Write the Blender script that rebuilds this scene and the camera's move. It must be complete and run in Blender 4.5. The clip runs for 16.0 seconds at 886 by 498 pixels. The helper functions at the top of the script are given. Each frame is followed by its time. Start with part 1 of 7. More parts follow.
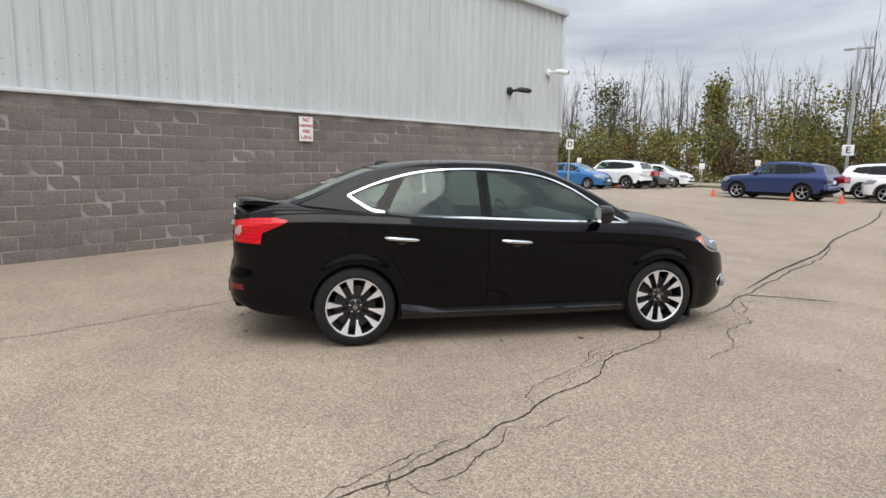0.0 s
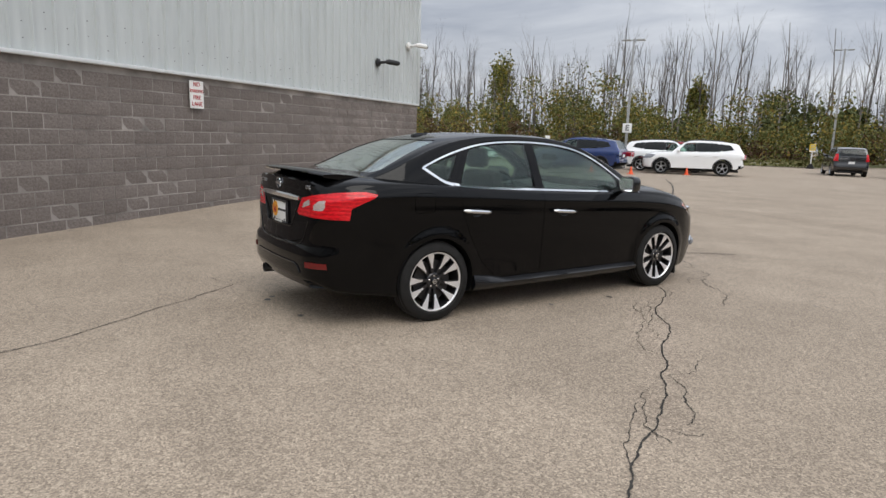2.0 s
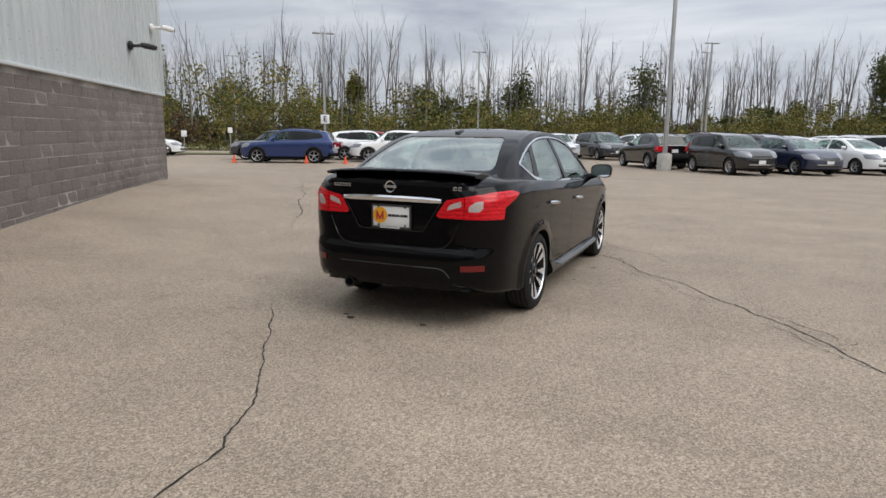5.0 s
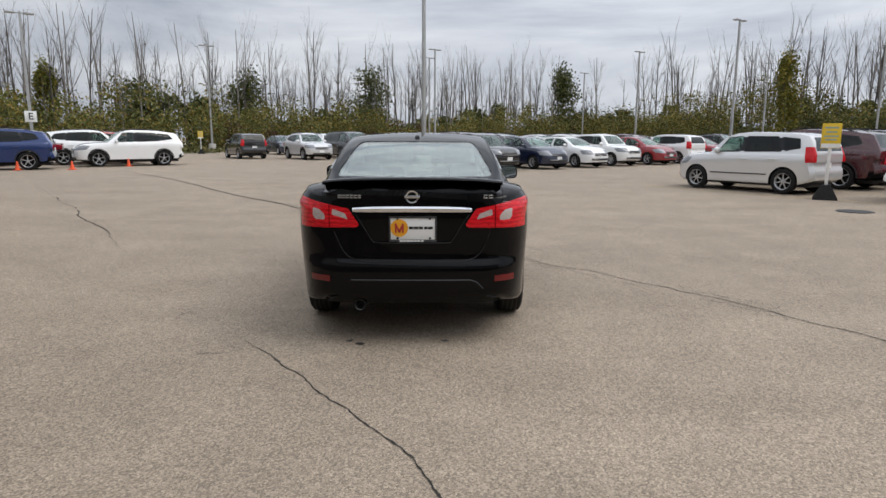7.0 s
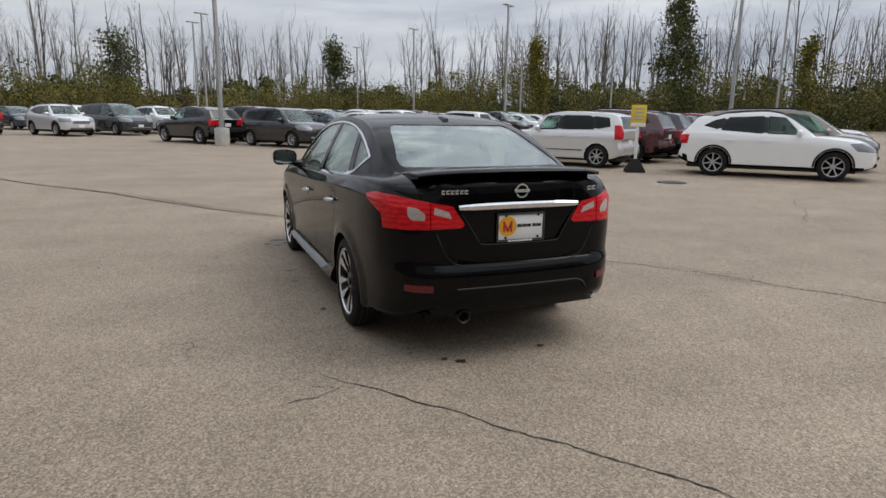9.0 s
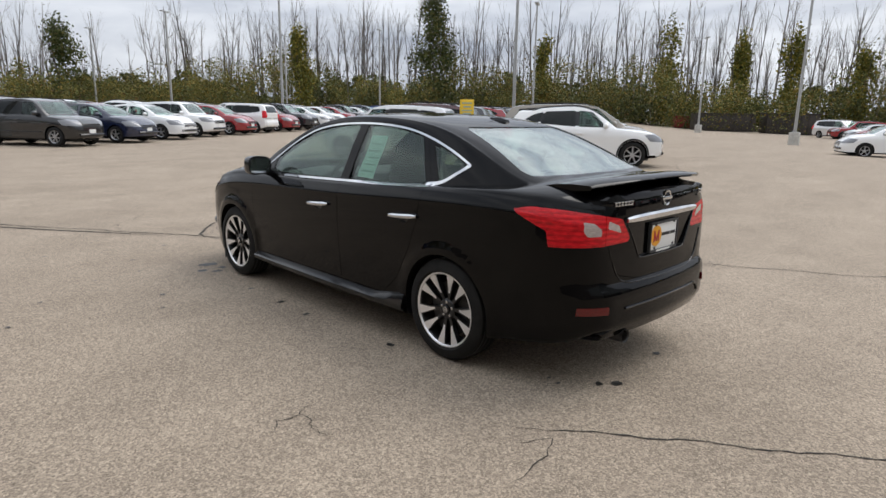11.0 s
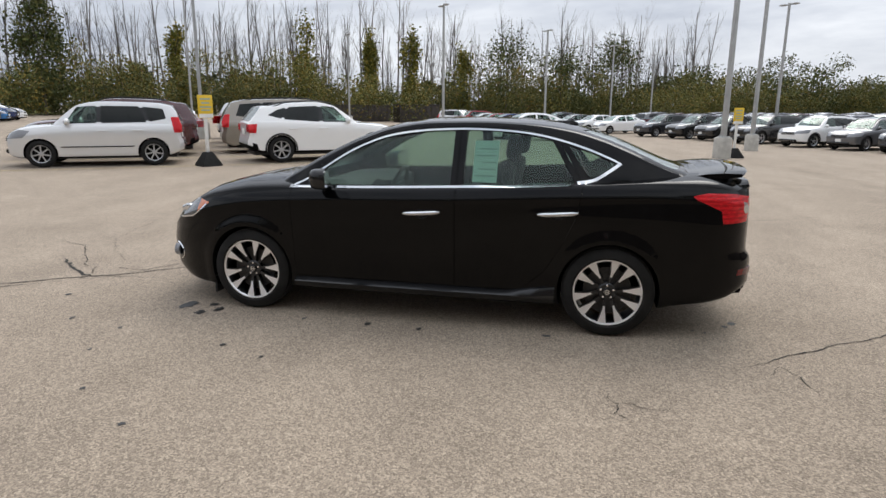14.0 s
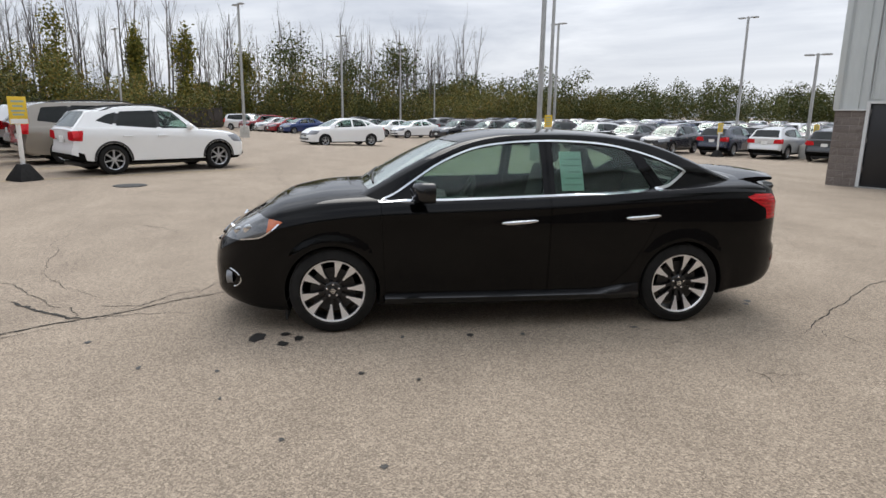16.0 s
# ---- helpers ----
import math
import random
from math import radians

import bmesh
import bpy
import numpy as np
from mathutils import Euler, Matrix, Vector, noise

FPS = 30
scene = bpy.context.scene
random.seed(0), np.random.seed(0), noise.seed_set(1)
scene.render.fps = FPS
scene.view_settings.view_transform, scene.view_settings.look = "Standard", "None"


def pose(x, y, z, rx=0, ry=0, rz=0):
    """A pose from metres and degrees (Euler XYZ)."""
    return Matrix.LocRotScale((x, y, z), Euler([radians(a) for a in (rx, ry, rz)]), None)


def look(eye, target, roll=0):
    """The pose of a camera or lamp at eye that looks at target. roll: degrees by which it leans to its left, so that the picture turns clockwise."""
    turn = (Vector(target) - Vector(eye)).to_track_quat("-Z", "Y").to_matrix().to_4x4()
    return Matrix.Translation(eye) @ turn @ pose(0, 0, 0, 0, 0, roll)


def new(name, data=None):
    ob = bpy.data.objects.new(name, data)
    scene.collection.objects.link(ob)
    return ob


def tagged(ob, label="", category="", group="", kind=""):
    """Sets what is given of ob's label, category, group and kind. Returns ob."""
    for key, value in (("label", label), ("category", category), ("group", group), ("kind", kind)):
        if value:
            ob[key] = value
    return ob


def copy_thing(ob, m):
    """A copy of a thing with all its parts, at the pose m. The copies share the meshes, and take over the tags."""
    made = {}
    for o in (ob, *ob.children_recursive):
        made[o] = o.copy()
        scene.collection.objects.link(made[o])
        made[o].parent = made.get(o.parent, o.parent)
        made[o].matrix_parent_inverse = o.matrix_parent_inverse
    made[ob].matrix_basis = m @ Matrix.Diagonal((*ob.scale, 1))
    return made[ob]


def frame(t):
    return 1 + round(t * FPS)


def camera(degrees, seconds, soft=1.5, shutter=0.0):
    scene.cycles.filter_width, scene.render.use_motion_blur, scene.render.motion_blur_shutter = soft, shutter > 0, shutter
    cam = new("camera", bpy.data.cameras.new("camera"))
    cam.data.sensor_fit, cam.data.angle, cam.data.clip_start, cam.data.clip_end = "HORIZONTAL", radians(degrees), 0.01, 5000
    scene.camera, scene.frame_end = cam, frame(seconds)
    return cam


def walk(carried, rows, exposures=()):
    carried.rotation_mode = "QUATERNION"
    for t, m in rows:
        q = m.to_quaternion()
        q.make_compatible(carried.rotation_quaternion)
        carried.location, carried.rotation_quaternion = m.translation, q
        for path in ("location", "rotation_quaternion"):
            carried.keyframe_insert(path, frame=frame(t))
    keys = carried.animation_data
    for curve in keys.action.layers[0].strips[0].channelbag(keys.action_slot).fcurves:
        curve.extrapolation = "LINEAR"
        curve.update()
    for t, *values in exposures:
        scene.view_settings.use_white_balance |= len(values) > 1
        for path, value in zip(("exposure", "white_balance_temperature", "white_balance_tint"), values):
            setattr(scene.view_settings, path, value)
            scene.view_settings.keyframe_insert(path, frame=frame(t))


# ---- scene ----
from mathutils import bvhtree

cam = camera(70.7, 16.0)
PATH = [
    (0, (5.66, -0.536, 1.453), (3.741, -0.043, 1.181), 1.1),
    (0.5, (5.536, -1.059, 1.42), (3.67, -0.396, 1.135), 1.4),
    (1, (5.357, -1.615, 1.412), (3.556, -0.8, 1.107), 1.6),
    (1.5, (5.119, -2.128, 1.401), (3.389, -1.177, 1.082), 1.5),
    (2, (4.811, -2.62, 1.398), (3.179, -1.515, 1.058), 1.8),
    (2.5, (4.468, -3.091, 1.402), (2.949, -1.836, 1.057), 0.8),
    (3, (4.091, -3.535, 1.412), (2.664, -2.178, 1.064), 0.4),
    (5.5, (1.721, -5.113, 1.381), (1.099, -3.243, 1.04), 0.2),
    (6, (1.2, -5.21, 1.384), (0.772, -3.285, 1.05), -0.2),
    (6.5, (0.678, -5.233, 1.395), (0.466, -3.272, 1.065), 0.2),
    (7, (0.165, -5.152, 1.421), (0.186, -3.182, 1.076), 0.2),
    (7.5, (-0.326, -4.996, 1.439), (-0.092, -3.044, 1.074), 0.6),
    (8, (-0.861, -4.796, 1.475), (-0.425, -2.883, 1.089), 0.7),
    (8.5, (-1.339, -4.507, 1.461), (-0.753, -2.64, 1.047), 0.5),
    (9, (-1.838, -4.216, 1.471), (-1.1, -2.405, 1.054), 0.8),
    (9.5, (-2.296, -3.833, 1.449), (-1.374, -2.106, 1.039), 1.2),
    (12, (-4.125, -1.751, 1.557), (-2.546, -0.599, 1.132), 0.1),
    (12.5, (-4.49, -1.305, 1.573), (-2.818, -0.288, 1.163), -0.2),
    (13, (-4.741, -0.832, 1.58), (-2.983, 0.02, 1.152), 0.3),
    (13.5, (-5.01, -0.338, 1.584), (-3.167, 0.309, 1.153), 0.4),
    (14, (-5.141, 0.195, 1.565), (-3.238, 0.625, 1.121), 0.3),
    (14.5, (-5.311, 0.753, 1.592), (-3.372, 0.985, 1.161), 0.1),
    (15, (-5.333, 1.303, 1.591), (-3.383, 1.371, 1.153), 0.0),
    (15.5, (-5.378, 1.895, 1.611), (-3.426, 1.82, 1.182), 0.6),
    (16, (-5.325, 2.493, 1.607), (-3.389, 2.232, 1.182), 0.8),
]
walk(cam, [(t, look(eye, target, roll)) for t, eye, target, roll in PATH],
     exposures=((0.0, 0.46), (0.5, 0.38), (1.5, 0.28), (2.5, 0.16), (5.5, 0.13), (6.5, 0.08), (7.0, 0.10), (7.5, 0.24), (8.0, 0.14), (8.5, 0.26), (9.0, -0.05), (9.5, 0.26), (12.0, 0.28), (12.5, 0.32), (16.0, 0.30)))

# ---------------------------------------------------------------- sky and light
world = bpy.data.worlds.new("overcast_sky")
scene.world = world
world.use_nodes = True
wn, wl = world.node_tree.nodes, world.node_tree.links
wn.clear()
w_out = wn.new("ShaderNodeOutputWorld")
w_bg = wn.new("ShaderNodeBackground")
w_sky = wn.new("ShaderNodeTexSky")
w_sky.sky_type, w_sky.sun_disc = "NISHITA", False
w_sky.sun_elevation, w_sky.sun_rotation = radians(53), radians(100)
w_sky.dust_density = 4.0
w_co = wn.new("ShaderNodeTexCoord")
w_sep = wn.new("ShaderNodeSeparateXYZ")
w_map = wn.new("ShaderNodeMapping")
w_map.inputs["Scale"].default_value = (1.0, 1.0, 5.5)
w_no = wn.new("ShaderNodeTexNoise")
w_no.inputs["Scale"].default_value, w_no.inputs["Detail"].default_value, w_no.inputs["Roughness"].default_value = 1.9, 7.0, 0.58
w_no.inputs["Distortion"].default_value = 0.4
w_cr = wn.new("ShaderNodeValToRGB")
w_cr.color_ramp.elements[0].position, w_cr.color_ramp.elements[0].color = 0.33, (0.40, 0.44, 0.52, 1)
w_cr.color_ramp.elements[1].position, w_cr.color_ramp.elements[1].color = 0.68, (0.80, 0.83, 0.88, 1)
# an overcast dome: brighter overhead than at the horizon, and on the sun's side
w_gr = wn.new("ShaderNodeMapRange")
w_gr.inputs["From Min"].default_value, w_gr.inputs["From Max"].default_value = 0.0, 1.0
w_gr.inputs["To Min"].default_value, w_gr.inputs["To Max"].default_value = 0.84, 2.05
w_mul = wn.new("ShaderNodeVectorMath")
w_mul.operation = "SCALE"
w_sc = wn.new("ShaderNodeVectorMath")
w_sc.operation = "SCALE"
w_sc.inputs["Scale"].default_value = 0.05
w_mix = wn.new("ShaderNodeMix")
w_mix.data_type = "RGBA"
w_mix.inputs["Factor"].default_value = 0.93
wl.new(w_co.outputs["Generated"], w_map.inputs["Vector"])
wl.new(w_map.outputs["Vector"], w_no.inputs["Vector"])
wl.new(w_co.outputs["Generated"], w_sep.inputs["Vector"])
wl.new(w_sep.outputs["Z"], w_gr.inputs["Value"])
wl.new(w_no.outputs["Fac"], w_cr.inputs["Fac"])
wl.new(w_cr.outputs["Color"], w_mul.inputs[0])
w_az = wn.new("ShaderNodeMapRange")
w_az.inputs["From Min"].default_value, w_az.inputs["From Max"].default_value = -1.0, 0.25
w_az.inputs["To Min"].default_value, w_az.inputs["To Max"].default_value = 0.76, 1.04
w_pr = wn.new("ShaderNodeMath")
w_pr.operation = "MULTIPLY"
wl.new(w_sep.outputs["X"], w_az.inputs["Value"])
wl.new(w_gr.outputs["Result"], w_pr.inputs[0])
wl.new(w_az.outputs["Result"], w_pr.inputs[1])
wl.new(w_pr.outputs["Value"], w_mul.inputs["Scale"])
wl.new(w_sky.outputs["Color"], w_sc.inputs[0])
wl.new(w_sc.outputs["Vector"], w_mix.inputs["A"])
wl.new(w_mul.outputs["Vector"], w_mix.inputs["B"])
wl.new(w_mix.outputs["Result"], w_bg.inputs["Color"])
w_bg.inputs["Strength"].default_value = 1.0
wl.new(w_bg.outputs["Background"], w_out.inputs["Surface"])

sun = new("sun", bpy.data.lights.new("sun", "SUN"))
sun.data.energy, sun.data.angle, sun.data.color = 1.2, radians(40), (1.0, 0.96, 0.90)
sun.matrix_world = look((22, -4, 30), (0, 0, 0))

# ---------------------------------------------------------------- materials


class Mat:
    """A node material with a Principled shader and short ways to drive it."""

    def __init__(self, name, color=(0.5, 0.5, 0.5), rough=0.5, metal=0.0, spec=0.5, coat=0.0):
        self.m = bpy.data.materials.new(name)
        self.m.use_nodes = True
        self.n, self.l = self.m.node_tree.nodes, self.m.node_tree.links
        self.b = self.n["Principled BSDF"]
        self.b.inputs["Base Color"].default_value = (*color, 1)
        self.b.inputs["Roughness"].default_value = rough
        self.b.inputs["Metallic"].default_value = metal
        self.b.inputs["Specular IOR Level"].default_value = spec
        self.b.inputs["Coat Weight"].default_value = coat
        self.b.inputs["Coat Roughness"].default_value = 0.02
        self.co = None

    def coord(self, kind="Object"):
        if self.co is None:
            self.co = self.n.new("ShaderNodeTexCoord")
        return self.co.outputs[kind]

    def noise(self, scale, detail=4.0, rough=0.55, stretch=None, kind="Object"):
        t = self.n.new("ShaderNodeTexNoise")
        t.inputs["Scale"].default_value, t.inputs["Detail"].default_value, t.inputs["Roughness"].default_value = scale, detail, rough
        if stretch:
            mp = self.n.new("ShaderNodeMapping")
            mp.inputs["Scale"].default_value = stretch
            self.l.new(self.coord(kind), mp.inputs["Vector"])
            self.l.new(mp.outputs["Vector"], t.inputs["Vector"])
        else:
            self.l.new(self.coord(kind), t.inputs["Vector"])
        return t.outputs["Fac"]

    def ramp(self, fac, *stops):
        r = self.n.new("ShaderNodeValToRGB")
        e = r.color_ramp.elements
        while len(e) < len(stops):
            e.new(0.5)
        for k, (p, c) in zip(e, stops):
            k.position = p
            k.color = (*c, 1) if len(c) == 3 else c
        self.l.new(fac, r.inputs["Fac"])
        return r.outputs["Color"]

    def mix(self, fac, a, b, mode="MIX"):
        x = self.n.new("ShaderNodeMix")
        x.data_type, x.blend_type = "RGBA", mode
        for sock, v in (("Factor", fac), ("A", a), ("B", b)):
            if isinstance(v, (int, float)):
                x.inputs[sock].default_value = v
            elif isinstance(v, tuple):
                x.inputs[sock].default_value = (*v, 1)
            else:
                self.l.new(v, x.inputs[sock])
        return x.outputs["Result"]

    def color(self, out):
        self.l.new(out, self.b.inputs["Base Color"])
        return self

    def rough(self, fac, lo, hi):
        r = self.n.new("ShaderNodeMapRange")
        r.inputs["To Min"].default_value, r.inputs["To Max"].default_value = lo, hi
        self.l.new(fac, r.inputs["Value"])
        self.l.new(r.outputs["Result"], self.b.inputs["Roughness"])
        return self

    def bump(self, fac, strength=0.3, distance=0.01):
        k = self.n.new("ShaderNodeBump")
        k.inputs["Strength"].default_value, k.inputs["Distance"].default_value = strength, distance
        self.l.new(fac, k.inputs["Height"])
        self.l.new(k.outputs["Normal"], self.b.inputs["Normal"])
        return self

    def island(self):
        return self.n.new("ShaderNodeNewGeometry").outputs["Random Per Island"]

    def each(self):
        return self.n.new("ShaderNodeObjectInfo").outputs["Random"]


def asphalt_material():
    k = Mat("worn_asphalt", rough=0.9, spec=0.3)
    big = k.noise(0.11, 5, 0.6)
    mid = k.noise(1.1, 6, 0.65)
    streak = k.noise(0.5, 4, 0.6, (0.35, 1.6, 1))
    grit = k.noise(120, 2, 0.75)
    vor = k.n.new("ShaderNodeTexVoronoi")
    vor.inputs["Scale"].default_value = 95
    k.l.new(k.coord(), vor.inputs["Vector"])
    base = k.ramp(big, (0.3, (0.275, 0.225, 0.175)), (0.7, (0.388, 0.322, 0.254)))
    base = k.mix(0.45, base, k.ramp(mid, (0.28, (0.197, 0.162, 0.128)), (0.72, (0.448, 0.373, 0.296))))
    base = k.mix(0.28, base, k.ramp(streak, (0.3, (0.203, 0.164, 0.126)), (0.7, (0.418, 0.348, 0.276))))
    stone = k.ramp(vor.outputs["Color"], (0.0, (0.42, 0.41, 0.40)), (0.5, (0.92, 0.91, 0.89)), (1.0, (1.62, 1.60, 1.56)))
    base = k.mix(0.78, base, stone, "MULTIPLY")
    base = k.mix(0.55, base, k.ramp(grit, (0.37, (0.45, 0.44, 0.43)), (0.61, (1.42, 1.40, 1.37))), "MULTIPLY")
    k.color(base)
    k.bump(grit, 0.35, 0.004)
    return k.m


M = {}
M["asphalt"] = asphalt_material()


def plain(name, color, rough=0.5, metal=0.0, spec=0.5, coat=0.0, vary=0.12, scale=6.0, bump=0.0):
    k = Mat(name, color, rough, metal, spec, coat)
    fac = k.noise(scale, 5, 0.6)
    lo = tuple(c * (1 - vary) for c in color)
    hi = tuple(min(1.0, c * (1 + vary)) for c in color)
    k.color(k.ramp(fac, (0.3, lo), (0.7, hi)))
    if bump:
        k.bump(k.noise(scale * 12, 3), bump, 0.004)
    return k.m


def paint(name, color, metal=0.0, rough=0.22, dust=0.10, coat=1.0):
    k = Mat(name, color, rough, metal, 0.5, coat)
    dirt = k.noise(2.2, 6, 0.65)
    k.color(k.mix(k.ramp(dirt, (0.45, (0, 0, 0)), (0.9, (dust, dust, dust))), color, (0.20, 0.18, 0.15)))
    k.b.inputs["Coat Roughness"].default_value = 0.025
    return k.m


M["black_paint"] = paint("black_clearcoat_paint", (0.0015, 0.0015, 0.0018), 0.0, 0.03, 0.006, 0.0)
M["black_paint"].node_tree.nodes["Principled BSDF"].inputs["Specular IOR Level"].default_value = 0.20
M["well"] = plain("black_wheel_well_liner", (0.004, 0.004, 0.004), 0.9, spec=0.1)
M["black_plastic"] = plain("black_plastic", (0.012, 0.012, 0.013), 0.55, bump=0.05)
M["gloss_black"] = plain("gloss_black_plastic", (0.006, 0.006, 0.007), 0.12)
M["rubber"] = plain("tyre_rubber", (0.013, 0.0125, 0.012), 0.75, spec=0.25, vary=0.35, scale=14, bump=0.15)
M["chrome"] = plain("chrome", (0.72, 0.73, 0.75), 0.07, 1.0, vary=0.02)
M["alloy"] = plain("machined_alloy", (0.86, 0.86, 0.87), 0.30, 0.75, vary=0.04, scale=20)
M["dark_alloy"] = plain("black_painted_alloy", (0.012, 0.012, 0.013), 0.3)
M["silver_wheel"] = plain("silver_painted_alloy", (0.50, 0.50, 0.51), 0.34, 0.7, vary=0.05)
M["steel"] = plain("brushed_steel", (0.30, 0.29, 0.28), 0.42, 1.0, vary=0.3, scale=30)
# far darker than bare steel: the shade in the wheel pockets is in this colour
M["brake_steel"] = plain("darkened_brake_steel", (0.045, 0.043, 0.042), 0.5, 0.6, vary=0.3, scale=30)
M["cloth"] = plain("charcoal_seat_cloth", (0.020, 0.020, 0.022), 0.9, vary=0.3, scale=60, bump=0.2)
M["trim_grey"] = plain("grey_interior_plastic", (0.045, 0.045, 0.047), 0.6, vary=0.2)
M["headliner"] = plain("grey_headliner_felt", (0.23, 0.22, 0.20), 0.95)
M["paper"] = plain("pale_green_paper", (0.52, 0.70, 0.62), 0.8, vary=0.04)
M["paper_white"] = plain("white_paper", (0.78, 0.78, 0.76), 0.7, vary=0.03)
M["ink"] = plain("grey_ink", (0.30, 0.40, 0.37), 0.8)
M["black_ink"] = plain("black_ink", (0.012, 0.012, 0.012), 0.6)
M["red_ink"] = plain("red_ink", (0.42, 0.03, 0.03), 0.6)
M["amber"] = plain("amber_yellow_disc", (0.80, 0.36, 0.015), 0.5, vary=0.03)
M["yellow"] = plain("yellow_sign_board", (0.75, 0.50, 0.03), 0.55, vary=0.08)
M["white_paint"] = plain("white_coated_board", (0.78, 0.77, 0.74), 0.5, vary=0.06)
M["orange"] = plain("orange_cone_plastic", (0.80, 0.10, 0.025), 0.55, vary=0.12)
M["concrete"] = plain("pale_concrete", (0.42, 0.40, 0.36), 0.9, vary=0.2, scale=5, bump=0.3)
M["galvanised"] = plain("galvanised_pole", (0.40, 0.40, 0.39), 0.45, 0.55, vary=0.12, scale=3)
M["crack"] = plain("open_asphalt_crack", (0.030, 0.027, 0.023), 0.95, vary=0.5, scale=9)
M["oil"] = plain("oil_drip", (0.022, 0.020, 0.018), 0.5, vary=0.4, scale=12)
M["faded_yellow"] = plain("worn_yellow_line", (0.40, 0.31, 0.16), 0.85, vary=0.35, scale=8)


def lens(name, color, rough=0.06, trans=0.35):
    k = Mat(name, color, rough, 0, 0.5, 1.0)
    k.b.inputs["Transmission Weight"].default_value = trans
    fac = k.noise(40, 2, 0.5, (1, 1, 3))
    k.color(k.ramp(fac, (0.3, tuple(c * 0.7 for c in color)), (0.7, color)))
    return k.m




def ribbed_red():
    """Red lamp plastic: moulded steps inside, a smooth clear skin outside."""
    k = Mat("red_tail_lens", (0.6, 0.006, 0.012), 0.25, 0.0, 0.2, 0.40)
    wave = k.n.new("ShaderNodeTexWave")
    wave.wave_type, wave.bands_direction = "BANDS", "Z"
    wave.inputs["Scale"].default_value, wave.inputs["Distortion"].default_value = 11.0, 0.6
    k.l.new(k.coord(), wave.inputs["Vector"])
    fine = k.noise(26, 2, 0.5, (1, 1, 4))
    col = k.ramp(wave.outputs["Fac"], (0.25, (0.42, 0.003, 0.008)), (0.6, (0.68, 0.006, 0.014)))
    k.color(k.mix(0.5, col, k.ramp(fine, (0.35, (0.35, 0.003, 0.007)), (0.65, (0.85, 0.014, 0.022)))))
    k.bump(wave.outputs["Fac"], 0.35, 0.003)
    return k.m


M["red_lens"] = ribbed_red()
M["dark_red_lens"] = lens("dark_red_reflector", (0.15, 0.004, 0.004), 0.12, 0.0)
M["clear_lens"] = lens("clear_reverse_lens", (0.55, 0.47, 0.44), 0.10, 0.0)
M["head_lens"] = lens("clear_headlight_lens", (0.27, 0.28, 0.30), 0.05, 0.1)
# the lens colour carries the dark inside of the headlight
M["dark_head_lens"] = lens("dark_headlight_lens", (0.075, 0.078, 0.083), 0.05, 0.0)
M["dark_red_lens"].node_tree.nodes["Principled BSDF"].inputs["Coat Weight"].default_value = 0.2
M["amber_lens"] = lens("amber_marker_lens", (0.62, 0.13, 0.02), 0.1, 0.0)


def glass(name, tint, gloss=1.0, power=3.6, share=0.84, least=0.030):
    """A thin tinted pane: straight through, with a mirror share that grows at grazing angles."""
    m = bpy.data.materials.new(name)
    m.use_nodes = True
    n, l = m.node_tree.nodes, m.node_tree.links
    n.clear()
    out, mixer = n.new("ShaderNodeOutputMaterial"), n.new("ShaderNodeMixShader")
    tr, gl, lw = n.new("ShaderNodeBsdfTransparent"), n.new("ShaderNodeBsdfGlossy"), n.new("ShaderNodeLayerWeight")
    tr.inputs["Color"].default_value = (*tint, 1)
    gl.inputs["Roughness"].default_value = 0.01
    gl.inputs["Color"].default_value = (0.96 * gloss, 1.0 * gloss, 0.98 * gloss, 1)
    lw.inputs["Blend"].default_value = 0.5
    pw, sc = n.new("ShaderNodeMath"), n.new("ShaderNodeMath")
    pw.operation, sc.operation = "POWER", "MULTIPLY_ADD"
    pw.inputs[1].default_value, sc.inputs[1].default_value, sc.inputs[2].default_value = power, share, least
    l.new(lw.outputs["Facing"], pw.inputs[0])
    l.new(pw.outputs["Value"], sc.inputs[0])
    l.new(sc.outputs["Value"], mixer.inputs["Fac"])
    l.new(tr.outputs["BSDF"], mixer.inputs[1])
    l.new(gl.outputs["BSDF"], mixer.inputs[2])
    l.new(mixer.outputs["Shader"], out.inputs["Surface"])
    return m


M["glass"] = glass("clear_car_glass", (0.70, 0.80, 0.755))
M["screen_glass"] = glass("sloping_screen_glass", (0.80, 0.86, 0.83), 1.0, 2.5, 0.80, 0.060)
M["dark_glass"] = glass("privacy_car_glass", (0.12, 0.13, 0.13))


def block_material():
    k = Mat("split_face_block", rough=0.92, spec=0.25)
    rnd = k.each()
    isl = k.island()
    fine = k.noise(38, 4, 0.7)
    patch = k.noise(0.8, 5, 0.6)
    col = k.ramp(rnd, (0.0, (0.138, 0.117, 0.106)), (0.55, (0.195, 0.168, 0.153)), (1.0, (0.265, 0.232, 0.214)))
    col = k.mix(0.45, col, k.ramp(isl, (0.0, (0.130, 0.110, 0.100)), (1.0, (0.262, 0.228, 0.210))))
    col = k.mix(0.5, col, k.ramp(patch, (0.3, (0.115, 0.097, 0.088)), (0.7, (0.275, 0.241, 0.223))))
    col = k.mix(0.6, col, k.ramp(fine, (0.3, (0.48, 0.48, 0.48)), (0.7, (1.42, 1.40, 1.37))), "MULTIPLY")
    k.color(col)
    k.bump(fine, 0.7, 0.014)
    return k.m


M["block"] = block_material()
M["mortar"] = plain("grey_mortar", (0.275, 0.250, 0.230), 0.95, vary=0.5, scale=1.6, bump=0.2)


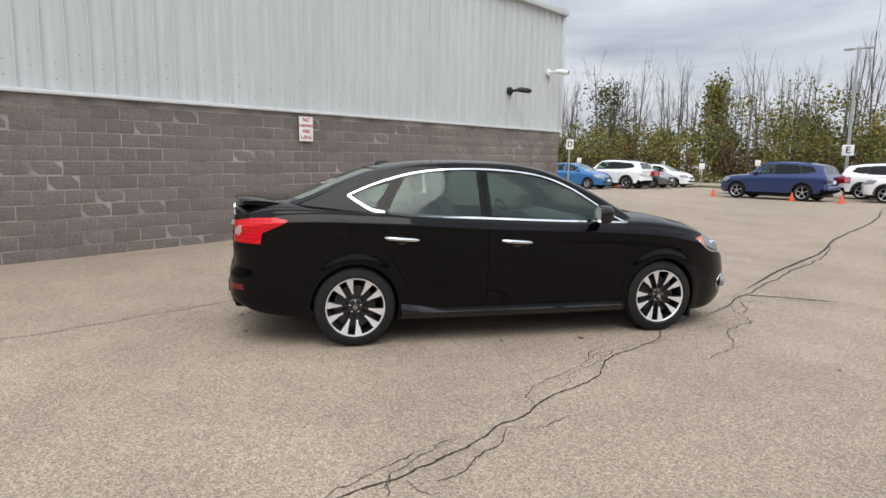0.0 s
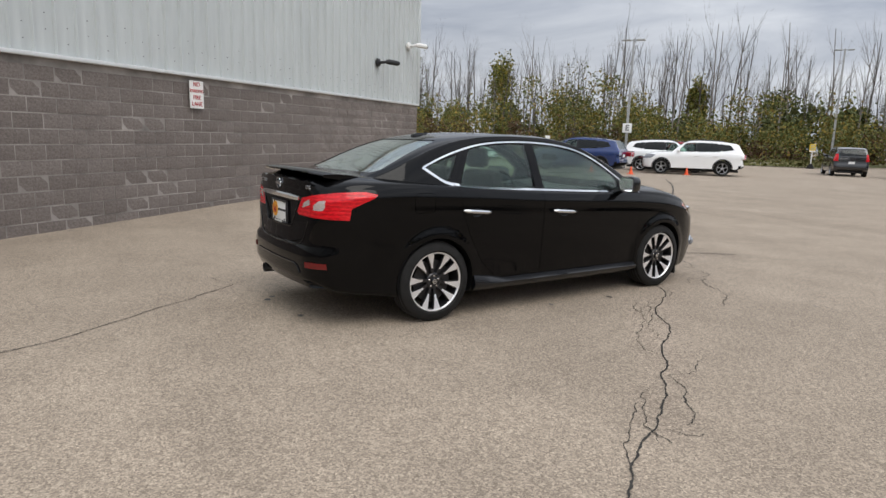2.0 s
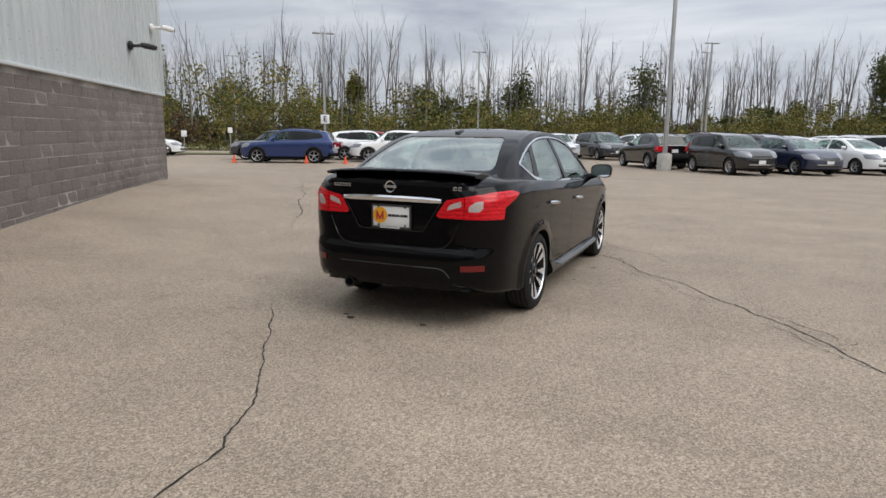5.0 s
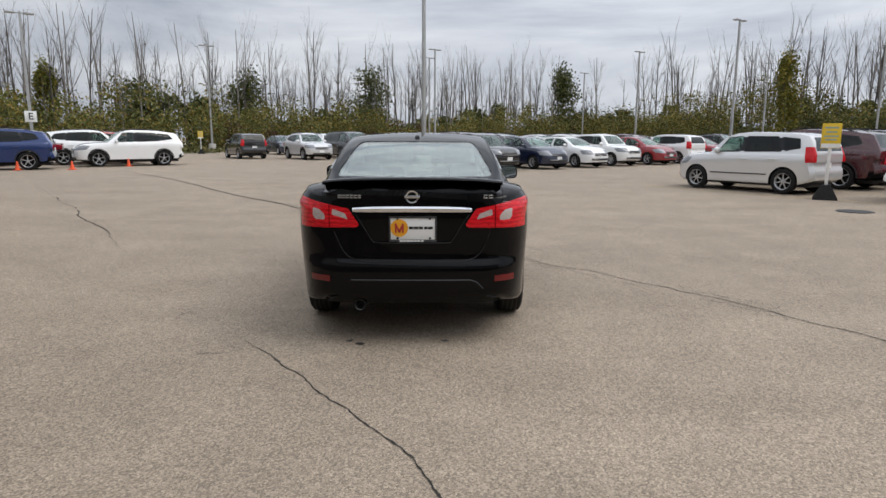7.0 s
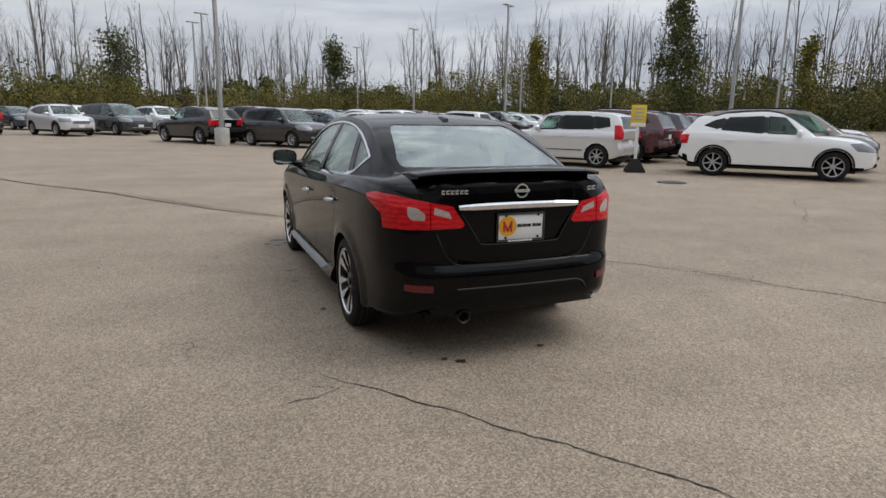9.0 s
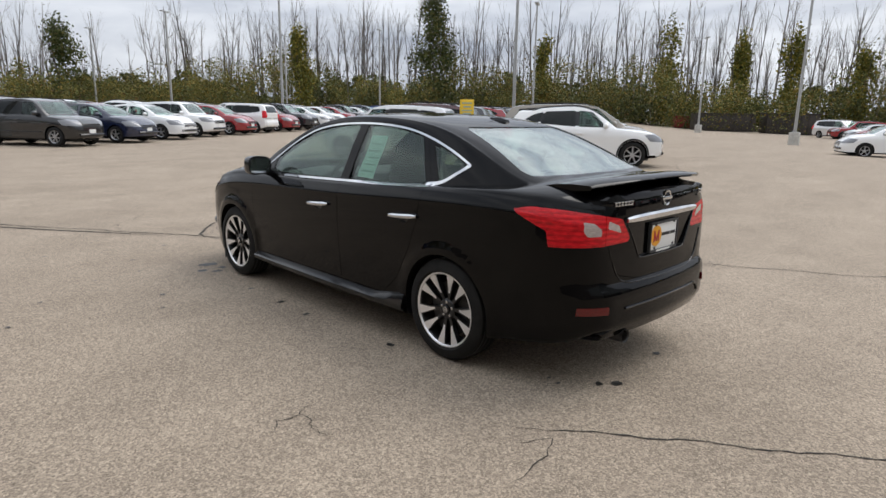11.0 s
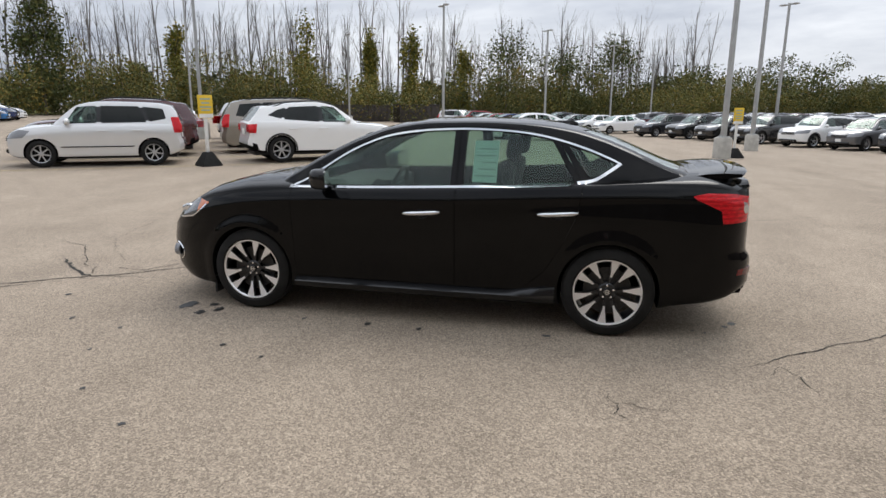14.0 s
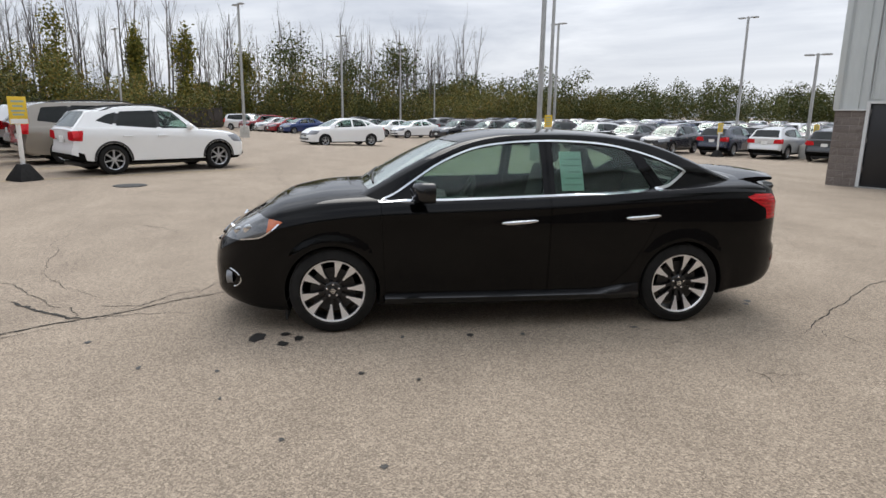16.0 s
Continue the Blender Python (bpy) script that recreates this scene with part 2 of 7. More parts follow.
def siding_material():
    k = Mat("pale_grey_steel_siding", (0.5, 0.5, 0.5), 0.42, 0.0, 0.5)
    a = k.noise(0.7, 5, 0.6, (1, 1, 0.25))
    b = k.noise(9, 4, 0.6, (1, 1, 0.12))
    col = k.ramp(a, (0.3, (0.50, 0.53, 0.525)), (0.7, (0.565, 0.595, 0.588)))
    col = k.mix(0.25, col, k.ramp(b, (0.35, (0.44, 0.46, 0.46)), (0.65, (0.60, 0.625, 0.62))))
    k.color(col)
    return k.m


M["siding"] = siding_material()
M["white_trim"] = plain("white_metal_trim", (0.62, 0.63, 0.63), 0.4, vary=0.06)
M["black_door"] = plain("black_painted_door", (0.012, 0.012, 0.014), 0.35, vary=0.1)


def leaf_material(name, stops, rough=0.7):
    k = Mat(name, rough=rough, spec=0.2)
    col = k.ramp(k.island(), *stops)
    k.color(k.mix(0.5, col, k.ramp(k.noise(0.09, 3, 0.5), (0.3, (0.55, 0.55, 0.55)), (0.7, (1.35, 1.3, 1.2))), "MULTIPLY"))
    return k.m


M["wood_leaves"] = leaf_material("autumn_undergrowth", (
    (0.0, (0.066, 0.082, 0.025)), (0.40, (0.112, 0.122, 0.034)), (0.70, (0.172, 0.150, 0.038)), (0.92, (0.250, 0.180, 0.040)), (1.0, (0.160, 0.092, 0.042))))
M["green_leaves"] = leaf_material("dark_green_leaves", ((0.0, (0.045, 0.062, 0.021)), (0.6, (0.080, 0.096, 0.031)), (1.0, (0.150, 0.138, 0.038))))
M["vine_leaves"] = leaf_material("yellow_green_vine_leaves", ((0.0, (0.081, 0.095, 0.022)), (0.5, (0.155, 0.158, 0.035)), (1.0, (0.311, 0.238, 0.037))))
M["low_leaves"] = leaf_material("dark_low_shrubs", ((0.0, (0.061, 0.073, 0.030)), (0.6, (0.089, 0.106, 0.040)), (1.0, (0.142, 0.132, 0.050))))
M["rust_leaves"] = leaf_material("rust_brown_brush", ((0.0, (0.080, 0.046, 0.030)), (0.6, (0.125, 0.074, 0.044)), (1.0, (0.120, 0.100, 0.040))))
M["bark"] = plain("grey_brown_bark", (0.105, 0.091, 0.079), 0.95, vary=0.35, scale=0.8)
M["pale_bark"] = plain("pale_dead_wood", (0.20, 0.178, 0.16), 0.95, vary=0.3, scale=0.8)
M["grass"] = leaf_material("rough_grass", ((0.0, (0.085, 0.090, 0.028)), (0.6, (0.130, 0.125, 0.045)), (1.0, (0.200, 0.175, 0.085))))
M["turf"] = plain("dry_turf", (0.125, 0.125, 0.045), 0.95, vary=0.4, scale=0.6, bump=0.3)
M["gravel_road"] = plain("pale_service_road", (0.34, 0.32, 0.29), 0.95, vary=0.12, scale=0.5)

# ---------------------------------------------------------------- small helpers


def link_mesh(name, me, mat, parent=None, label=""):
    ob = new(name, me)
    if mat is not None:
        me.materials.clear()
        me.materials.append(mat)
    if parent is not None:
        ob.parent = parent
    if label:
        ob["label"] = label
    return ob


def finish(bm, name, sharp=38):
    """Turn a bmesh into a mesh, smooth but for its hard edges."""
    bm.normal_update()
    lim = radians(sharp)
    for f in bm.faces:
        f.smooth = True
    for e in bm.edges:
        e.smooth = not (len(e.link_faces) == 2 and e.calc_face_angle(0.0) > lim)
    me = bpy.data.meshes.new(name)
    bm.to_mesh(me)
    bm.free()
    return me


def part(name, bm, mat, parent, label="", sharp=38):
    return link_mesh(name, finish(bm, name, sharp), mat, parent, label)


def thing(name, x, y, yaw, label, category, group="", z=None):
    e = new(name)
    e.empty_display_size = 0.2
    e.matrix_basis = pose(x, y, ground_z(x, y) if z is None else z, 0, 0, yaw)
    return tagged(e, label, category, group)


def box(bm, x0, x1, y0, y1, z0, z1, bevel=0.0, m=None):
    v = [bm.verts.new((x, y, z)) for z in (z0, z1) for y in (y0, y1) for x in (x0, x1)]
    fs = [bm.faces.new([v[i] for i in q]) for q in ((0, 2, 3, 1), (4, 5, 7, 6), (0, 1, 5, 4), (2, 6, 7, 3), (0, 4, 6, 2), (1, 3, 7, 5))]
    if bevel:
        es = list({e for f in fs for e in f.edges})
        r = bmesh.ops.bevel(bm, geom=es, offset=bevel, segments=2, profile=0.5, affect="EDGES")
        v = list({q for f in r["faces"] for q in f.verts} | {q for q in v if q.is_valid})
    if m is not None:
        bmesh.ops.transform(bm, matrix=m, verts=v)
    return v


def lathe(bm, profile, segs=32, axis="x", centre=(0, 0, 0), closed=False):
    """Spin (along, radius) pairs round an axis."""
    rings = []
    for a, r in profile:
        ring = []
        for i in range(segs):
            t = 2 * math.pi * i / segs
            c, s = r * math.cos(t), r * math.sin(t)
            p = (a, c, s) if axis == "x" else ((c, a, s) if axis == "y" else (c, s, a))
            ring.append(bm.verts.new((p[0] + centre[0], p[1] + centre[1], p[2] + centre[2])))
        rings.append(ring)
    n = len(rings)
    for k in range(n if closed else n - 1):
        a, b = rings[k], rings[(k + 1) % n]
        for i in range(segs):
            j = (i + 1) % segs
            bm.faces.new((a[i], a[j], b[j], b[i]))
    if not closed:
        for r in (rings[0], rings[-1]):
            bm.faces.new(r)
    bmesh.ops.recalc_face_normals(bm, faces=bm.faces[:])
    return rings


def tube(bm, pts, radius, segs=8, flat=1.0):
    """A tube along a line of points; radius may be a list."""
    pts = [Vector(p) for p in pts]
    rad = radius if isinstance(radius, (list, tuple)) else [radius] * len(pts)
    rings = []
    for i, p in enumerate(pts):
        d = (pts[min(i + 1, len(pts) - 1)] - pts[max(i - 1, 0)]).normalized()
        up = Vector((0, 0, 1)) if abs(d.z) < 0.9 else Vector((0, 1, 0))
        s = d.cross(up).normalized()
        u = s.cross(d)
        rings.append([bm.verts.new(p + s * (rad[i] * math.cos(2 * math.pi * k / segs)) + u * (rad[i] * flat * math.sin(2 * math.pi * k / segs))) for k in range(segs)])
    for a, b in zip(rings, rings[1:]):
        for k in range(segs):
            bm.faces.new((a[k], a[(k + 1) % segs], b[(k + 1) % segs], b[k]))
    bm.faces.new(rings[0][::-1])
    bm.faces.new(rings[-1])
    return rings


def smooth_step(t):
    t = np.clip(t, 0, 1)
    return t * t * (3 - 2 * t)


def curve(*pts):
    """A smooth curve through (position, value) pairs that does not overshoot."""
    x = np.array([p[0] for p in pts], float)
    v = np.array([p[1] for p in pts], float)
    h, d = np.diff(x), np.diff(v) / np.diff(x)
    m = np.zeros(len(x))
    m[0], m[-1] = d[0], d[-1]
    for i in range(1, len(x) - 1):
        if d[i - 1] * d[i] > 0:
            w1, w2 = 2 * h[i] + h[i - 1], h[i] + 2 * h[i - 1]
            m[i] = (w1 + w2) / (w1 / d[i - 1] + w2 / d[i])

    def at(q):
        q = min(max(q, x[0]), x[-1])
        i = min(int(np.searchsorted(x, q, "right")) - 1, len(x) - 2)
        i = max(i, 0)
        t = (q - x[i]) / h[i]
        a, b = (1 + 2 * t) * (1 - t) ** 2, t * t * (3 - 2 * t)
        return float(a * v[i] + b * v[i + 1] + h[i] * (t * (1 - t) ** 2 * m[i] + t * t * (t - 1) * m[i + 1]))
    return at


def spline(keys, per):
    """Catmull-Rom through 2D keys."""
    k = [np.array(p, float) for p in keys]
    k = [2 * k[0] - k[1]] + k + [2 * k[-1] - k[-2]]
    out = []
    for i in range(1, len(k) - 2):
        for s in range(per):
            t = s / per
            out.append(0.5 * (2 * k[i] + (k[i + 1] - k[i - 1]) * t + (2 * k[i - 1] - 5 * k[i] + 4 * k[i + 1] - k[i + 2]) * t * t
                              + (3 * k[i] - k[i - 1] - 3 * k[i + 1] + k[i + 2]) * t ** 3))
    out.append(k[-2])
    return out


def round_poly(pts, r=0.03, n=4):
    """Round the corners of a 2D polygon; a third value of a point is its own radius."""
    out = []
    N = len(pts)
    for i in range(N):
        p = Vector(pts[i][:2])
        rr = pts[i][2] if len(pts[i]) > 2 else r
        a, b = Vector(pts[i - 1][:2]) - p, Vector(pts[(i + 1) % N][:2]) - p
        ra, rb = min(rr, a.length * 0.45), min(rr, b.length * 0.45)
        p0, p1 = p + a.normalized() * ra, p + b.normalized() * rb
        for k in range(n + 1):
            t = k / n
            out.append(tuple(p0 * (1 - t) ** 2 + p * (2 * t * (1 - t)) + p1 * t * t))
    return out


def inset_poly(pts, d):
    """Move a 2D outline inwards by d (outwards where d is negative)."""
    P = [Vector(p) for p in pts]
    area = sum(P[i - 1].x * P[i].y - P[i].x * P[i - 1].y for i in range(len(P)))
    s = 1 if area > 0 else -1
    out = []
    for i in range(len(P)):
        e = P[(i + 1) % len(P)] - P[i - 1]
        nrm = Vector((-e.y, e.x)).normalized() * s
        out.append(tuple(P[i] + nrm * d))
    return out


def prism(poly, axis, lo, hi):
    """A solid from a 2D outline, pushed along x, y or z."""
    bm = bmesh.new()

    def at(p, w):
        return (w, p[0], p[1]) if axis == "x" else ((p[0], w, p[1]) if axis == "y" else (p[0], p[1], w))
    a = [bm.verts.new(at(p, lo)) for p in poly]
    b = [bm.verts.new(at(p, hi)) for p in poly]
    bm.faces.new(a)
    bm.faces.new(b)
    for i in range(len(poly)):
        j = (i + 1) % len(poly)
        bm.faces.new((a[i], a[j], b[j], b[i]))
    bmesh.ops.recalc_face_normals(bm, faces=bm.faces[:])
    return raw(bm)


def raw(bm):
    me = bpy.data.meshes.new("solid")
    bm.to_mesh(me)
    bm.free()
    return me


def joined(*meshes):
    bm = bmesh.new()
    for me in meshes:
        bm.from_mesh(me)
    return raw(bm)


def boolean(base, tool, op):
    """The mesh of base with tool cut away, kept or added."""
    a, b = bpy.data.objects.new("a", base), bpy.data.objects.new("b", tool)
    scene.collection.objects.link(a)
    scene.collection.objects.link(b)
    md = a.modifiers.new("cut", "BOOLEAN")
    md.operation, md.object, md.solver = op, b, "EXACT"
    dg = bpy.context.evaluated_depsgraph_get()
    me = bpy.data.meshes.new_from_object(a.evaluated_get(dg))
    bpy.data.objects.remove(a)
    bpy.data.objects.remove(b)
    return me


def resharp(me, deg=32):
    bm = bmesh.new()
    bm.from_mesh(me)
    bmesh.ops.remove_doubles(bm, verts=bm.verts[:], dist=0.0002)
    return finish(bm, "panel", deg)


# ---------------------------------------------------------------- the lot: its axes and its grade
AX, BX = Vector((0.561, -0.828)), Vector((0.828, 0.561))
WALL_D = -5.36


def ease(t):
    t = 0.0 if t < 0 else (1.0 if t > 1 else t)
    return t * t * (3 - 2 * t)


def ground_z(x, y):
    """A nearly flat lot that climbs gently away from its middle, with a ramp up to the long wall and a fall towards the open side."""
    z = min(0.9, 0.0055 * max(0.0, math.sqrt(x * x + y * y) - 8.0))
    n = 0.828 * x + 0.561 * y
    s = -(0.561 * x - 0.828 * y)
    if s < -8.0:
        t = min(1.0, (-s - 8.0) / 18.0)
        return z * (1 - min(1.0, 6 * t)) - 0.52 * t
    if n > -2.2 or s < -3.0 or s > 21.0:
        return z
    k = ease((-2.2 - n) / 3.1) * ease((s + 3.0) / 14.0) * (1 - ease((s - 13.0) / 8.0))
    return z * (1 - k) + k * 0.29


def lot(a, b):
    p = AX * a + BX * b
    return p.x, p.y


YAW_A, YAW_MA, YAW_MB, YAW_B = -145.9, 34.1, 124.1, -55.9

# ---------------------------------------------------------------- cars


class Shape:
    """The lines of one kind of car: y runs from the tail to the nose, the rear axle stands at 0."""

    def __init__(self, yr, yf, wb, inset, z0, slope, g0, g1, in0, in1, rear_split, hw, zb, belt, top, tail, nose, roof, gw, crown, side_windows, screen, rear_glass):
        self.yr = yr
        self.yf = yf
        self.wb = wb
        self.inset = inset
        self.z0 = z0
        self.slope = slope
        self.g0 = g0
        self.g1 = g1
        self.in0 = in0
        self.in1 = in1
        self.rear_split = rear_split
        self.hw = hw
        self.zb = zb
        self.belt = belt
        self.top = top
        self.tail = tail
        self.nose = nose
        self.roof = roof
        self.gw = gw
        self.crown = crown
        self.side_windows = side_windows
        self.screen = screen
        self.rear_glass = rear_glass

    def side_x(self, y, z):
        return self.gw(y) - (z - self.z0) * self.slope


def tail_nose(S, q, z):
    y = q
    r0, r1 = S.yr, S.yr + 0.55
    f0, f1 = S.yf, S.yf - 0.6
    y += (S.tail(z) - S.yr) * (1 - float(smooth_step((q - r0) / (r1 - r0))))
    y += (S.nose(z) - S.yf) * (1 - float(smooth_step((f0 - q) / (f0 - f1))))
    return y


def loft(sections, cap_cols, mi=0):
    """Close half sections (from the bottom middle to the top middle) into one solid."""
    bm = bmesh.new()
    rings = []
    for sec in sections:
        n = len(sec)
        right = [bm.verts.new(p) for p in sec]
        left = [bm.verts.new((-sec[i][0], sec[i][1], sec[i][2])) for i in range(n - 2, 0, -1)]
        rings.append(right + left)
    m = len(rings[0])
    for a, b in zip(rings, rings[1:]):
        for i in range(m):
            bm.faces.new((a[i], a[(i + 1) % m], b[(i + 1) % m], b[i]))
    n = len(sections[0])
    for ring in (rings[0], rings[-1]):
        prev = None
        for i in range(1, n - 1):
            r, l = ring[i], ring[m - i]
            row = [r] + [bm.verts.new(r.co.lerp(l.co, c / cap_cols)) for c in range(1, cap_cols)] + [l]
            if prev is None:
                bm.faces.new([ring[0]] + row)
            else:
                for c in range(cap_cols):
                    bm.faces.new((prev[c], prev[c + 1], row[c + 1], row[c]))
            prev = row
        bm.faces.new(prev + [ring[n - 1]])
    bmesh.ops.recalc_face_normals(bm, faces=bm.faces[:])
    for f in bm.faces:
        f.material_index = mi
    return raw(bm)


def lower_solid(S, nq, per):
    secs = []
    for i in range(nq + 1):
        t = i / nq
        t = 0.6 * t + 0.4 * (0.5 - 0.5 * math.cos(math.pi * t))
        q = S.yr + (S.yf - S.yr) * t
        hw, zb, zl, zc = S.hw(q), S.zb(q), S.belt(q), S.top(q)
        h = zl - zb
        hb = hw - S.inset
        keys = [(0, zb), (hw * 0.5, zb), (hw - 0.10, zb), (hw - 0.030, zb + 0.02), (hw - 0.018, zb + h * 0.13), (hw - 0.010, zb + h * 0.40), (hw, zb + h * 0.60),
                (hw + 0.002, zb + h * 0.74), (hw - 0.006, zb + h * 0.86), (hb, zl), (hb - 0.05, zl + (zc - zl) * 0.42), (hb * 0.62, zl + (zc - zl) * 0.86), (0, zc)]
        secs.append([(x, tail_nose(S, q, z), z) for x, z in spline(keys, per)])
    return loft(secs, 10)


def creased_solid(S, nq, per, wheel_r, arch):
    """The sedan's lower body: a sill crease, doors that lean in towards the sill, a shoulder crease under the windows and lips round the wheels."""
    prof = ((0.0, 0.045), (0.06, 0.033), (0.20, 0.028), (0.34, 0.020), (0.52, 0.010), (0.68, 0.003), (0.80, 0.001), (0.93, 0.003), (1.0, 0.001))
    secs = []
    for i in range(nq + 1):
        t = i / nq
        t = 0.7 * t + 0.3 * (0.5 - 0.5 * math.cos(math.pi * t))
        q = S.yr + (S.yf - S.yr) * t
        hw, zb, zl, zc = S.hw(q), S.zb(q), S.belt(q), S.top(q)
        hb = hw - S.inset
        zs = zl - 0.068
        low = [(0, zb), (hw * 0.5, zb), (hw - 0.10, zb)] + [(hw - d, zb + 0.012 + (zs - zb - 0.012) * f) for f, d in prof]
        high = [(hw - 0.001, zs), (hw - 0.020, zs + 0.034), (hb, zl), (hb - 0.05, zl + (zc - zl) * 0.42), (hb * 0.62, zl + (zc - zl) * 0.86), (0, zc)]
        sec = []
        for x, z in list(spline(low, per)) + list(spline(high, per))[1:]:
            y = tail_nose(S, q, z)
            if x > hw - 0.12:
                for yw in (0.0, S.wb):
                    d = math.hypot(y - yw, z - wheel_r)
                    x += 0.016 * float(smooth_step(1 - (d - arch - 0.045) / 0.030))
            # the tail bows in plan
            y += 0.045 * min(1.0, (x / 0.62) ** 2) * float(smooth_step((-0.55 - y) / 0.38))
            sec.append((x, y, z))
        secs.append(sec)
    me = loft(secs, 14)
    for v in me.vertices:
        if v.co.y < -0.8 and abs(v.co.x) < 0.58 and v.co.z < 1.09:
            rim = S.tail(v.co.z) if v.co.z > 0.3 else None
            if rim is not None:
                v.co.y = min(v.co.y, rim + 0.045 * (v.co.x / 0.62) ** 2)
    return me


def cabin_solid(S, nq, per, off=0.0, zlow=0.84, y0=None, y1=None, mi=0):
    a, b = (S.g0 if y0 is None else y0), (S.g1 if y1 is None else y1)
    secs = []
    for i in range(nq + 1):
        q = a + (b - a) * i / nq
        zr = max(S.roof(q) - off, zlow + 0.10)
        ze = max(zr - S.crown(q), zlow + 0.06)
        xe = S.side_x(q, ze + off) - off
        xl = S.side_x(q, max(zlow, S.z0 - 0.10)) - off - (0.03 if off else 0.0)
        xm = S.side_x(q, (zlow + ze) / 2 + (off if zlow > 0.6 else 0)) - off
        if zlow < 0.6:
            zm = max(S.z0 - 0.02, zlow + 0.04)
            keys = [(0, zlow), (xl * 0.6, zlow), (xl, zlow + 0.02), (xl, (zlow + min(zm, ze)) / 2), (min(S.side_x(q, zm) - off, xl + 0.05), min(zm, ze - 0.02))]
        else:
            keys = [(0, zlow), (xl * 0.6, zlow), (xl, zlow + 0.01), (xm + 0.012, (zlow + ze) / 2)]
        keys += [(xe, ze), (xe - 0.030, ze + (zr - ze) * 0.36), (xe - 0.12, ze + (zr - ze) * 0.66), (xe * 0.45, zr - (zr - ze) * 0.10), (0, zr)]
        secs.append([(x, q, z) for x, z in spline(keys, per)])
    return loft(secs, 8, mi)


def both(poly, x0, x1):
    return joined(prism(poly, "x", x0, x1), prism(poly, "x", -x1, -x0))


def set_index(me, mi):
    me.materials.clear()
    for mm in (M["black_paint"], M["black_plastic"]):
        me.materials.append(mm)
    me.polygons.foreach_set("material_index", [mi] * len(me.polygons))
    return me


def shell_of(S, nq, per, wheel_r=0.318, arch=0.362, seg=40, creased=False):
    """Body, with cabin, window openings and wheel wells cut into it, and the panes that close the openings."""
    low = set_index(creased_solid(S, nq + 40, per, wheel_r, arch) if creased else lower_solid(S, nq, per), 0)
    cab = set_index(cabin_solid(S, nq, per), 0)
    solid = boolean(low, cab, "UNION")
    inner = set_index(cabin_solid(S, max(14, nq // 2), per, 0.034, 0.42, S.in0, S.in1), 1)
    body = boolean(solid, inner, "DIFFERENCE")
    wells = []
    for y in (0.0, S.wb):
        for s in (-1, 1):
            lo, hi = (0.50, 1.2) if s > 0 else (-1.2, -0.50)
            ra = [(arch * math.cos(2 * math.pi * i / seg) + y, arch * math.sin(2 * math.pi * i / seg) + wheel_r) for i in range(seg)]
            wells.append(prism(ra, "x", lo, hi))
    body = boolean(body, set_index(joined(*wells), 1), "DIFFERENCE")
    holes = [both(p, 0.25, 1.2) for p in S.side_windows] + [prism(S.screen, "y", S.wb * 0.55, S.yf), prism(S.rear_glass, "y", S.yr - 0.3, S.rear_split)]
    holes = [set_index(h, 0) for h in holes]
    for h in holes:
        body = boolean(body, h, "DIFFERENCE")
    thin = boolean(cabin_solid(S, nq, per, 0.004), cabin_solid(S, nq, per, 0.012, 0.80, S.g0 + 0.004, S.g1 - 0.004), "DIFFERENCE")
    panes = [boolean(thin, h, "INTERSECT") for h in holes]
    return solid, body, panes


def with_mats(me, mats):
    """Give a mesh its materials and keep which face wears which."""
    idx = [0] * len(me.polygons)
    me.polygons.foreach_get("material_index", idx)
    me.materials.clear()
    for mm in mats:
        me.materials.append(mm)
    top = len(mats) - 1
    me.polygons.foreach_set("material_index", [min(i, top) for i in idx])
    me.update()
    return me


def split_sides(me):
    """The right and the left half of a mesh."""
    out = []
    for s in (1, -1):
        bm = bmesh.new()
        bm.from_mesh(me)
        bmesh.ops.delete(bm, geom=[f for f in bm.faces if f.calc_center_median().x * s < 0], context="FACES")
        out.append(finish(bm, "pane", 32))
    return out


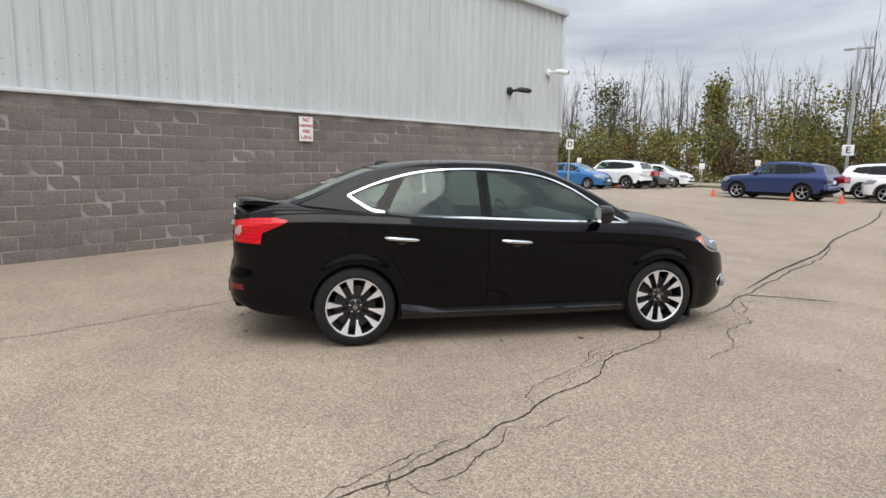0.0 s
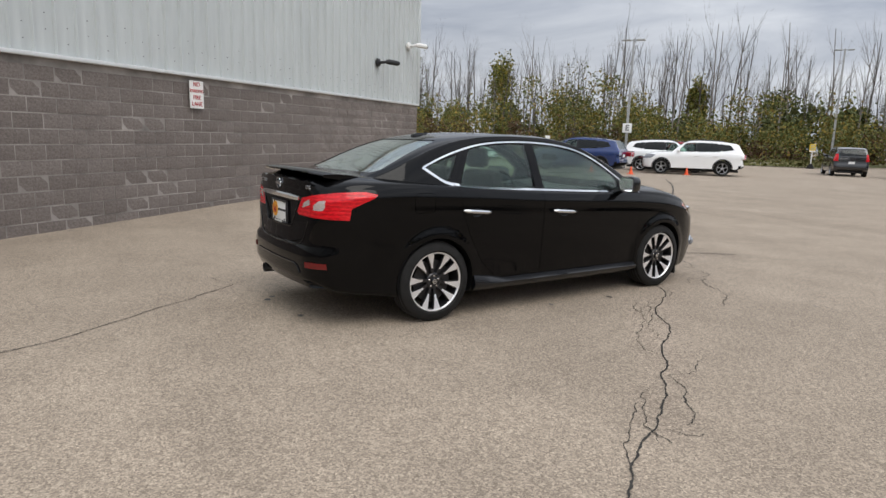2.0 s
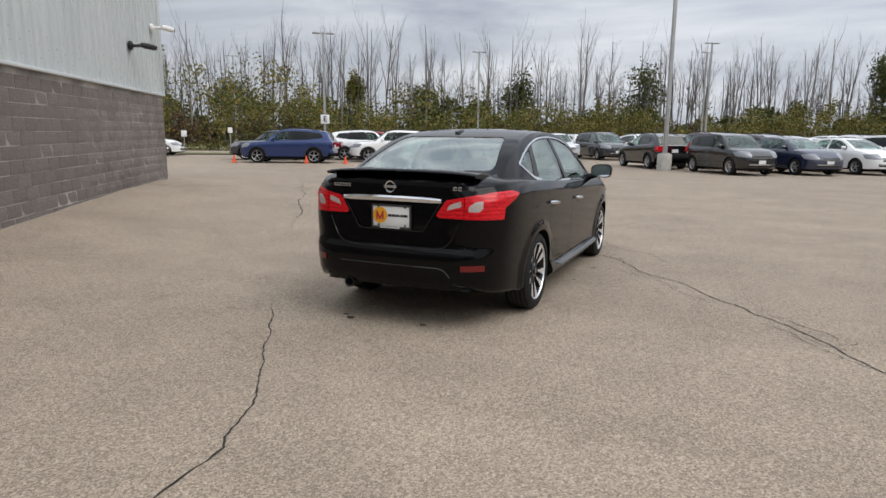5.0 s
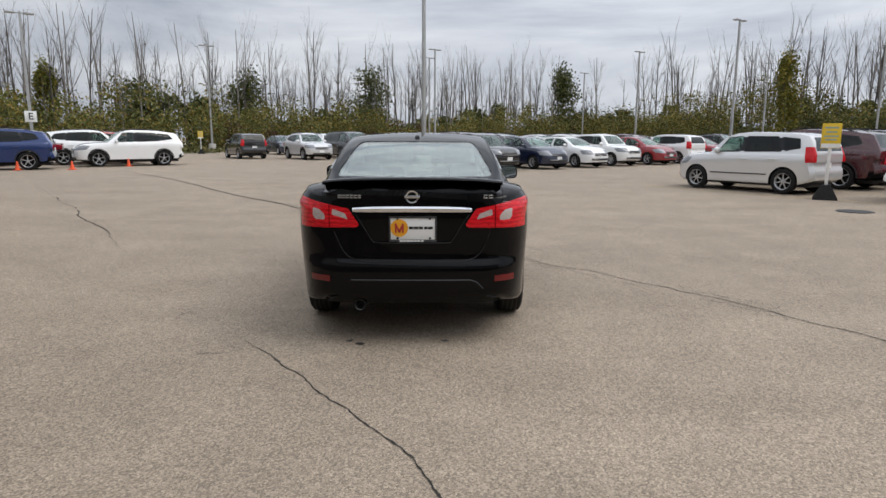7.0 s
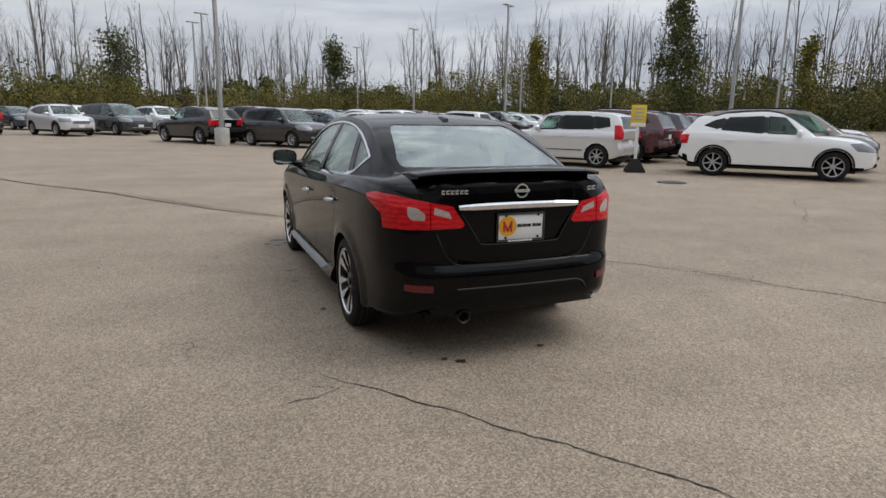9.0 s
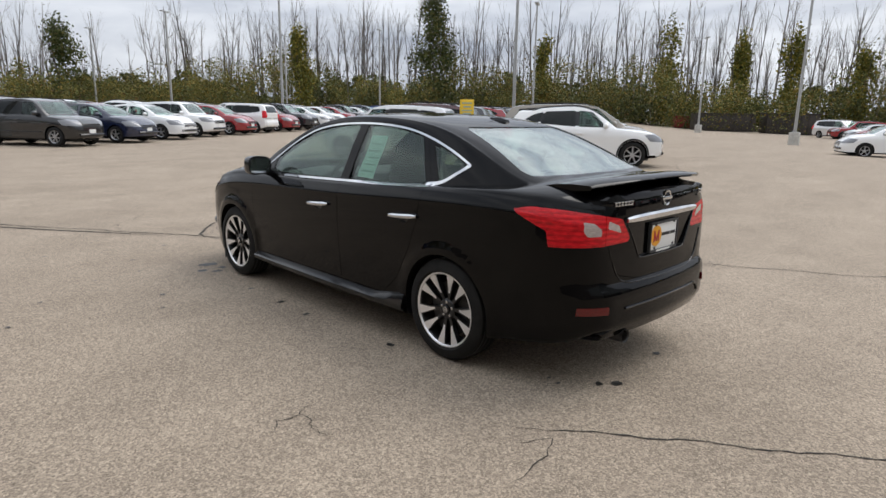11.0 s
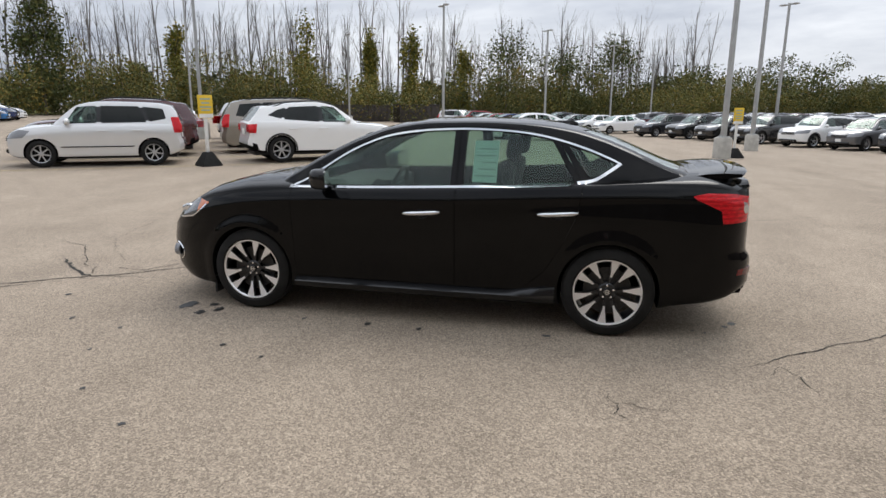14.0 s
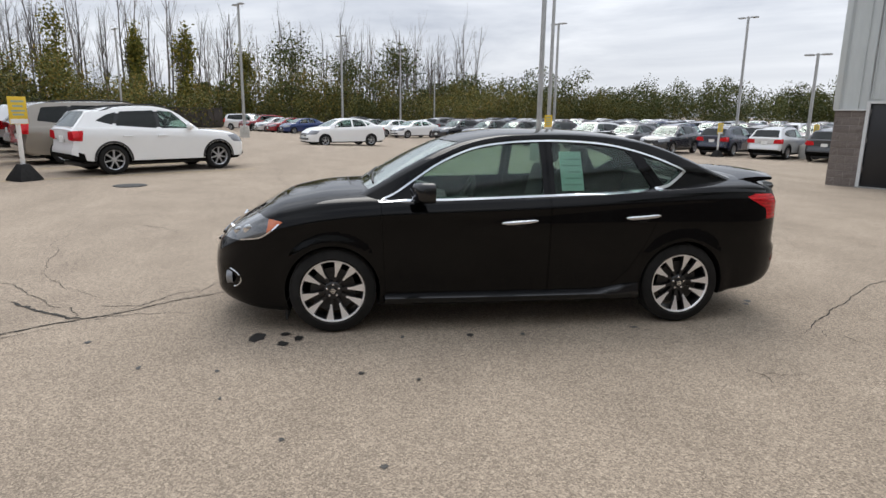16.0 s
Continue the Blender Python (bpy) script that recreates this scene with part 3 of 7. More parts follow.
def wheel_part(parent, x, y, r, rim_r, style, face_mat, hi=True):
    """A wheel with tyre and rim; the outer face looks to the side that x is on."""
    s = 1 if x > 0 else -1
    seg = 48 if hi else 20
    w = new("wheel")
    w.parent = parent
    bm = bmesh.new()
    tw = 0.105
    prof = [(-tw * 0.86, rim_r), (-tw * 0.98, rim_r + 0.015), (-tw, r - 0.07), (-tw * 0.94, r - 0.025), (-tw * 0.78, r - 0.006), (-tw * 0.3, r), (tw * 0.3, r), (tw * 0.78, r - 0.006),
            (tw * 0.94, r - 0.025), (tw, r - 0.07), (tw * 0.98, rim_r + 0.015), (tw * 0.86, rim_r)]
    lathe(bm, [(a * s, q) for a, q in prof], seg, "x", closed=True)
    tyre = part("tyre", bm, M["rubber"], w)
    if hi:
        bm = bmesh.new()
        for a in (-0.055, -0.018, 0.018, 0.055):
            lathe(bm, [(a - 0.004, r - 0.004), (a - 0.004, r + 0.0005), (a + 0.004, r + 0.0005), (a + 0.004, r - 0.004)], seg, "x", closed=True)
        part("tread_groove", bm, M["black_plastic"], tyre)
    bm = bmesh.new()
    lathe(bm, [(s * a, q) for a, q in ((-0.09, rim_r - 0.01), (0.070, rim_r - 0.016), (0.088, rim_r - 0.006), (0.094, rim_r + 0.004), (0.086, rim_r + 0.006), (-0.09, rim_r + 0.004))], seg, "x", closed=True)
    if not hi:
        n0 = len(bm.faces)
        # black disc added behind the spokes; its colour stands for the shade in the gaps
        lathe(bm, [(s * 0.0, 0.05), (s * 0.012, rim_r - 0.01), (s * 0.02, rim_r - 0.012)], seg, "x")
        bm.faces.ensure_lookup_table()
        for f in bm.faces[n0:]:
            f.material_index = 1
        for i in range(style):
            box(bm, s * 0.05 - 0.016, s * 0.075 + 0.004, -0.017, 0.017, 0.04, rim_r - 0.004, 0, Matrix.Rotation(2 * math.pi * i / style, 4, "X"))
        lathe(bm, [(s * 0.03, 0.06), (s * 0.075, 0.055), (s * 0.082, 0.03)], 12, "x")
    rim = new("rim", with_mats(finish(bm, "rim"), (face_mat, M["well"]) if not hi else (M["dark_alloy"],)))
    rim.parent = w
    if hi:
        bm = bmesh.new()
        lathe(bm, [(s * 0.01, 0.02), (s * 0.01, rim_r * 0.72), (s * 0.028, rim_r * 0.72), (s * 0.028, 0.02)], seg, "x")
        part("brake_disc", bm, M["brake_steel"], w)
    n = style
    front = 0.078
    if hi:
        # blades, narrow at the hub and wide at the rim, each with a machined face between black flanks
        bm_f, bm_b = bmesh.new(), bmesh.new()
        for i in range(n):
            t = 2 * math.pi * i / n + 0.16
            lean = 0.055 if i % 2 else -0.055
            c = Matrix.Rotation(t, 4, "X")

            def pt(rr, wd, dx):
                return c @ Vector((s * dx, wd, rr))
            for bmx, k, lift in ((bm_b, 1.45, -0.004), (bm_f, 1.0, 0.0)):
                wide = 0.030 if k < 1.2 else 0.036
                a = [pt(0.096 if k < 1.2 else 0.05, -0.006 * k, front - 0.014 + lift), pt(0.096 if k < 1.2 else 0.05, 0.006 * k, front - 0.014 + lift), pt(0.135, -0.0095 * k + lean * 0.10, front - 0.004 + lift),
                     pt(0.135, 0.0095 * k + lean * 0.10, front - 0.004 + lift), pt(rim_r - 0.006, -wide + lean * 0.20, front + 0.010 + lift), pt(rim_r - 0.006, wide + lean * 0.20, front + 0.010 + lift)]
                b = [p - Vector((s * (0.03 if bmx is bm_b else 0.006), 0, 0)) for p in a]
                va, vb = [bmx.verts.new(p) for p in a], [bmx.verts.new(p) for p in b]
                for q in ((0, 1, 3, 2), (2, 3, 5, 4)):
                    bmx.faces.new([va[j] for j in q])
                    bmx.faces.new([vb[j] for j in q[::-1]])
                for j, k2 in ((0, 2), (2, 4), (4, 5), (5, 3), (3, 1), (1, 0)):
                    bmx.faces.new((va[j], va[k2], vb[k2], vb[j]))
        for bmx in (bm_f, bm_b):
            bmesh.ops.recalc_face_normals(bmx, faces=bmx.faces[:])
        part("spoke_back", bm_b, M["dark_alloy"], rim)
        part("spoke_face", bm_f, M["alloy"], rim, "machined silver spoke faces")
        bm = bmesh.new()
        lathe(bm, [(s * a, q) for a, q in ((0.02, 0.068), (front - 0.018, 0.066), (front - 0.010, 0.056), (front - 0.010, 0.031))], 32, "x")
        part("hub", bm, M["dark_alloy"], rim)
        bm = bmesh.new()
        lathe(bm, [(s * a, q) for a, q in ((0.05, 0.030), (front - 0.003, 0.030), (front, 0.026), (front, 0.004))], 24, "x")
        part("centre_cap", bm, M["gloss_black"], rim)
        bm = bmesh.new()
        lathe(bm, [(s * a, q) for a, q in ((front - 0.001, 0.018), (front + 0.002, 0.018), (front + 0.002, 0.013), (front - 0.001, 0.013))], 24, "x", closed=True)
        box(bm, s * front - 0.002, s * front + 0.002, -0.021, 0.021, -0.004, 0.004)
        part("cap_badge", bm, M["chrome"], rim)
        for i in range(5):
            t = 2 * math.pi * i / 5 + 0.3
            bm = bmesh.new()
            lathe(bm, [(s * 0.045, 0.010), (s * (front - 0.012), 0.010), (s * (front - 0.009), 0.007)], 8, "x", (0, 0.045 * math.cos(t), 0.045 * math.sin(t)))
            part("wheel_nut", bm, M["chrome"], rim)
        bm = bmesh.new()
        lathe(bm, [(s * a, q) for a, q in ((front + 0.008, rim_r - 0.010), (front + 0.0165, rim_r - 0.004), (front + 0.017, rim_r + 0.003), (front + 0.008, rim_r + 0.005))], seg, "x", closed=True)
        part("rim_flange", bm, M["alloy"], rim)
    w.matrix_basis = Matrix.Translation((x, y, r))
    return w


def ray_to(tree, origin, way):
    hit = tree.ray_cast(Vector(origin), Vector(way))
    return hit[0] if hit[0] is not None else Vector(origin) + Vector(way)


def tree_of(me):
    bm = bmesh.new()
    bm.from_mesh(me)
    t = bvhtree.BVHTree.FromBMesh(bm)
    bm.free()
    return t


def sentra_shape():
    up = [(2.10, 1.115), (1.90, 1.235), (1.66, 1.335), (1.40, 1.382), (1.13, 1.398)]
    front = [(2.10, 0.995), (2.10, 1.112)] + up[1:4] + [(1.125, 1.396), (1.125, 1.020)]
    rear = [(1.035, 1.022), (1.035, 1.400), (0.78, 1.392), (0.55, 1.366), (0.425, 1.338), (0.255, 1.061)]
    quarter = [(0.150, 1.074), (0.308, 1.300), (0.17, 1.262), (0.05, 1.218), (-0.01, 1.190, 0.02)]
    return Shape(
        yr=-1.03, yf=3.61, wb=2.70, inset=0.045, z0=1.0, slope=0.48, g0=-0.70, g1=2.56, in0=-0.30, in1=2.34, rear_split=0.75,
        hw=curve((-1.03, 0.60), (-1.0, 0.665), (-0.95, 0.72), (-0.85, 0.775), (-0.65, 0.828), (-0.35, 0.862), (0, 0.874), (0.5, 0.878), (1.5, 0.878), (2.4, 0.876), (2.75, 0.872),
                 (3.05, 0.848), (3.25, 0.80), (3.4, 0.73), (3.5, 0.65), (3.57, 0.56), (3.61, 0.44)),
        zb=curve((-1.03, 0.36), (-0.9, 0.29), (-0.5, 0.25), (-0.3, 0.22), (0.3, 0.205), (2.4, 0.205), (2.9, 0.17), (3.3, 0.165), (3.61, 0.21)),
        belt=curve((-1.03, 1.00), (-0.7, 1.045), (-0.3, 1.06), (0.2, 1.045), (1.15, 0.995), (2.3, 0.955), (2.7, 0.925), (3.1, 0.85), (3.4, 0.76), (3.61, 0.62)),
        top=curve((-1.03, 1.10), (-0.9, 1.125), (-0.6, 1.145), (-0.35, 1.13), (0.2, 1.07), (2.1, 0.99), (2.42, 1.045), (2.7, 1.035), (3.0, 0.985), (3.25, 0.915), (3.42, 0.84), (3.55, 0.74), (3.61, 0.66)),
        tail=curve((0.25, -0.90), (0.32, -0.955), (0.40, -0.986), (0.50, -0.988), (0.58, -0.980), (0.592, -0.968), (0.600, -0.957), (0.67, -0.951), (0.9, -0.945), (1.05, -0.935), (1.13, -0.91)),
        nose=curve((0.15, 3.46), (0.2, 3.54), (0.3, 3.60), (0.45, 3.60), (0.6, 3.58), (0.72, 3.55), (0.8, 3.50), (0.9, 3.43)),
        roof=curve((-0.70, 1.08), (-0.45, 1.172), (-0.33, 1.218), (-0.11, 1.312), (0.11, 1.392), (0.33, 1.446), (0.6, 1.478), (0.97, 1.490), (1.3, 1.486), (1.6, 1.452), (1.84, 1.388), (2.06, 1.288),
                   (2.29, 1.160), (2.5, 1.03), (2.56, 0.98)),
        gw=curve((-0.70, 0.62), (-0.45, 0.70), (-0.2, 0.752), (0.2, 0.79), (0.8, 0.806), (1.6, 0.804), (2.1, 0.785), (2.4, 0.74), (2.56, 0.68)),
        crown=curve((-0.70, 0.06), (-0.3, 0.085), (0.2, 0.075), (0.9, 0.062), (1.5, 0.07), (2.0, 0.10), (2.56, 0.08)),
        side_windows=[round_poly(front, 0.02), round_poly(rear, 0.02), round_poly(quarter, 0.012)],
        screen=round_poly([(-0.66, 1.045), (0.66, 1.045), (0.535, 1.395), (-0.535, 1.395)], 0.05),
        rear_glass=round_poly([(-0.60, 1.150), (0.60, 1.150), (0.475, 1.405), (-0.475, 1.405)], 0.05))


def build_sedan():
    S = sentra_shape()
    solid, body, panes = shell_of(S, 72, 4, 0.318, 0.346, 64, True)
    tree = tree_of(solid)

    def sx(y, z, s=1):
        return ray_to(tree, (s * 1.5, y, z), (-s, 0, 0)).x

    def ry(x, z):
        return ray_to(tree, (x, -2.0, z), (0, 1, 0)).y

    car = thing("sedan", 0, 0, 0, "glossy black four-door sedan parked on worn asphalt", "car")
    # what is cut out of the body as parts of their own
    f_door = [(2.345, 0.955), (2.315, 0.30), (1.085, 0.295), (1.085, 1.432), (1.40, 1.414), (1.67, 1.366), (1.93, 1.262), (2.16, 1.122)]
    r_door = [(1.078, 0.295), (0.60, 0.30), (0.44, 0.44), (0.31, 0.66), (0.225, 0.86), (0.200, 1.052), (0.385, 1.352), (0.55, 1.396), (0.78, 1.424), (1.078, 1.433)]
    lid = round_poly([(-0.555, 0.83), (-0.47, 0.655), (-0.28, 0.612), (0.28, 0.612), (0.47, 0.655), (0.555, 0.83), (0.63, 1.03), (0.60, 1.35), (-0.60, 1.35), (-0.63, 1.03)], 0.05)
    fuel = round_poly([(-0.21, 0.86), (-0.03, 0.86), (-0.03, 1.01), (-0.21, 1.01)], 0.04)
    hood = [(-0.60, 2.44), (0.60, 2.44), (0.70, 2.62), (0.66, 3.0), (0.50, 3.36), (-0.50, 3.36), (-0.66, 3.0), (-0.70, 2.62)]
    tail_r = round_poly([(0.362, 0.850), (0.382, 0.830), (0.60, 0.826), (1.0, 0.818), (1.0, 1.045), (0.74, 1.016), (0.60, 0.990), (0.435, 0.958)], 0.012)
    tail_s = round_poly([(-0.50, 1.004), (-0.53, 0.982), (-0.695, 0.905), (-0.712, 0.80), (-1.3, 0.80), (-1.3, 1.08), (-0.70, 1.045)], 0.012)
    head_s = round_poly([(3.04, 0.832), (3.20, 0.715), (3.36, 0.685), (3.70, 0.685), (3.70, 0.80), (3.36, 0.832), (3.22, 0.862)], 0.015)

    def cut(me, tool):
        return boolean(me, set_index(tool, 0), "DIFFERENCE")

    def keep(me, tool):
        return boolean(me, set_index(tool, 0), "INTERSECT")

    def emit(name, me, mats, parent, label="", sharp=32):
        me = with_mats(resharp(me, sharp), mats)
        ob = new(name, me)
        ob.parent = parent
        if label:
            ob["label"] = label
        return ob

    two = (M["black_paint"], M["well"])
    for s in (1, -1):
        lo, hi = (0.45, 1.2) if s > 0 else (-1.2, -0.45)
        rp = [(s * x, z) for x, z in tail_r]
        zone = boolean(prism(rp, "y", -1.3, -0.35), prism(tail_s, "x", min(s * 0.3, s * 1.2), max(s * 0.3, s * 1.2)), "INTERSECT")
        light = keep(solid, zone)
        body = cut(body, zone)
        clear_o = prism(round_poly([(s * 0.600, 0.880), (s * 0.600, 0.915), (s * 0.640, 0.950), (s * 0.690, 0.958), (s * 0.690, 0.905), (s * 0.670, 0.880)], 0.01), "y", -1.3, -0.74)
        clear_i = prism(round_poly([(s * 0.44, 0.885), (s * 0.46, 0.925), (s * 0.545, 0.955), (s * 0.55, 0.915)], 0.008), "y", -1.3, -0.62)
        c1, c2 = keep(light, clear_o), keep(light, clear_i)
        light = cut(cut(light, clear_o), clear_i)
        seam = prism([(s * 0.566, 0.5), (s * 0.571, 0.5), (s * 0.571, 1.2), (s * 0.566, 1.2)], "y", -1.3, -0.6)
        light = cut(light, seam)
        lamp = emit("taillight", light, (M["red_lens"],), car, "red wraparound taillight with clear reversing panel")
        emit("reversing_lens", c1, (M["clear_lens"],), lamp, "clear reversing lens")
        emit("inner_lens", c2, (M["clear_lens"],), lamp, "clear inner lens")
        hz = prism(head_s, "x", min(s * 0.42, s * 1.2), max(s * 0.42, s * 1.2))
        hl = keep(solid, hz)
        body = cut(body, hz)
        am = prism([(2.9, 0.5), (3.20, 0.5), (3.12, 1.0), (2.9, 1.0)], "x", -1.2, 1.2)
        a1 = keep(hl, am)
        hl = cut(hl, am)
        lampf = emit("headlight", hl, (M["dark_head_lens"],), car, "clear swept-back headlight")
        emit("turn_lens", a1, (M["amber_lens"],), lampf, "amber marker lens")
        for poly, nm in ((f_door, "front_door"), (r_door, "rear_door")):
            d = keep(body, prism(inset_poly(poly, 0.003), "x", lo, hi))
            body = cut(body, prism(poly, "x", lo, hi))
            emit(nm, d, two, car)
    lid_me = keep(body, prism(inset_poly(lid, 0.003), "y", -1.3, -0.70))
    body = cut(body, prism(lid, "y", -1.3, -0.70))
    recess = round_poly([(-0.395, 0.938), (-0.265, 0.728), (0.265, 0.728), (0.405, 0.938)], 0.03)
    lid_me = cut(lid_me, prism(recess, "y", -1.3, -0.926))
    lid_ob = emit("trunk_lid", lid_me, two, car)
    fd = keep(body, prism(inset_poly(fuel, 0.003), "x", 0.5, 1.2))
    body = cut(body, prism(fuel, "x", 0.5, 1.2))
    emit("fuel_door", fd, two, car)
    hd = keep(body, prism(inset_poly(hood, 0.003), "z", 0.78, 1.3))
    body = cut(body, prism(hood, "z", 0.78, 1.3))
    emit("hood", hd, two, car)
    body_ob = emit("body", body, two, car, "glossy black painted steel body")

    names = ("front_window", "rear_window", "quarter_window")
    for k, me in enumerate(panes[:3]):
        for half in split_sides(me):
            ob = link_mesh(names[k], half, M["glass"], car)
            ob.visible_shadow = False
    for nm, me in (("windscreen", panes[3]), ("rear_screen", panes[4])):
        ob = link_mesh(nm, resharp(me), M["screen_glass"], car)
        ob.visible_shadow = False

    # bright line round the side windows
    low = [(2.36, 0.978), (1.8, 0.990), (1.15, 1.012), (0.6, 1.034), (0.20, 1.058)]
    loop = [(2.36, 0.978), (2.24, 1.030), (2.10, 1.122), (1.90, 1.246), (1.66, 1.346), (1.40, 1.393), (1.08, 1.411), (0.78, 1.404), (0.55, 1.380), (0.35, 1.336), (0.17, 1.280), (0.03, 1.224),
            (-0.035, 1.192), (-0.03, 1.178), (0.06, 1.120), (0.13, 1.078), (0.20, 1.058)]

    def sweep(line, width, s, lift=0.004):
        fine = spline(line, 6)
        bm = bmesh.new()
        rows = []
        for i, p in enumerate(fine):
            a, b = fine[max(i - 1, 0)], fine[min(i + 1, len(fine) - 1)]
            d = Vector((b[0] - a[0], b[1] - a[1])).normalized()
            n = Vector((-d.y, d.x)) * width / 2
            w = width
            e0, e1 = (p[0] + n.x, p[1] + n.y), (p[0] - n.x, p[1] - n.y)
            row = []
            for (yy, zz), l in ((e0, -0.004), (e0, lift), (e1, lift), (e1, -0.004)):
                row.append(bm.verts.new((sx(yy, zz, s) + s * l, yy, zz)))
            rows.append(row)
        for a, b in zip(rows, rows[1:]):
            for k in range(3):
                bm.faces.new((a[k], a[k + 1], b[k + 1], b[k]))
        bmesh.ops.recalc_face_normals(bm, faces=bm.faces[:])
        return bm
    for s in (1, -1):
        part("belt_moulding", sweep(low, 0.015, s), M["chrome"], car, "chrome window-line moulding")
        part("window_moulding", sweep(loop, 0.012, s), M["chrome"], car, "chrome window-line moulding")
        bm = sweep([(0.24, 1.062), (0.13, 1.082), (0.04, 1.135), (-0.03, 1.185)], 0.020, s, 0.005)
        part("corner_moulding", bm, M["chrome"], car, "chrome window-line moulding")
        part("headlight_trim", sweep([(3.07, 0.818), (3.12, 0.775), (3.20, 0.722), (3.28, 0.703), (3.36, 0.692)], 0.010, s, 0.004), M["chrome"], car, "bright strip under the headlight")
        for y, z, r in ((3.30, 0.765, 0.034), (3.385, 0.745, 0.028)):
            bm = bmesh.new()
            x = sx(y, z, s)
            lathe(bm, [(x - s * 0.02, r), (x + s * 0.004, r), (x + s * 0.008, r * 0.8), (x + s * 0.008, 0.001)], 18, "x", (0, y, z))
            part("headlight_reflector", bm, M["chrome"], car, "bright round reflector in the headlight")
        # side skirt
        bm = bmesh.new()
        rows = []
        for i in range(25):
            y = 0.36 + (2.32 - 0.36) * i / 24
            x = 0.868 + 0.010 * math.sin(math.pi * i / 24)
            up = 0.055 * max(0.0, 1 - i / 4.0)
            rows.append([bm.verts.new((s * xx, y, zz)) for xx, zz in ((x - 0.06, 0.300 + up), (x + 0.002, 0.284 + up), (x + 0.027, 0.264), (x + 0.022, 0.240), (x - 0.02, 0.205), (x - 0.10, 0.195))])
        for a, b in zip(rows, rows[1:]):
            for k in range(5):
                bm.faces.new((a[k], a[k + 1], b[k + 1], b[k]))
        for r in (rows[0], rows[-1]):
            bm.faces.new(r)
        bmesh.ops.recalc_face_normals(bm, faces=bm.faces[:])
        part("side_skirt", bm, M["gloss_black"], car, sharp=50)
        # handles
        for y0, z0_, y1, z1 in ((1.455, 0.818, 1.185, 0.836), (0.495, 0.848, 0.225, 0.868)):
            bm = bmesh.new()
            pts, rad = [], []
            for i in range(9):
                t = i / 8
                y, z = y0 + (y1 - y0) * t, z0_ + (z1 - z0_) * t
                pts.append((sx(y, z, s) + s * (0.010 + 0.022 * math.sin(math.pi * min(max(t * 1.1 - 0.05, 0), 1)) ** 0.5), y, z))
                rad.append(0.0165 if 0 < i < 8 else 0.008)
            tube(bm, pts, rad, 10, 1.0)
            part("door_handle", bm, M["chrome"], car, "chrome door handle")
            bm = bmesh.new()
            yc, zc = (y0 + y1) / 2, (z0_ + z1) / 2 - 0.010
            pts = []
            for i in range(16):
                t = 2 * math.pi * i / 16
                yy, zz = yc + 0.052 * math.cos(t), zc + 0.034 * math.sin(t)
                pts.append(bm.verts.new((sx(yy, zz, s) + s * 0.0025, yy, zz)))
            mid = bm.verts.new((sx(yc, zc, s) - s * 0.004, yc, zc))
            for i in range(16):
                bm.faces.new((pts[i], pts[(i + 1) % 16], mid))
            bmesh.ops.recalc_face_normals(bm, faces=bm.faces[:])
            part("handle_cup", bm, M["gloss_black"], car)
        # mirror
        bm = bmesh.new()
        bmesh.ops.create_uvsphere(bm, u_segments=20, v_segments=14, radius=1.0)
        for v in bm.verts:
            x, y, z = (math.copysign(abs(c) ** 0.62, c) for c in v.co)
            y2 = y if y > 0 else max(y, -0.32)
            v.co = (s * (0.965 + 0.118 * x), 2.03 + 0.095 * y2 - 0.03 * x, 1.060 + 0.072 * z * (1 + 0.10 * x))
        mirror = part("mirror", bm, M["gloss_black"], car, "black door mirror with turn signal")
        bm = bmesh.new()
        tube(bm, [(s * 0.80, 2.07, 0.985), (s * 0.86, 2.06, 1.00), (s * 0.92, 2.04, 1.02)], [0.04, 0.034, 0.03], 10)
        part("mirror_arm", bm, M["gloss_black"], mirror)
        bm = bmesh.new()
        tube(bm, [(s * 0.90, 2.098, 1.068), (s * 0.97, 2.096, 1.066), (s * 1.04, 2.070, 1.064)], [0.007, 0.008, 0.005], 8)
        part("mirror_signal", bm, M["clear_lens"], mirror, "clear turn signal strip")
        bm = bmesh.new()
        face = []
        for i in range(28):
            t = 2 * math.pi * i / 28
            x, z = (math.copysign(abs(c) ** 0.55, c) for c in (math.cos(t), math.sin(t)))
            face.append((0.100 * x, 0.060 * z * (1 + 0.10 * x)))
        rows = [[bm.verts.new((s * (0.965 + x), 1.998 - dy - 0.25 * x, 1.060 + z)) for x, z in face] for dy in (0.0, 0.003)]
        for i in range(28):
            j = (i + 1) % 28
            bm.faces.new((rows[0][i], rows[0][j], rows[1][j], rows[1][i]))
        bm.faces.new(rows[1])
        bmesh.ops.recalc_face_normals(bm, faces=bm.faces[:])
        part("mirror_glass", bm, M["chrome"], mirror, "silver mirror glass")
        for y in (0.0, S.wb):
            wheel_part(car, s * 0.762, y, 0.318, 0.231, 10, M["alloy"])
        # reflector
        bm = bmesh.new()
        rows = []
        for i in range(9):
            x = s * (0.565 + 0.145 * i / 8)
            y = ry(x, 0.48)
            rows.append([bm.verts.new((x, y + d, z)) for d, z in ((0.01, 0.505), (-0.006, 0.501), (-0.007, 0.48), (-0.006, 0.460), (0.01, 0.456))])
        for a, b in zip(rows, rows[1:]):
            for k in range(4):
                bm.faces.new((a[k], a[k + 1], b[k + 1], b[k]))
        for r in (rows[0], rows[-1]):
            bm.faces.new(r)
        bmesh.ops.recalc_face_normals(bm, faces=bm.faces[:])
        part("rear_reflector", bm, M["dark_red_lens"], car, "dark red bumper reflector")
        # mud flap ahead of the front wheel, fog lamp
        bm = bmesh.new()
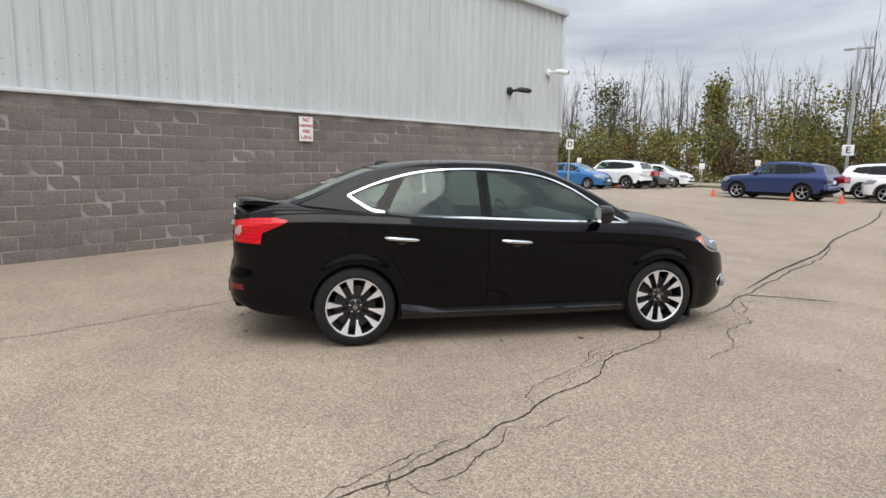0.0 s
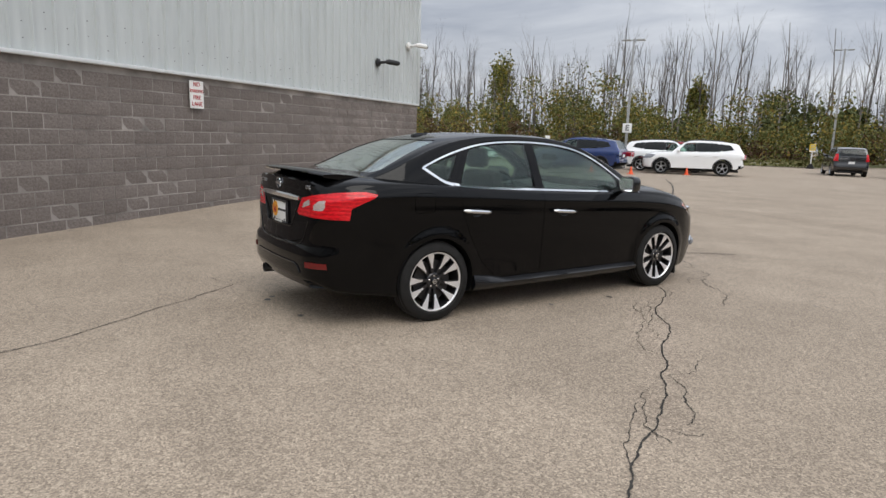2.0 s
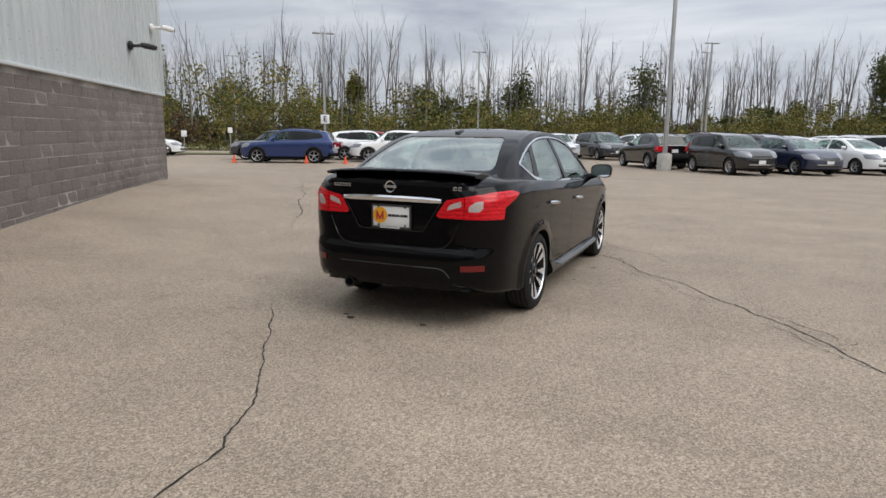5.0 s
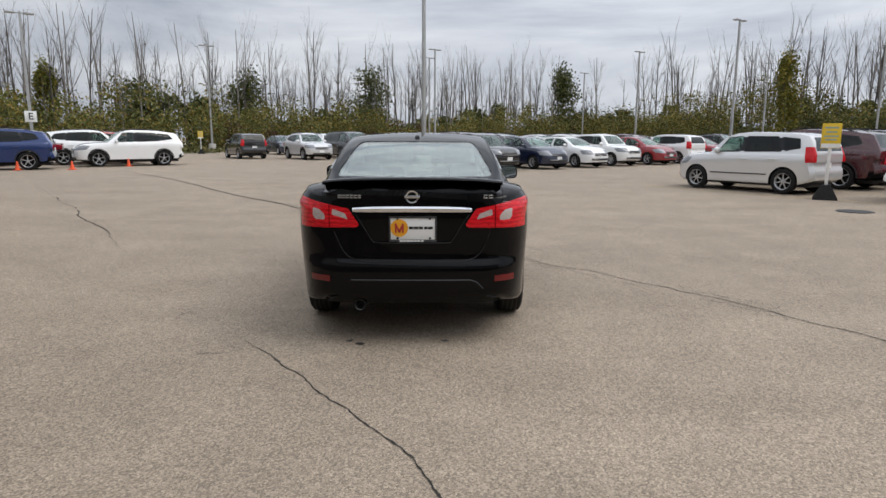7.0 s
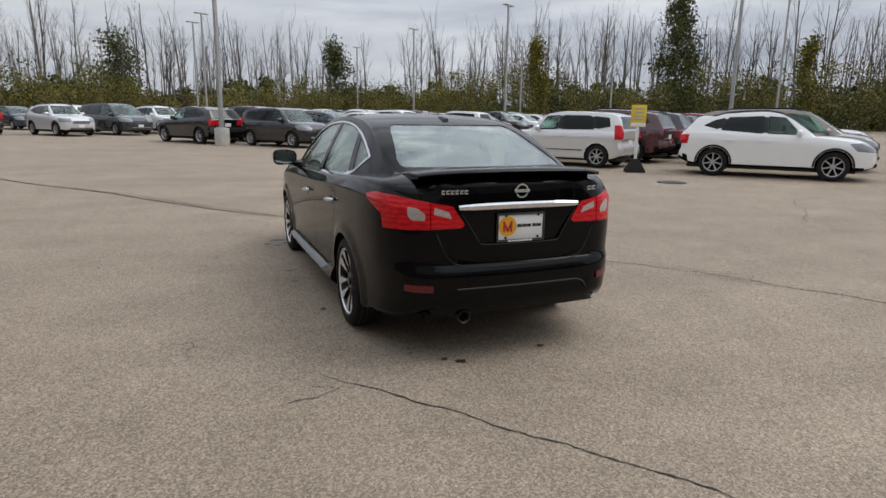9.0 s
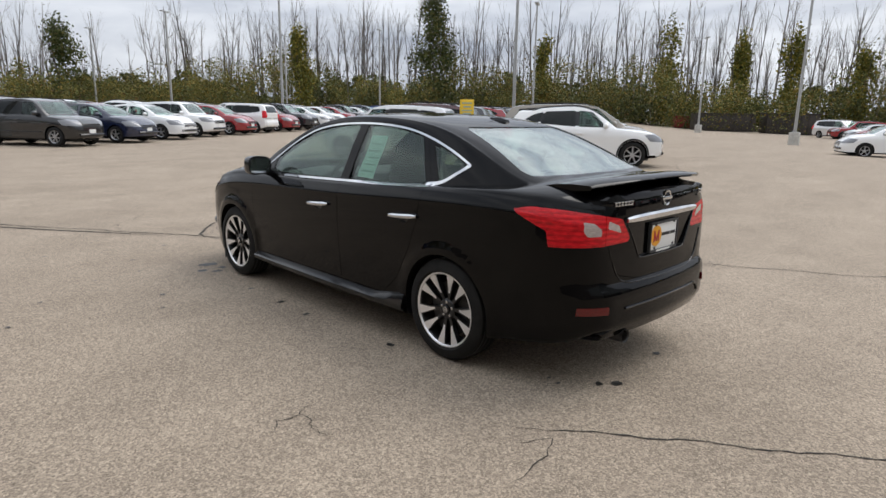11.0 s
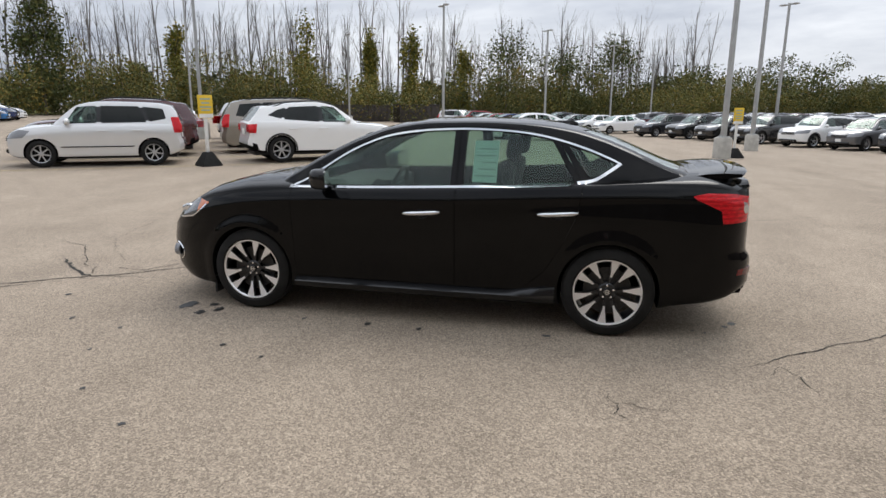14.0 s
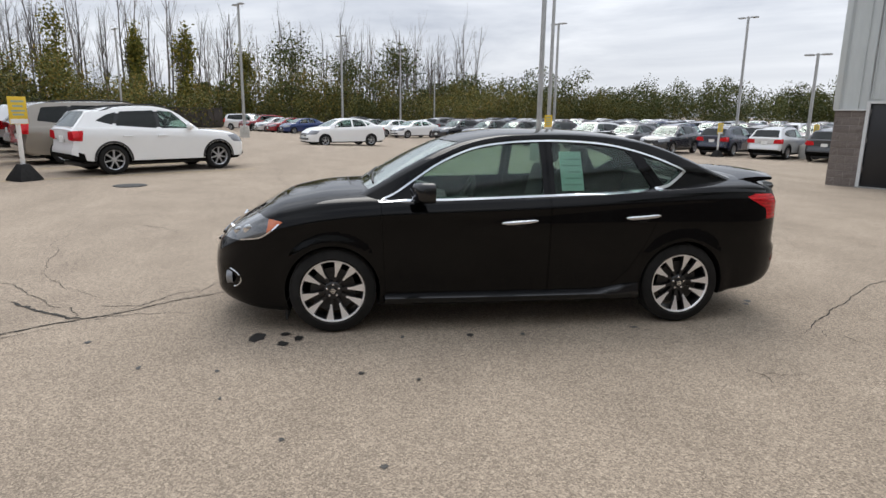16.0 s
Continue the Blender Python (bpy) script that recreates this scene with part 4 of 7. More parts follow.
        box(bm, min(s * 0.62, s * 0.82), max(s * 0.62, s * 0.82), 3.035, 3.05, 0.10, 0.24)
        part("splash_guard", bm, M["black_plastic"], car)
        bm = bmesh.new()
        fy = ray_to(tree, (s * 0.66, 5.0, 0.40), (0, -1, 0)).y
        lathe(bm, [(fy - 0.03, 0.05), (fy + 0.012, 0.05), (fy + 0.016, 0.04), (fy + 0.016, 0.002)], 20, "y", (s * 0.66, 0, 0.40))
        part("fog_lamp", bm, M["head_lens"], car)
        bm = bmesh.new()
        pts = []
        for i in range(9):
            a = -1.2 + 2.4 * i / 8
            xx, zz = s * (0.66 + 0.070 * math.cos(a)), 0.40 + 0.075 * math.sin(a)
            pts.append((xx, ray_to(tree, (xx, 5.0, zz), (0, -1, 0)).y + 0.004, zz))
        tube(bm, pts, 0.006, 8)
        part("fog_surround", bm, M["chrome"], car, "chrome fog lamp surround")
    # front lip and grille
    bm = bmesh.new()
    rows = []
    for i in range(21):
        x = -0.78 + 1.56 * i / 20
        y = 3.60 - 0.62 * (abs(x) / 0.86) ** 2.6
        rows.append([bm.verts.new(p) for p in ((x, y - 0.10, 0.215), (x, y + 0.015, 0.205), (x, y + 0.028, 0.190), (x, y + 0.010, 0.170), (x, y - 0.10, 0.168))])
    for a, b in zip(rows, rows[1:]):
        for k in range(4):
            bm.faces.new((a[k], a[k + 1], b[k + 1], b[k]))
    bmesh.ops.recalc_face_normals(bm, faces=bm.faces[:])
    part("front_lip", bm, M["gloss_black"], car)
    bm = bmesh.new()
    for k in range(5):
        z = 0.46 + 0.055 * k
        pts = []
        for i in range(11):
            x = -0.34 + 0.68 * i / 10
            pts.append((x, ray_to(tree, (x, 5.0, z), (0, -1, 0)).y + 0.006, z))
        tube(bm, pts, 0.012, 6)
    part("grille", bm, M["gloss_black"], car)
    bm = bmesh.new()
    pts = [(x, ray_to(tree, (x, 5.0, z), (0, -1, 0)).y + 0.010, z) for x, z in ((-0.36, 0.74), (-0.24, 0.55), (-0.12, 0.46), (0.12, 0.46), (0.24, 0.55), (0.36, 0.74))]
    tube(bm, pts, 0.016, 8)
    part("grille_chrome", bm, M["chrome"], car, "chrome v-shaped grille bar")

    # tail: spoiler, chrome bar, badges, plate, exhaust
    bm = bmesh.new()
    rows = []
    for i in range(33):
        t = -1 + 2 * i / 32
        x = 0.622 * t
        e = abs(t) ** 5
        fwd = 0.035 * t * t + 0.05 * e
        dz = -0.014 * t * t - 0.014 * e + 0.008
        rows.append([bm.verts.new((x, y + fwd, z + dz)) for y, z in ((-0.60, 1.132), (-0.70, 1.150), (-0.80, 1.159), (-0.915, 1.157), (-0.925, 1.148), (-0.915, 1.134), (-0.85, 1.127), (-0.72, 1.108), (-0.62, 1.102))])
    for a, b in zip(rows, rows[1:]):
        for k in range(9):
            bm.faces.new((a[k], a[(k + 1) % 9], b[(k + 1) % 9], b[k]))
    for r in (rows[0], rows[-1]):
        bm.faces.new(r)
    bmesh.ops.recalc_face_normals(bm, faces=bm.faces[:])
    part("spoiler", bm, M["black_paint"], car, "black lip spoiler on the trunk lid", 60)
    bm = bmesh.new()
    rows = []
    for i in range(25):
        x = -0.405 + 0.81 * i / 24
        taper = 1 - 0.35 * (abs(x) / 0.405) ** 6
        y = ry(x, 0.955)
        rows.append([bm.verts.new((x, y + a, 0.957 + b * taper - 0.006 * (x / 0.4) ** 2)) for a, b in ((0.02, 0.019), (-0.012, 0.019), (-0.020, 0.006), (-0.016, -0.019), (0.02, -0.021))])
    for a, b in zip(rows, rows[1:]):
        for k in range(4):
            bm.faces.new((a[k], a[k + 1], b[k + 1], b[k]))
    for r in (rows[0], rows[-1]):
        bm.faces.new(r)
    bmesh.ops.recalc_face_normals(bm, faces=bm.faces[:])
    part("trunk_bar", bm, M["chrome"], lid_ob, "chrome bar above the plate")
    bm = bmesh.new()
    yb = ry(0, 1.04)
    lathe(bm, [(yb - 0.010, 0.034), (yb - 0.012, 0.043), (yb + 0.012, 0.045), (yb + 0.012, 0.033)], 32, "y", (0, 0, 1.040), closed=True)
    box(bm, -0.052, 0.052, yb - 0.014, yb + 0.010, 1.031, 1.049, 0.003)
    part("emblem", bm, M["chrome"], lid_ob, "round chrome emblem with a bar")
    for x0, x1, h, n in ((-0.505, -0.340, 0.024, 6), (0.485, 0.555, 0.026, 2)):
        for i in range(n):
            w = (x1 - x0) / n
            xa = x0 + w * i
            bm = bmesh.new()
            y = ry(xa + w / 2, 1.040)
            box(bm, xa, xa + w * 0.78, y - 0.006, y + 0.008, 1.040 - h / 2, 1.040 - h / 2 + 0.008, 0.001)
            box(bm, xa, xa + w * 0.78, y - 0.006, y + 0.008, 1.040 + h / 2 - 0.008, 1.040 + h / 2, 0.001)
            box(bm, xa, xa + w * 0.22, y - 0.0065, y + 0.008, 1.040 - h / 2 + 0.004, 1.040 + h / 2 - 0.004)
            part("badge_bar", bm, M["chrome"], lid_ob, "chrome badge bar")
    bm = bmesh.new()
    box(bm, -0.148, 0.156, -0.942, -0.927, 0.742, 0.902, 0.004)
    plate = part("licence_plate", bm, M["paper_white"], lid_ob, "white dealer plate with an amber disc and dark bars")
    bm = bmesh.new()
    for q in ((-0.158, 0.166, 0.895, 0.908), (-0.158, 0.166, 0.733, 0.748), (-0.158, -0.149, 0.748, 0.895), (0.157, 0.166, 0.748, 0.895)):
        box(bm, q[0], q[1], -0.948, -0.928, q[2], q[3], 0.002)
    part("plate_frame", bm, M["trim_grey"], plate)
    bm = bmesh.new()
    lathe(bm, [(-0.9425, 0.060), (-0.9445, 0.060), (-0.9445, 0.001)], 28, "y", (-0.088, 0, 0.828))
    part("plate_disc", bm, M["amber"], plate, "amber disc with a dark M shape")
    bm = bmesh.new()
    for q in ((-0.118, -0.106), (-0.070, -0.058)):
        box(bm, q[0], q[1], -0.9468, -0.9448, 0.795, 0.858)
    for s in (1, -1):
        box(bm, -0.006, 0.006, -0.9466, -0.9449, -0.033, 0.033, 0, Matrix.Translation((-0.088 + s * 0.013, 0, 0.828)) @ Matrix.Rotation(s * 0.45, 4, "Y"))
    part("plate_mark", bm, M["red_ink"], plate)
    for x0, x1 in ((-0.022, 0.008), (0.012, 0.042), (0.046, 0.072), (0.082, 0.104), (0.108, 0.140)):
        bm = bmesh.new()
        box(bm, x0, x1, -0.9440, -0.9422, 0.820, 0.838)
        part("plate_bar", bm, M["black_ink"], plate)
    for i in range(7):
        bm = bmesh.new()
        box(bm, -0.085 + 0.024 * i, -0.066 + 0.024 * i, -0.9500, -0.9478, 0.7345, 0.7455)
        part("frame_bar", bm, M["paper_white"], plate)
    for x, z in ((-0.10, 0.892), (0.12, 0.892), (-0.10, 0.758), (0.12, 0.758)):
        bm = bmesh.new()
        lathe(bm, [(-0.9421, 0.008), (-0.946, 0.008), (-0.948, 0.004)], 10, "y", (x, 0, z))
        part("plate_screw", bm, M["black_plastic"], plate)
    # the rounded lower edges of the lid and of its hollow: glossy beads added to catch a highlight
    for nm, line, rad, lift in (("lid_edge", ((-0.535, 0.80), (-0.50, 0.72), (-0.46, 0.650), (-0.40, 0.612), (-0.30, 0.600), (0, 0.597)), 0.0045, 0.001),
                                ("hollow_edge", ((-0.388, 0.922), (-0.345, 0.858), (-0.30, 0.785), (-0.272, 0.742), (-0.235, 0.727), (0, 0.725)), 0.004, 0.001)):
        half = [(x, z) for x, z in spline(line, 5)]
        full = half + [(-x, z) for x, z in half[-2::-1]]
        bm = bmesh.new()
        tube(bm, [(x, ry(x, z) - lift, z) for x, z in full], rad, 8)
        part(nm, bm, M["gloss_black"], car)
    # lower valance; a glossy black bead is added to catch the bright line of its crease
    bm = bmesh.new()
    pts = [(x, ry(x, z) - 0.003, z) for x, z in ((-0.42, 0.472), (-0.2, 0.474), (0, 0.475), (0.2, 0.474), (0.40, 0.472), (0.445, 0.455), (0.485, 0.41))]
    tube(bm, pts, 0.007, 6)
    part("bumper_crease", bm, M["gloss_black"], car)
    bm = bmesh.new()
    lathe(bm, [(-0.948, 0.033), (-0.953, 0.039), (-0.80, 0.041), (-0.80, 0.03)], 24, "y", (-0.362, 0, 0.292), closed=True)
    exhaust = part("exhaust_tip", bm, M["brake_steel"], car, "round dark steel exhaust tip")
    bm = bmesh.new()
    lathe(bm, [(-0.87, 0.031), (-0.80, 0.031)], 16, "y", (-0.362, 0, 0.292))
    part("exhaust_pipe", bm, M["black_plastic"], exhaust)
    bm = bmesh.new()
    box(bm, -0.55, 0.55, -0.72, -0.35, 0.25, 0.33, 0.03)
    box(bm, -0.70, 0.70, 0.35, 2.30, 0.16, 0.26, 0.03)
    part("underbody", bm, M["black_plastic"], car)
    # roof fin, third brake light, wipers
    bm = bmesh.new()
    rows = [[bm.verts.new((s * w, y, z)) for s in (1, -1)] for y, z, w in ((0.26, 1.425, 0.020), (0.27, 1.452, 0.016), (0.32, 1.466, 0.012), (0.42, 1.466, 0.006))]
    bmesh.ops.convex_hull(bm, input=bm.verts[:] + [bm.verts.new((s * 0.022, y, 1.43)) for s in (1, -1) for y in (0.27, 0.47)])
    part("roof_fin", bm, M["gloss_black"], car)
    for x0, x1 in ((-0.50, 0.04), (0.02, 0.52)):
        bm = bmesh.new()
        p = []
        for i in range(6):
            x = x0 + (x1 - x0) * i / 5
            z = 1.075 + 0.03 * i / 5
            p.append((x, ray_to(tree, (x, 5, z + 0.012), (0, -1, 0)).y + 0.012, z + 0.006))
        tube(bm, p, 0.008, 6)
        part("wiper", bm, M["black_plastic"], car)

    # cabin
    for s in (1, -1):
        seat = new("front_seat")
        seat.parent = car
        bm = bmesh.new()
        box(bm, -0.25, 0.25, 0.95, 1.48, 0.44, 0.62, 0.06)
        part("seat_cushion", bm, M["cloth"], seat)
        bm = bmesh.new()
        box(bm, -0.24, 0.24, -0.07, 0.07, 0, 0.62, 0.06, Matrix.Translation((0, 0.92, 0.56)) @ Matrix.Rotation(radians(14), 4, "X"))
        part("seat_back", bm, M["cloth"], seat)
        bm = bmesh.new()
        box(bm, -0.13, 0.13, -0.05, 0.05, 0, 0.18, 0.045, Matrix.Translation((0, 0.735, 1.18)) @ Matrix.Rotation(radians(8), 4, "X"))
        part("headrest", bm, M["cloth"], seat)
        seat.matrix_basis = Matrix.Translation((s * 0.36, 0, 0))
    bm = bmesh.new()
    box(bm, -0.62, 0.62, -0.02, 0.48, 0.44, 0.62, 0.05)
    box(bm, -0.62, 0.62, -0.08, 0.08, 0, 0.60, 0.05, Matrix.Translation((0, -0.02, 0.56)) @ Matrix.Rotation(radians(20), 4, "X"))
    bench = part("rear_seat", bm, M["cloth"], car)
    for x in (-0.38, 0.38):
        bm = bmesh.new()
        box(bm, x - 0.12, x + 0.12, -0.25, -0.16, 1.08, 1.24, 0.04)
        part("rear_headrest", bm, M["cloth"], bench)
    bm = bmesh.new()
    rows = []
    for i in range(9):
        x = -0.70 + 1.4 * i / 8
        hood_up = 0.05 * math.exp(-((x + 0.36) / 0.17) ** 2)
        rows.append([bm.verts.new(p) for p in ((x, 2.32, 0.5), (x, 2.32, 0.97), (x, 2.0, 0.985 + hood_up), (x, 1.82, 0.95 + hood_up), (x, 1.80, 0.72), (x, 1.9, 0.5))])
    for a, b in zip(rows, rows[1:]):
        for k in range(5):
            bm.faces.new((a[k], a[k + 1], b[k + 1], b[k]))
    bmesh.ops.recalc_face_normals(bm, faces=bm.faces[:])
    part("dashboard", bm, M["trim_grey"], car)
    bm = bmesh.new()
    ring = []
    for i in range(25):
        t = 2 * math.pi * i / 24
        ring.append(Matrix.Translation((-0.36, 1.66, 0.93)) @ Matrix.Rotation(radians(24), 4, "X") @ Vector((0.185 * math.cos(t), 0, 0.185 * math.sin(t))))
    tube(bm, ring, 0.017, 8)
    for t in (0.2, math.pi - 0.2, -math.pi / 2):
        tube(bm, [Vector((-0.36, 1.68, 0.93)), Matrix.Translation((-0.36, 1.66, 0.93)) @ Matrix.Rotation(radians(24), 4, "X") @ Vector((0.18 * math.cos(t), 0, 0.18 * math.sin(t)))], 0.022, 6)
    tube(bm, [(-0.36, 1.66, 0.93), (-0.36, 1.85, 0.86)], 0.05, 10)
    part("steering_wheel", bm, M["black_plastic"], car)
    bm = bmesh.new()
    box(bm, -0.60, 0.60, -0.02 - 0.42, -0.02, 1.085, 1.10)
    for v in bm.verts:
        if v.co.y < -0.2:
            v.co.x *= 0.86
    part("parcel_shelf", bm, M["trim_grey"], car)
    bm = bmesh.new()
    box(bm, -0.10, 0.10, 1.92, 1.95, 1.245, 1.305, 0.012)
    part("rear_view_mirror", bm, M["black_plastic"], car)
    # window sheet taped inside a rear door pane
    bm = bmesh.new()
    g = []
    for i in range(5):
        for j in range(7):
            y = 0.80 + 0.175 * i / 4
            z = 1.045 + 0.285 * j / 6
            g.append(bm.verts.new((-(S.side_x(y, z) - 0.016 + 0.004 * math.sin(i * 1.7 + j)), y, z)))
    for i in range(4):
        for j in range(6):
            bm.faces.new((g[i * 7 + j], g[i * 7 + j + 1], g[(i + 1) * 7 + j + 1], g[(i + 1) * 7 + j]))
    sheet = part("window_sheet", bm, M["paper"], car, "pale green paper sheet on a window")
    bm = bmesh.new()
    for k in range(5):
        z = 1.085 + 0.046 * k
        y0, y1 = 0.815, 0.955 - 0.02 * (k % 3)
        vs = [bm.verts.new((-(S.side_x(y, zz) - 0.0105), y, zz)) for y, zz in ((y0, z), (y1, z), (y1, z + 0.008), (y0, z + 0.008))]
        bm.faces.new(vs)
    part("sheet_bars", bm, M["ink"], sheet)
    return car


build_sedan()


# ---------------------------------------------------------------- ground
def build_ground():
    """One sheet: fine near the middle, coarse towards the horizon."""
    r = [0.0]
    step = 0.6
    while r[-1] < 1400:
        r.append(r[-1] + step)
        step *= 1.09
    ax = [-v for v in r[:0:-1]] + r
    verts = [(x, y, ground_z(x, y)) for y in ax for x in ax]
    n = len(ax)
    faces = [(j * n + i, j * n + i + 1, (j + 1) * n + i + 1, (j + 1) * n + i) for j in range(n - 1) for i in range(n - 1)]
    me = bpy.data.meshes.new("ground")
    me.from_pydata(verts, [], faces)
    me.polygons.foreach_set("use_smooth", [True] * len(faces))
    tagged(link_mesh("ground", me, M["asphalt"]), "worn tan-grey asphalt parking lot with cracks", "ground", kind="structure")


build_ground()


def sheet_on_ground(name, poly, mat, lift, label, category, step=3.0):
    """A level patch that follows the grade, such as turf or a road."""
    xs, ys = [p[0] for p in poly], [p[1] for p in poly]
    x0, x1, y0, y1 = min(xs), max(xs), min(ys), max(ys)
    nx, ny = max(1, int((x1 - x0) / step)), max(1, int((y1 - y0) / step))
    bm = bmesh.new()
    g = {}
    for j in range(ny + 1):
        for i in range(nx + 1):
            a, b = x0 + (x1 - x0) * i / nx, y0 + (y1 - y0) * j / ny
            x, y = lot(a, b)
            g[i, j] = bm.verts.new((x, y, ground_z(x, y) + lift))
    for j in range(ny):
        for i in range(nx):
            bm.faces.new((g[i, j], g[i + 1, j], g[i + 1, j + 1], g[i, j + 1]))
    bmesh.ops.recalc_face_normals(bm, faces=bm.faces[:])
    for f in bm.faces:
        if f.normal.z < 0:
            f.normal_flip()
    return tagged(part(name, bm, mat, None), label, category, kind="structure")


sheet_on_ground("grass_verge", [(-75, -110), (-50, 12)], M["turf"], 0.05, "rough dry grass verge beside the lot", "grass")
sheet_on_ground("service_road", [(-60, -110), (-54, 9)], M["gravel_road"], 0.09, "pale paved service road through the verge", "road")
sheet_on_ground("grass_strip", [(-42.5, -12), (-39.5, -3)], M["turf"], 0.06, "small grass island in the lot", "grass", 1.0)
sheet_on_ground("grass_edge", [(-75, 12), (-58, 100)], M["turf"], 0.05, "rough dry grass at the edge of the woods", "grass")
sheet_on_ground("grass_side", [(-58, 82), (140, 100)], M["turf"], 0.05, "rough dry grass at the edge of the woods", "grass")


def crack(points, width, seed, depth=5, rough=0.10, name="crack"):
    """A jagged open joint: a ribbon of uneven width along a wandering line."""
    rng = random.Random(seed)
    P = [Vector(p) for p in points]
    for k in range(depth):
        out = [P[0]]
        for a, b in zip(P, P[1:]):
            d = b - a
            n = Vector((-d.y, d.x))
            out += [(a + b) / 2 + n * rng.uniform(-rough, rough), b]
        P = out
        if min((b - a).length for a, b in zip(P, P[1:])) < 0.025:
            break
    bm = bmesh.new()
    prev = None
    for i, p in enumerate(P):
        d = (P[min(i + 1, len(P) - 1)] - P[max(i - 1, 0)]).normalized()
        n = Vector((-d.y, d.x))
        e = min(1.0, 6 * i / len(P) + 0.15, 6 * (len(P) - 1 - i) / len(P) + 0.15)
        w = width * e * rng.uniform(0.35, 1.25)
        z = ground_z(p.x, p.y) + 0.003 + 0.0004 * p.length
        row = (bm.verts.new((p.x + n.x * w * 0.5, p.y + n.y * w * 0.5, z)), bm.verts.new((p.x - n.x * w * 0.5, p.y - n.y * w * 0.5, z)))
        if prev:
            bm.faces.new((prev[0], row[0], row[1], prev[1]))
        prev = row
    bmesh.ops.recalc_face_normals(bm, faces=bm.faces[:])
    for f in bm.faces:
        if f.normal.z < 0:
            f.normal_flip()
    return tagged(part(name, bm, M["crack"], None), "dark jagged crack in the asphalt", "crack", kind="structure")


MAIN = [(-13.5, 22.0), (-9.2, 16.7), (-4.92, 10.65), (-3.10, 8.42), (-1.85, 6.5), (-0.58, 4.8), (0.42, 3.38), (1.21, 2.36), (1.75, 1.66), (2.10, 1.18), (2.38, 0.85), (2.66, 0.45), (2.9, 0.06), (3.2, -0.5),
        (3.42, -0.9), (3.9, -1.6), (4.6, -2.7), (5.6, -4.2)]
crack(MAIN[:6], 0.046, 1, 6, 0.012)
crack([(x + 0.06, y + 0.10) for x, y in MAIN[2:7]], 0.022, 21, 6, 0.05)
crack(MAIN[5:], 0.0135, 22, 6, 0.080)
# fine side cracks that leave the long one and join it again
for k, (line, w) in enumerate((
        ([(1.08, 2.13), (1.55, 1.64), (1.84, 1.20), (2.12, 0.93), (2.30, 0.93)], 0.006), ([(1.20, 2.18), (1.58, 1.71), (1.78, 1.41), (2.09, 1.16)], 0.005),
        ([(0.95, 2.72), (1.32, 2.0), (1.55, 1.64)], 0.005), ([(1.58, 1.71), (1.70, 1.74), (1.78, 1.62)], 0.005), ([(2.53, 0.63), (2.59, 0.78), (2.48, 1.13)], 0.006),
        ([(2.54, 0.66), (2.72, 0.56), (2.96, 0.30), (3.03, 0.08)], 0.007), ([(2.72, 0.22), (2.82, -0.03), (2.94, -0.21), (3.09, -0.40), (3.24, -0.52)], 0.006),
        ([(2.62, 0.41), (2.77, 0.11), (2.93, -0.08), (3.10, -0.18)], 0.005), ([(2.93, -0.08), (3.03, -0.10), (3.13, -0.12)], 0.006), ([(2.99, -0.01), (3.10, 0.02), (3.16, 0.14)], 0.005),
        ([(0.15, 4.06), (0.87, 3.53), (1.49, 2.97), (1.68, 2.55)], 0.009), ([(-0.40, 4.66), (-0.05, 4.87), (0.34, 5.39), (0.9, 6.5)], 0.009), ([(0.87, 3.53), (0.80, 3.30), (0.98, 3.12)], 0.006),
        ([(0.0, 4.69), (-0.05, 4.49), (-0.04, 4.32), (0.21, 4.17), (0.45, 3.98)], 0.013), ([(-0.42, 4.60), (-0.27, 4.29), (-0.28, 3.94)], 0.010),
        ([(0.16, 5.45), (-0.10, 5.12), (-0.24, 4.89), (-0.36, 4.62)], 0.034), ([(3.9, 5.58), (3.66, 5.28), (3.13, 4.84)], 0.010), ([(-1.0, 5.5), (-0.75, 6.2), (-0.2, 6.9)], 0.008))):
    crack(line, w, 60 + k, 5, 0.15)
crack([(-13.0, 15.3), (-7.45, 7.95), (-5.95, 5.7), (-4.4, 3.6)], 0.022, 11, 6, 0.05)
crack([(-4.4, 3.6), (-4.0, 3.0), (-3.7, 2.6)], 0.006, 12, 5, 0.08)
crack([(-1.26, -0.74), (-0.90, -1.22), (-0.52, -1.76), (-0.12, -2.28), (0.08, -2.6), (0.26, -2.95), (0.5, -3.9), (1.1, -5.2)], 0.012, 13, 5, 0.08)
crack([(-1.75, 0.02), (-1.90, -0.05), (-2.02, -0.02), (-2.08, -0.12)], 0.006, 14, 5, 0.20)
crack([(-1.90, -0.05), (-1.93, -0.2), (-1.88, -0.32)], 0.005, 15, 5, 0.2)
crack([(-1.55, -1.15), (-1.15, -1.05), (-1.32, -0.95)], 0.006, 16, 5, 0.2)
crack([(6.0, 2.0), (8.5, 4.0), (12.0, 4.6), (16.0, 7.0)], 0.010, 18, 6, 0.10)
crack([(1.5, 9.0), (4.0, 9.6), (7.0, 12.6)], 0.008, 19, 6, 0.12)
crack([(0.2, 4.6), (1.6, 5.8), (4.0, 6.4)], 0.006, 20, 6, 0.12)


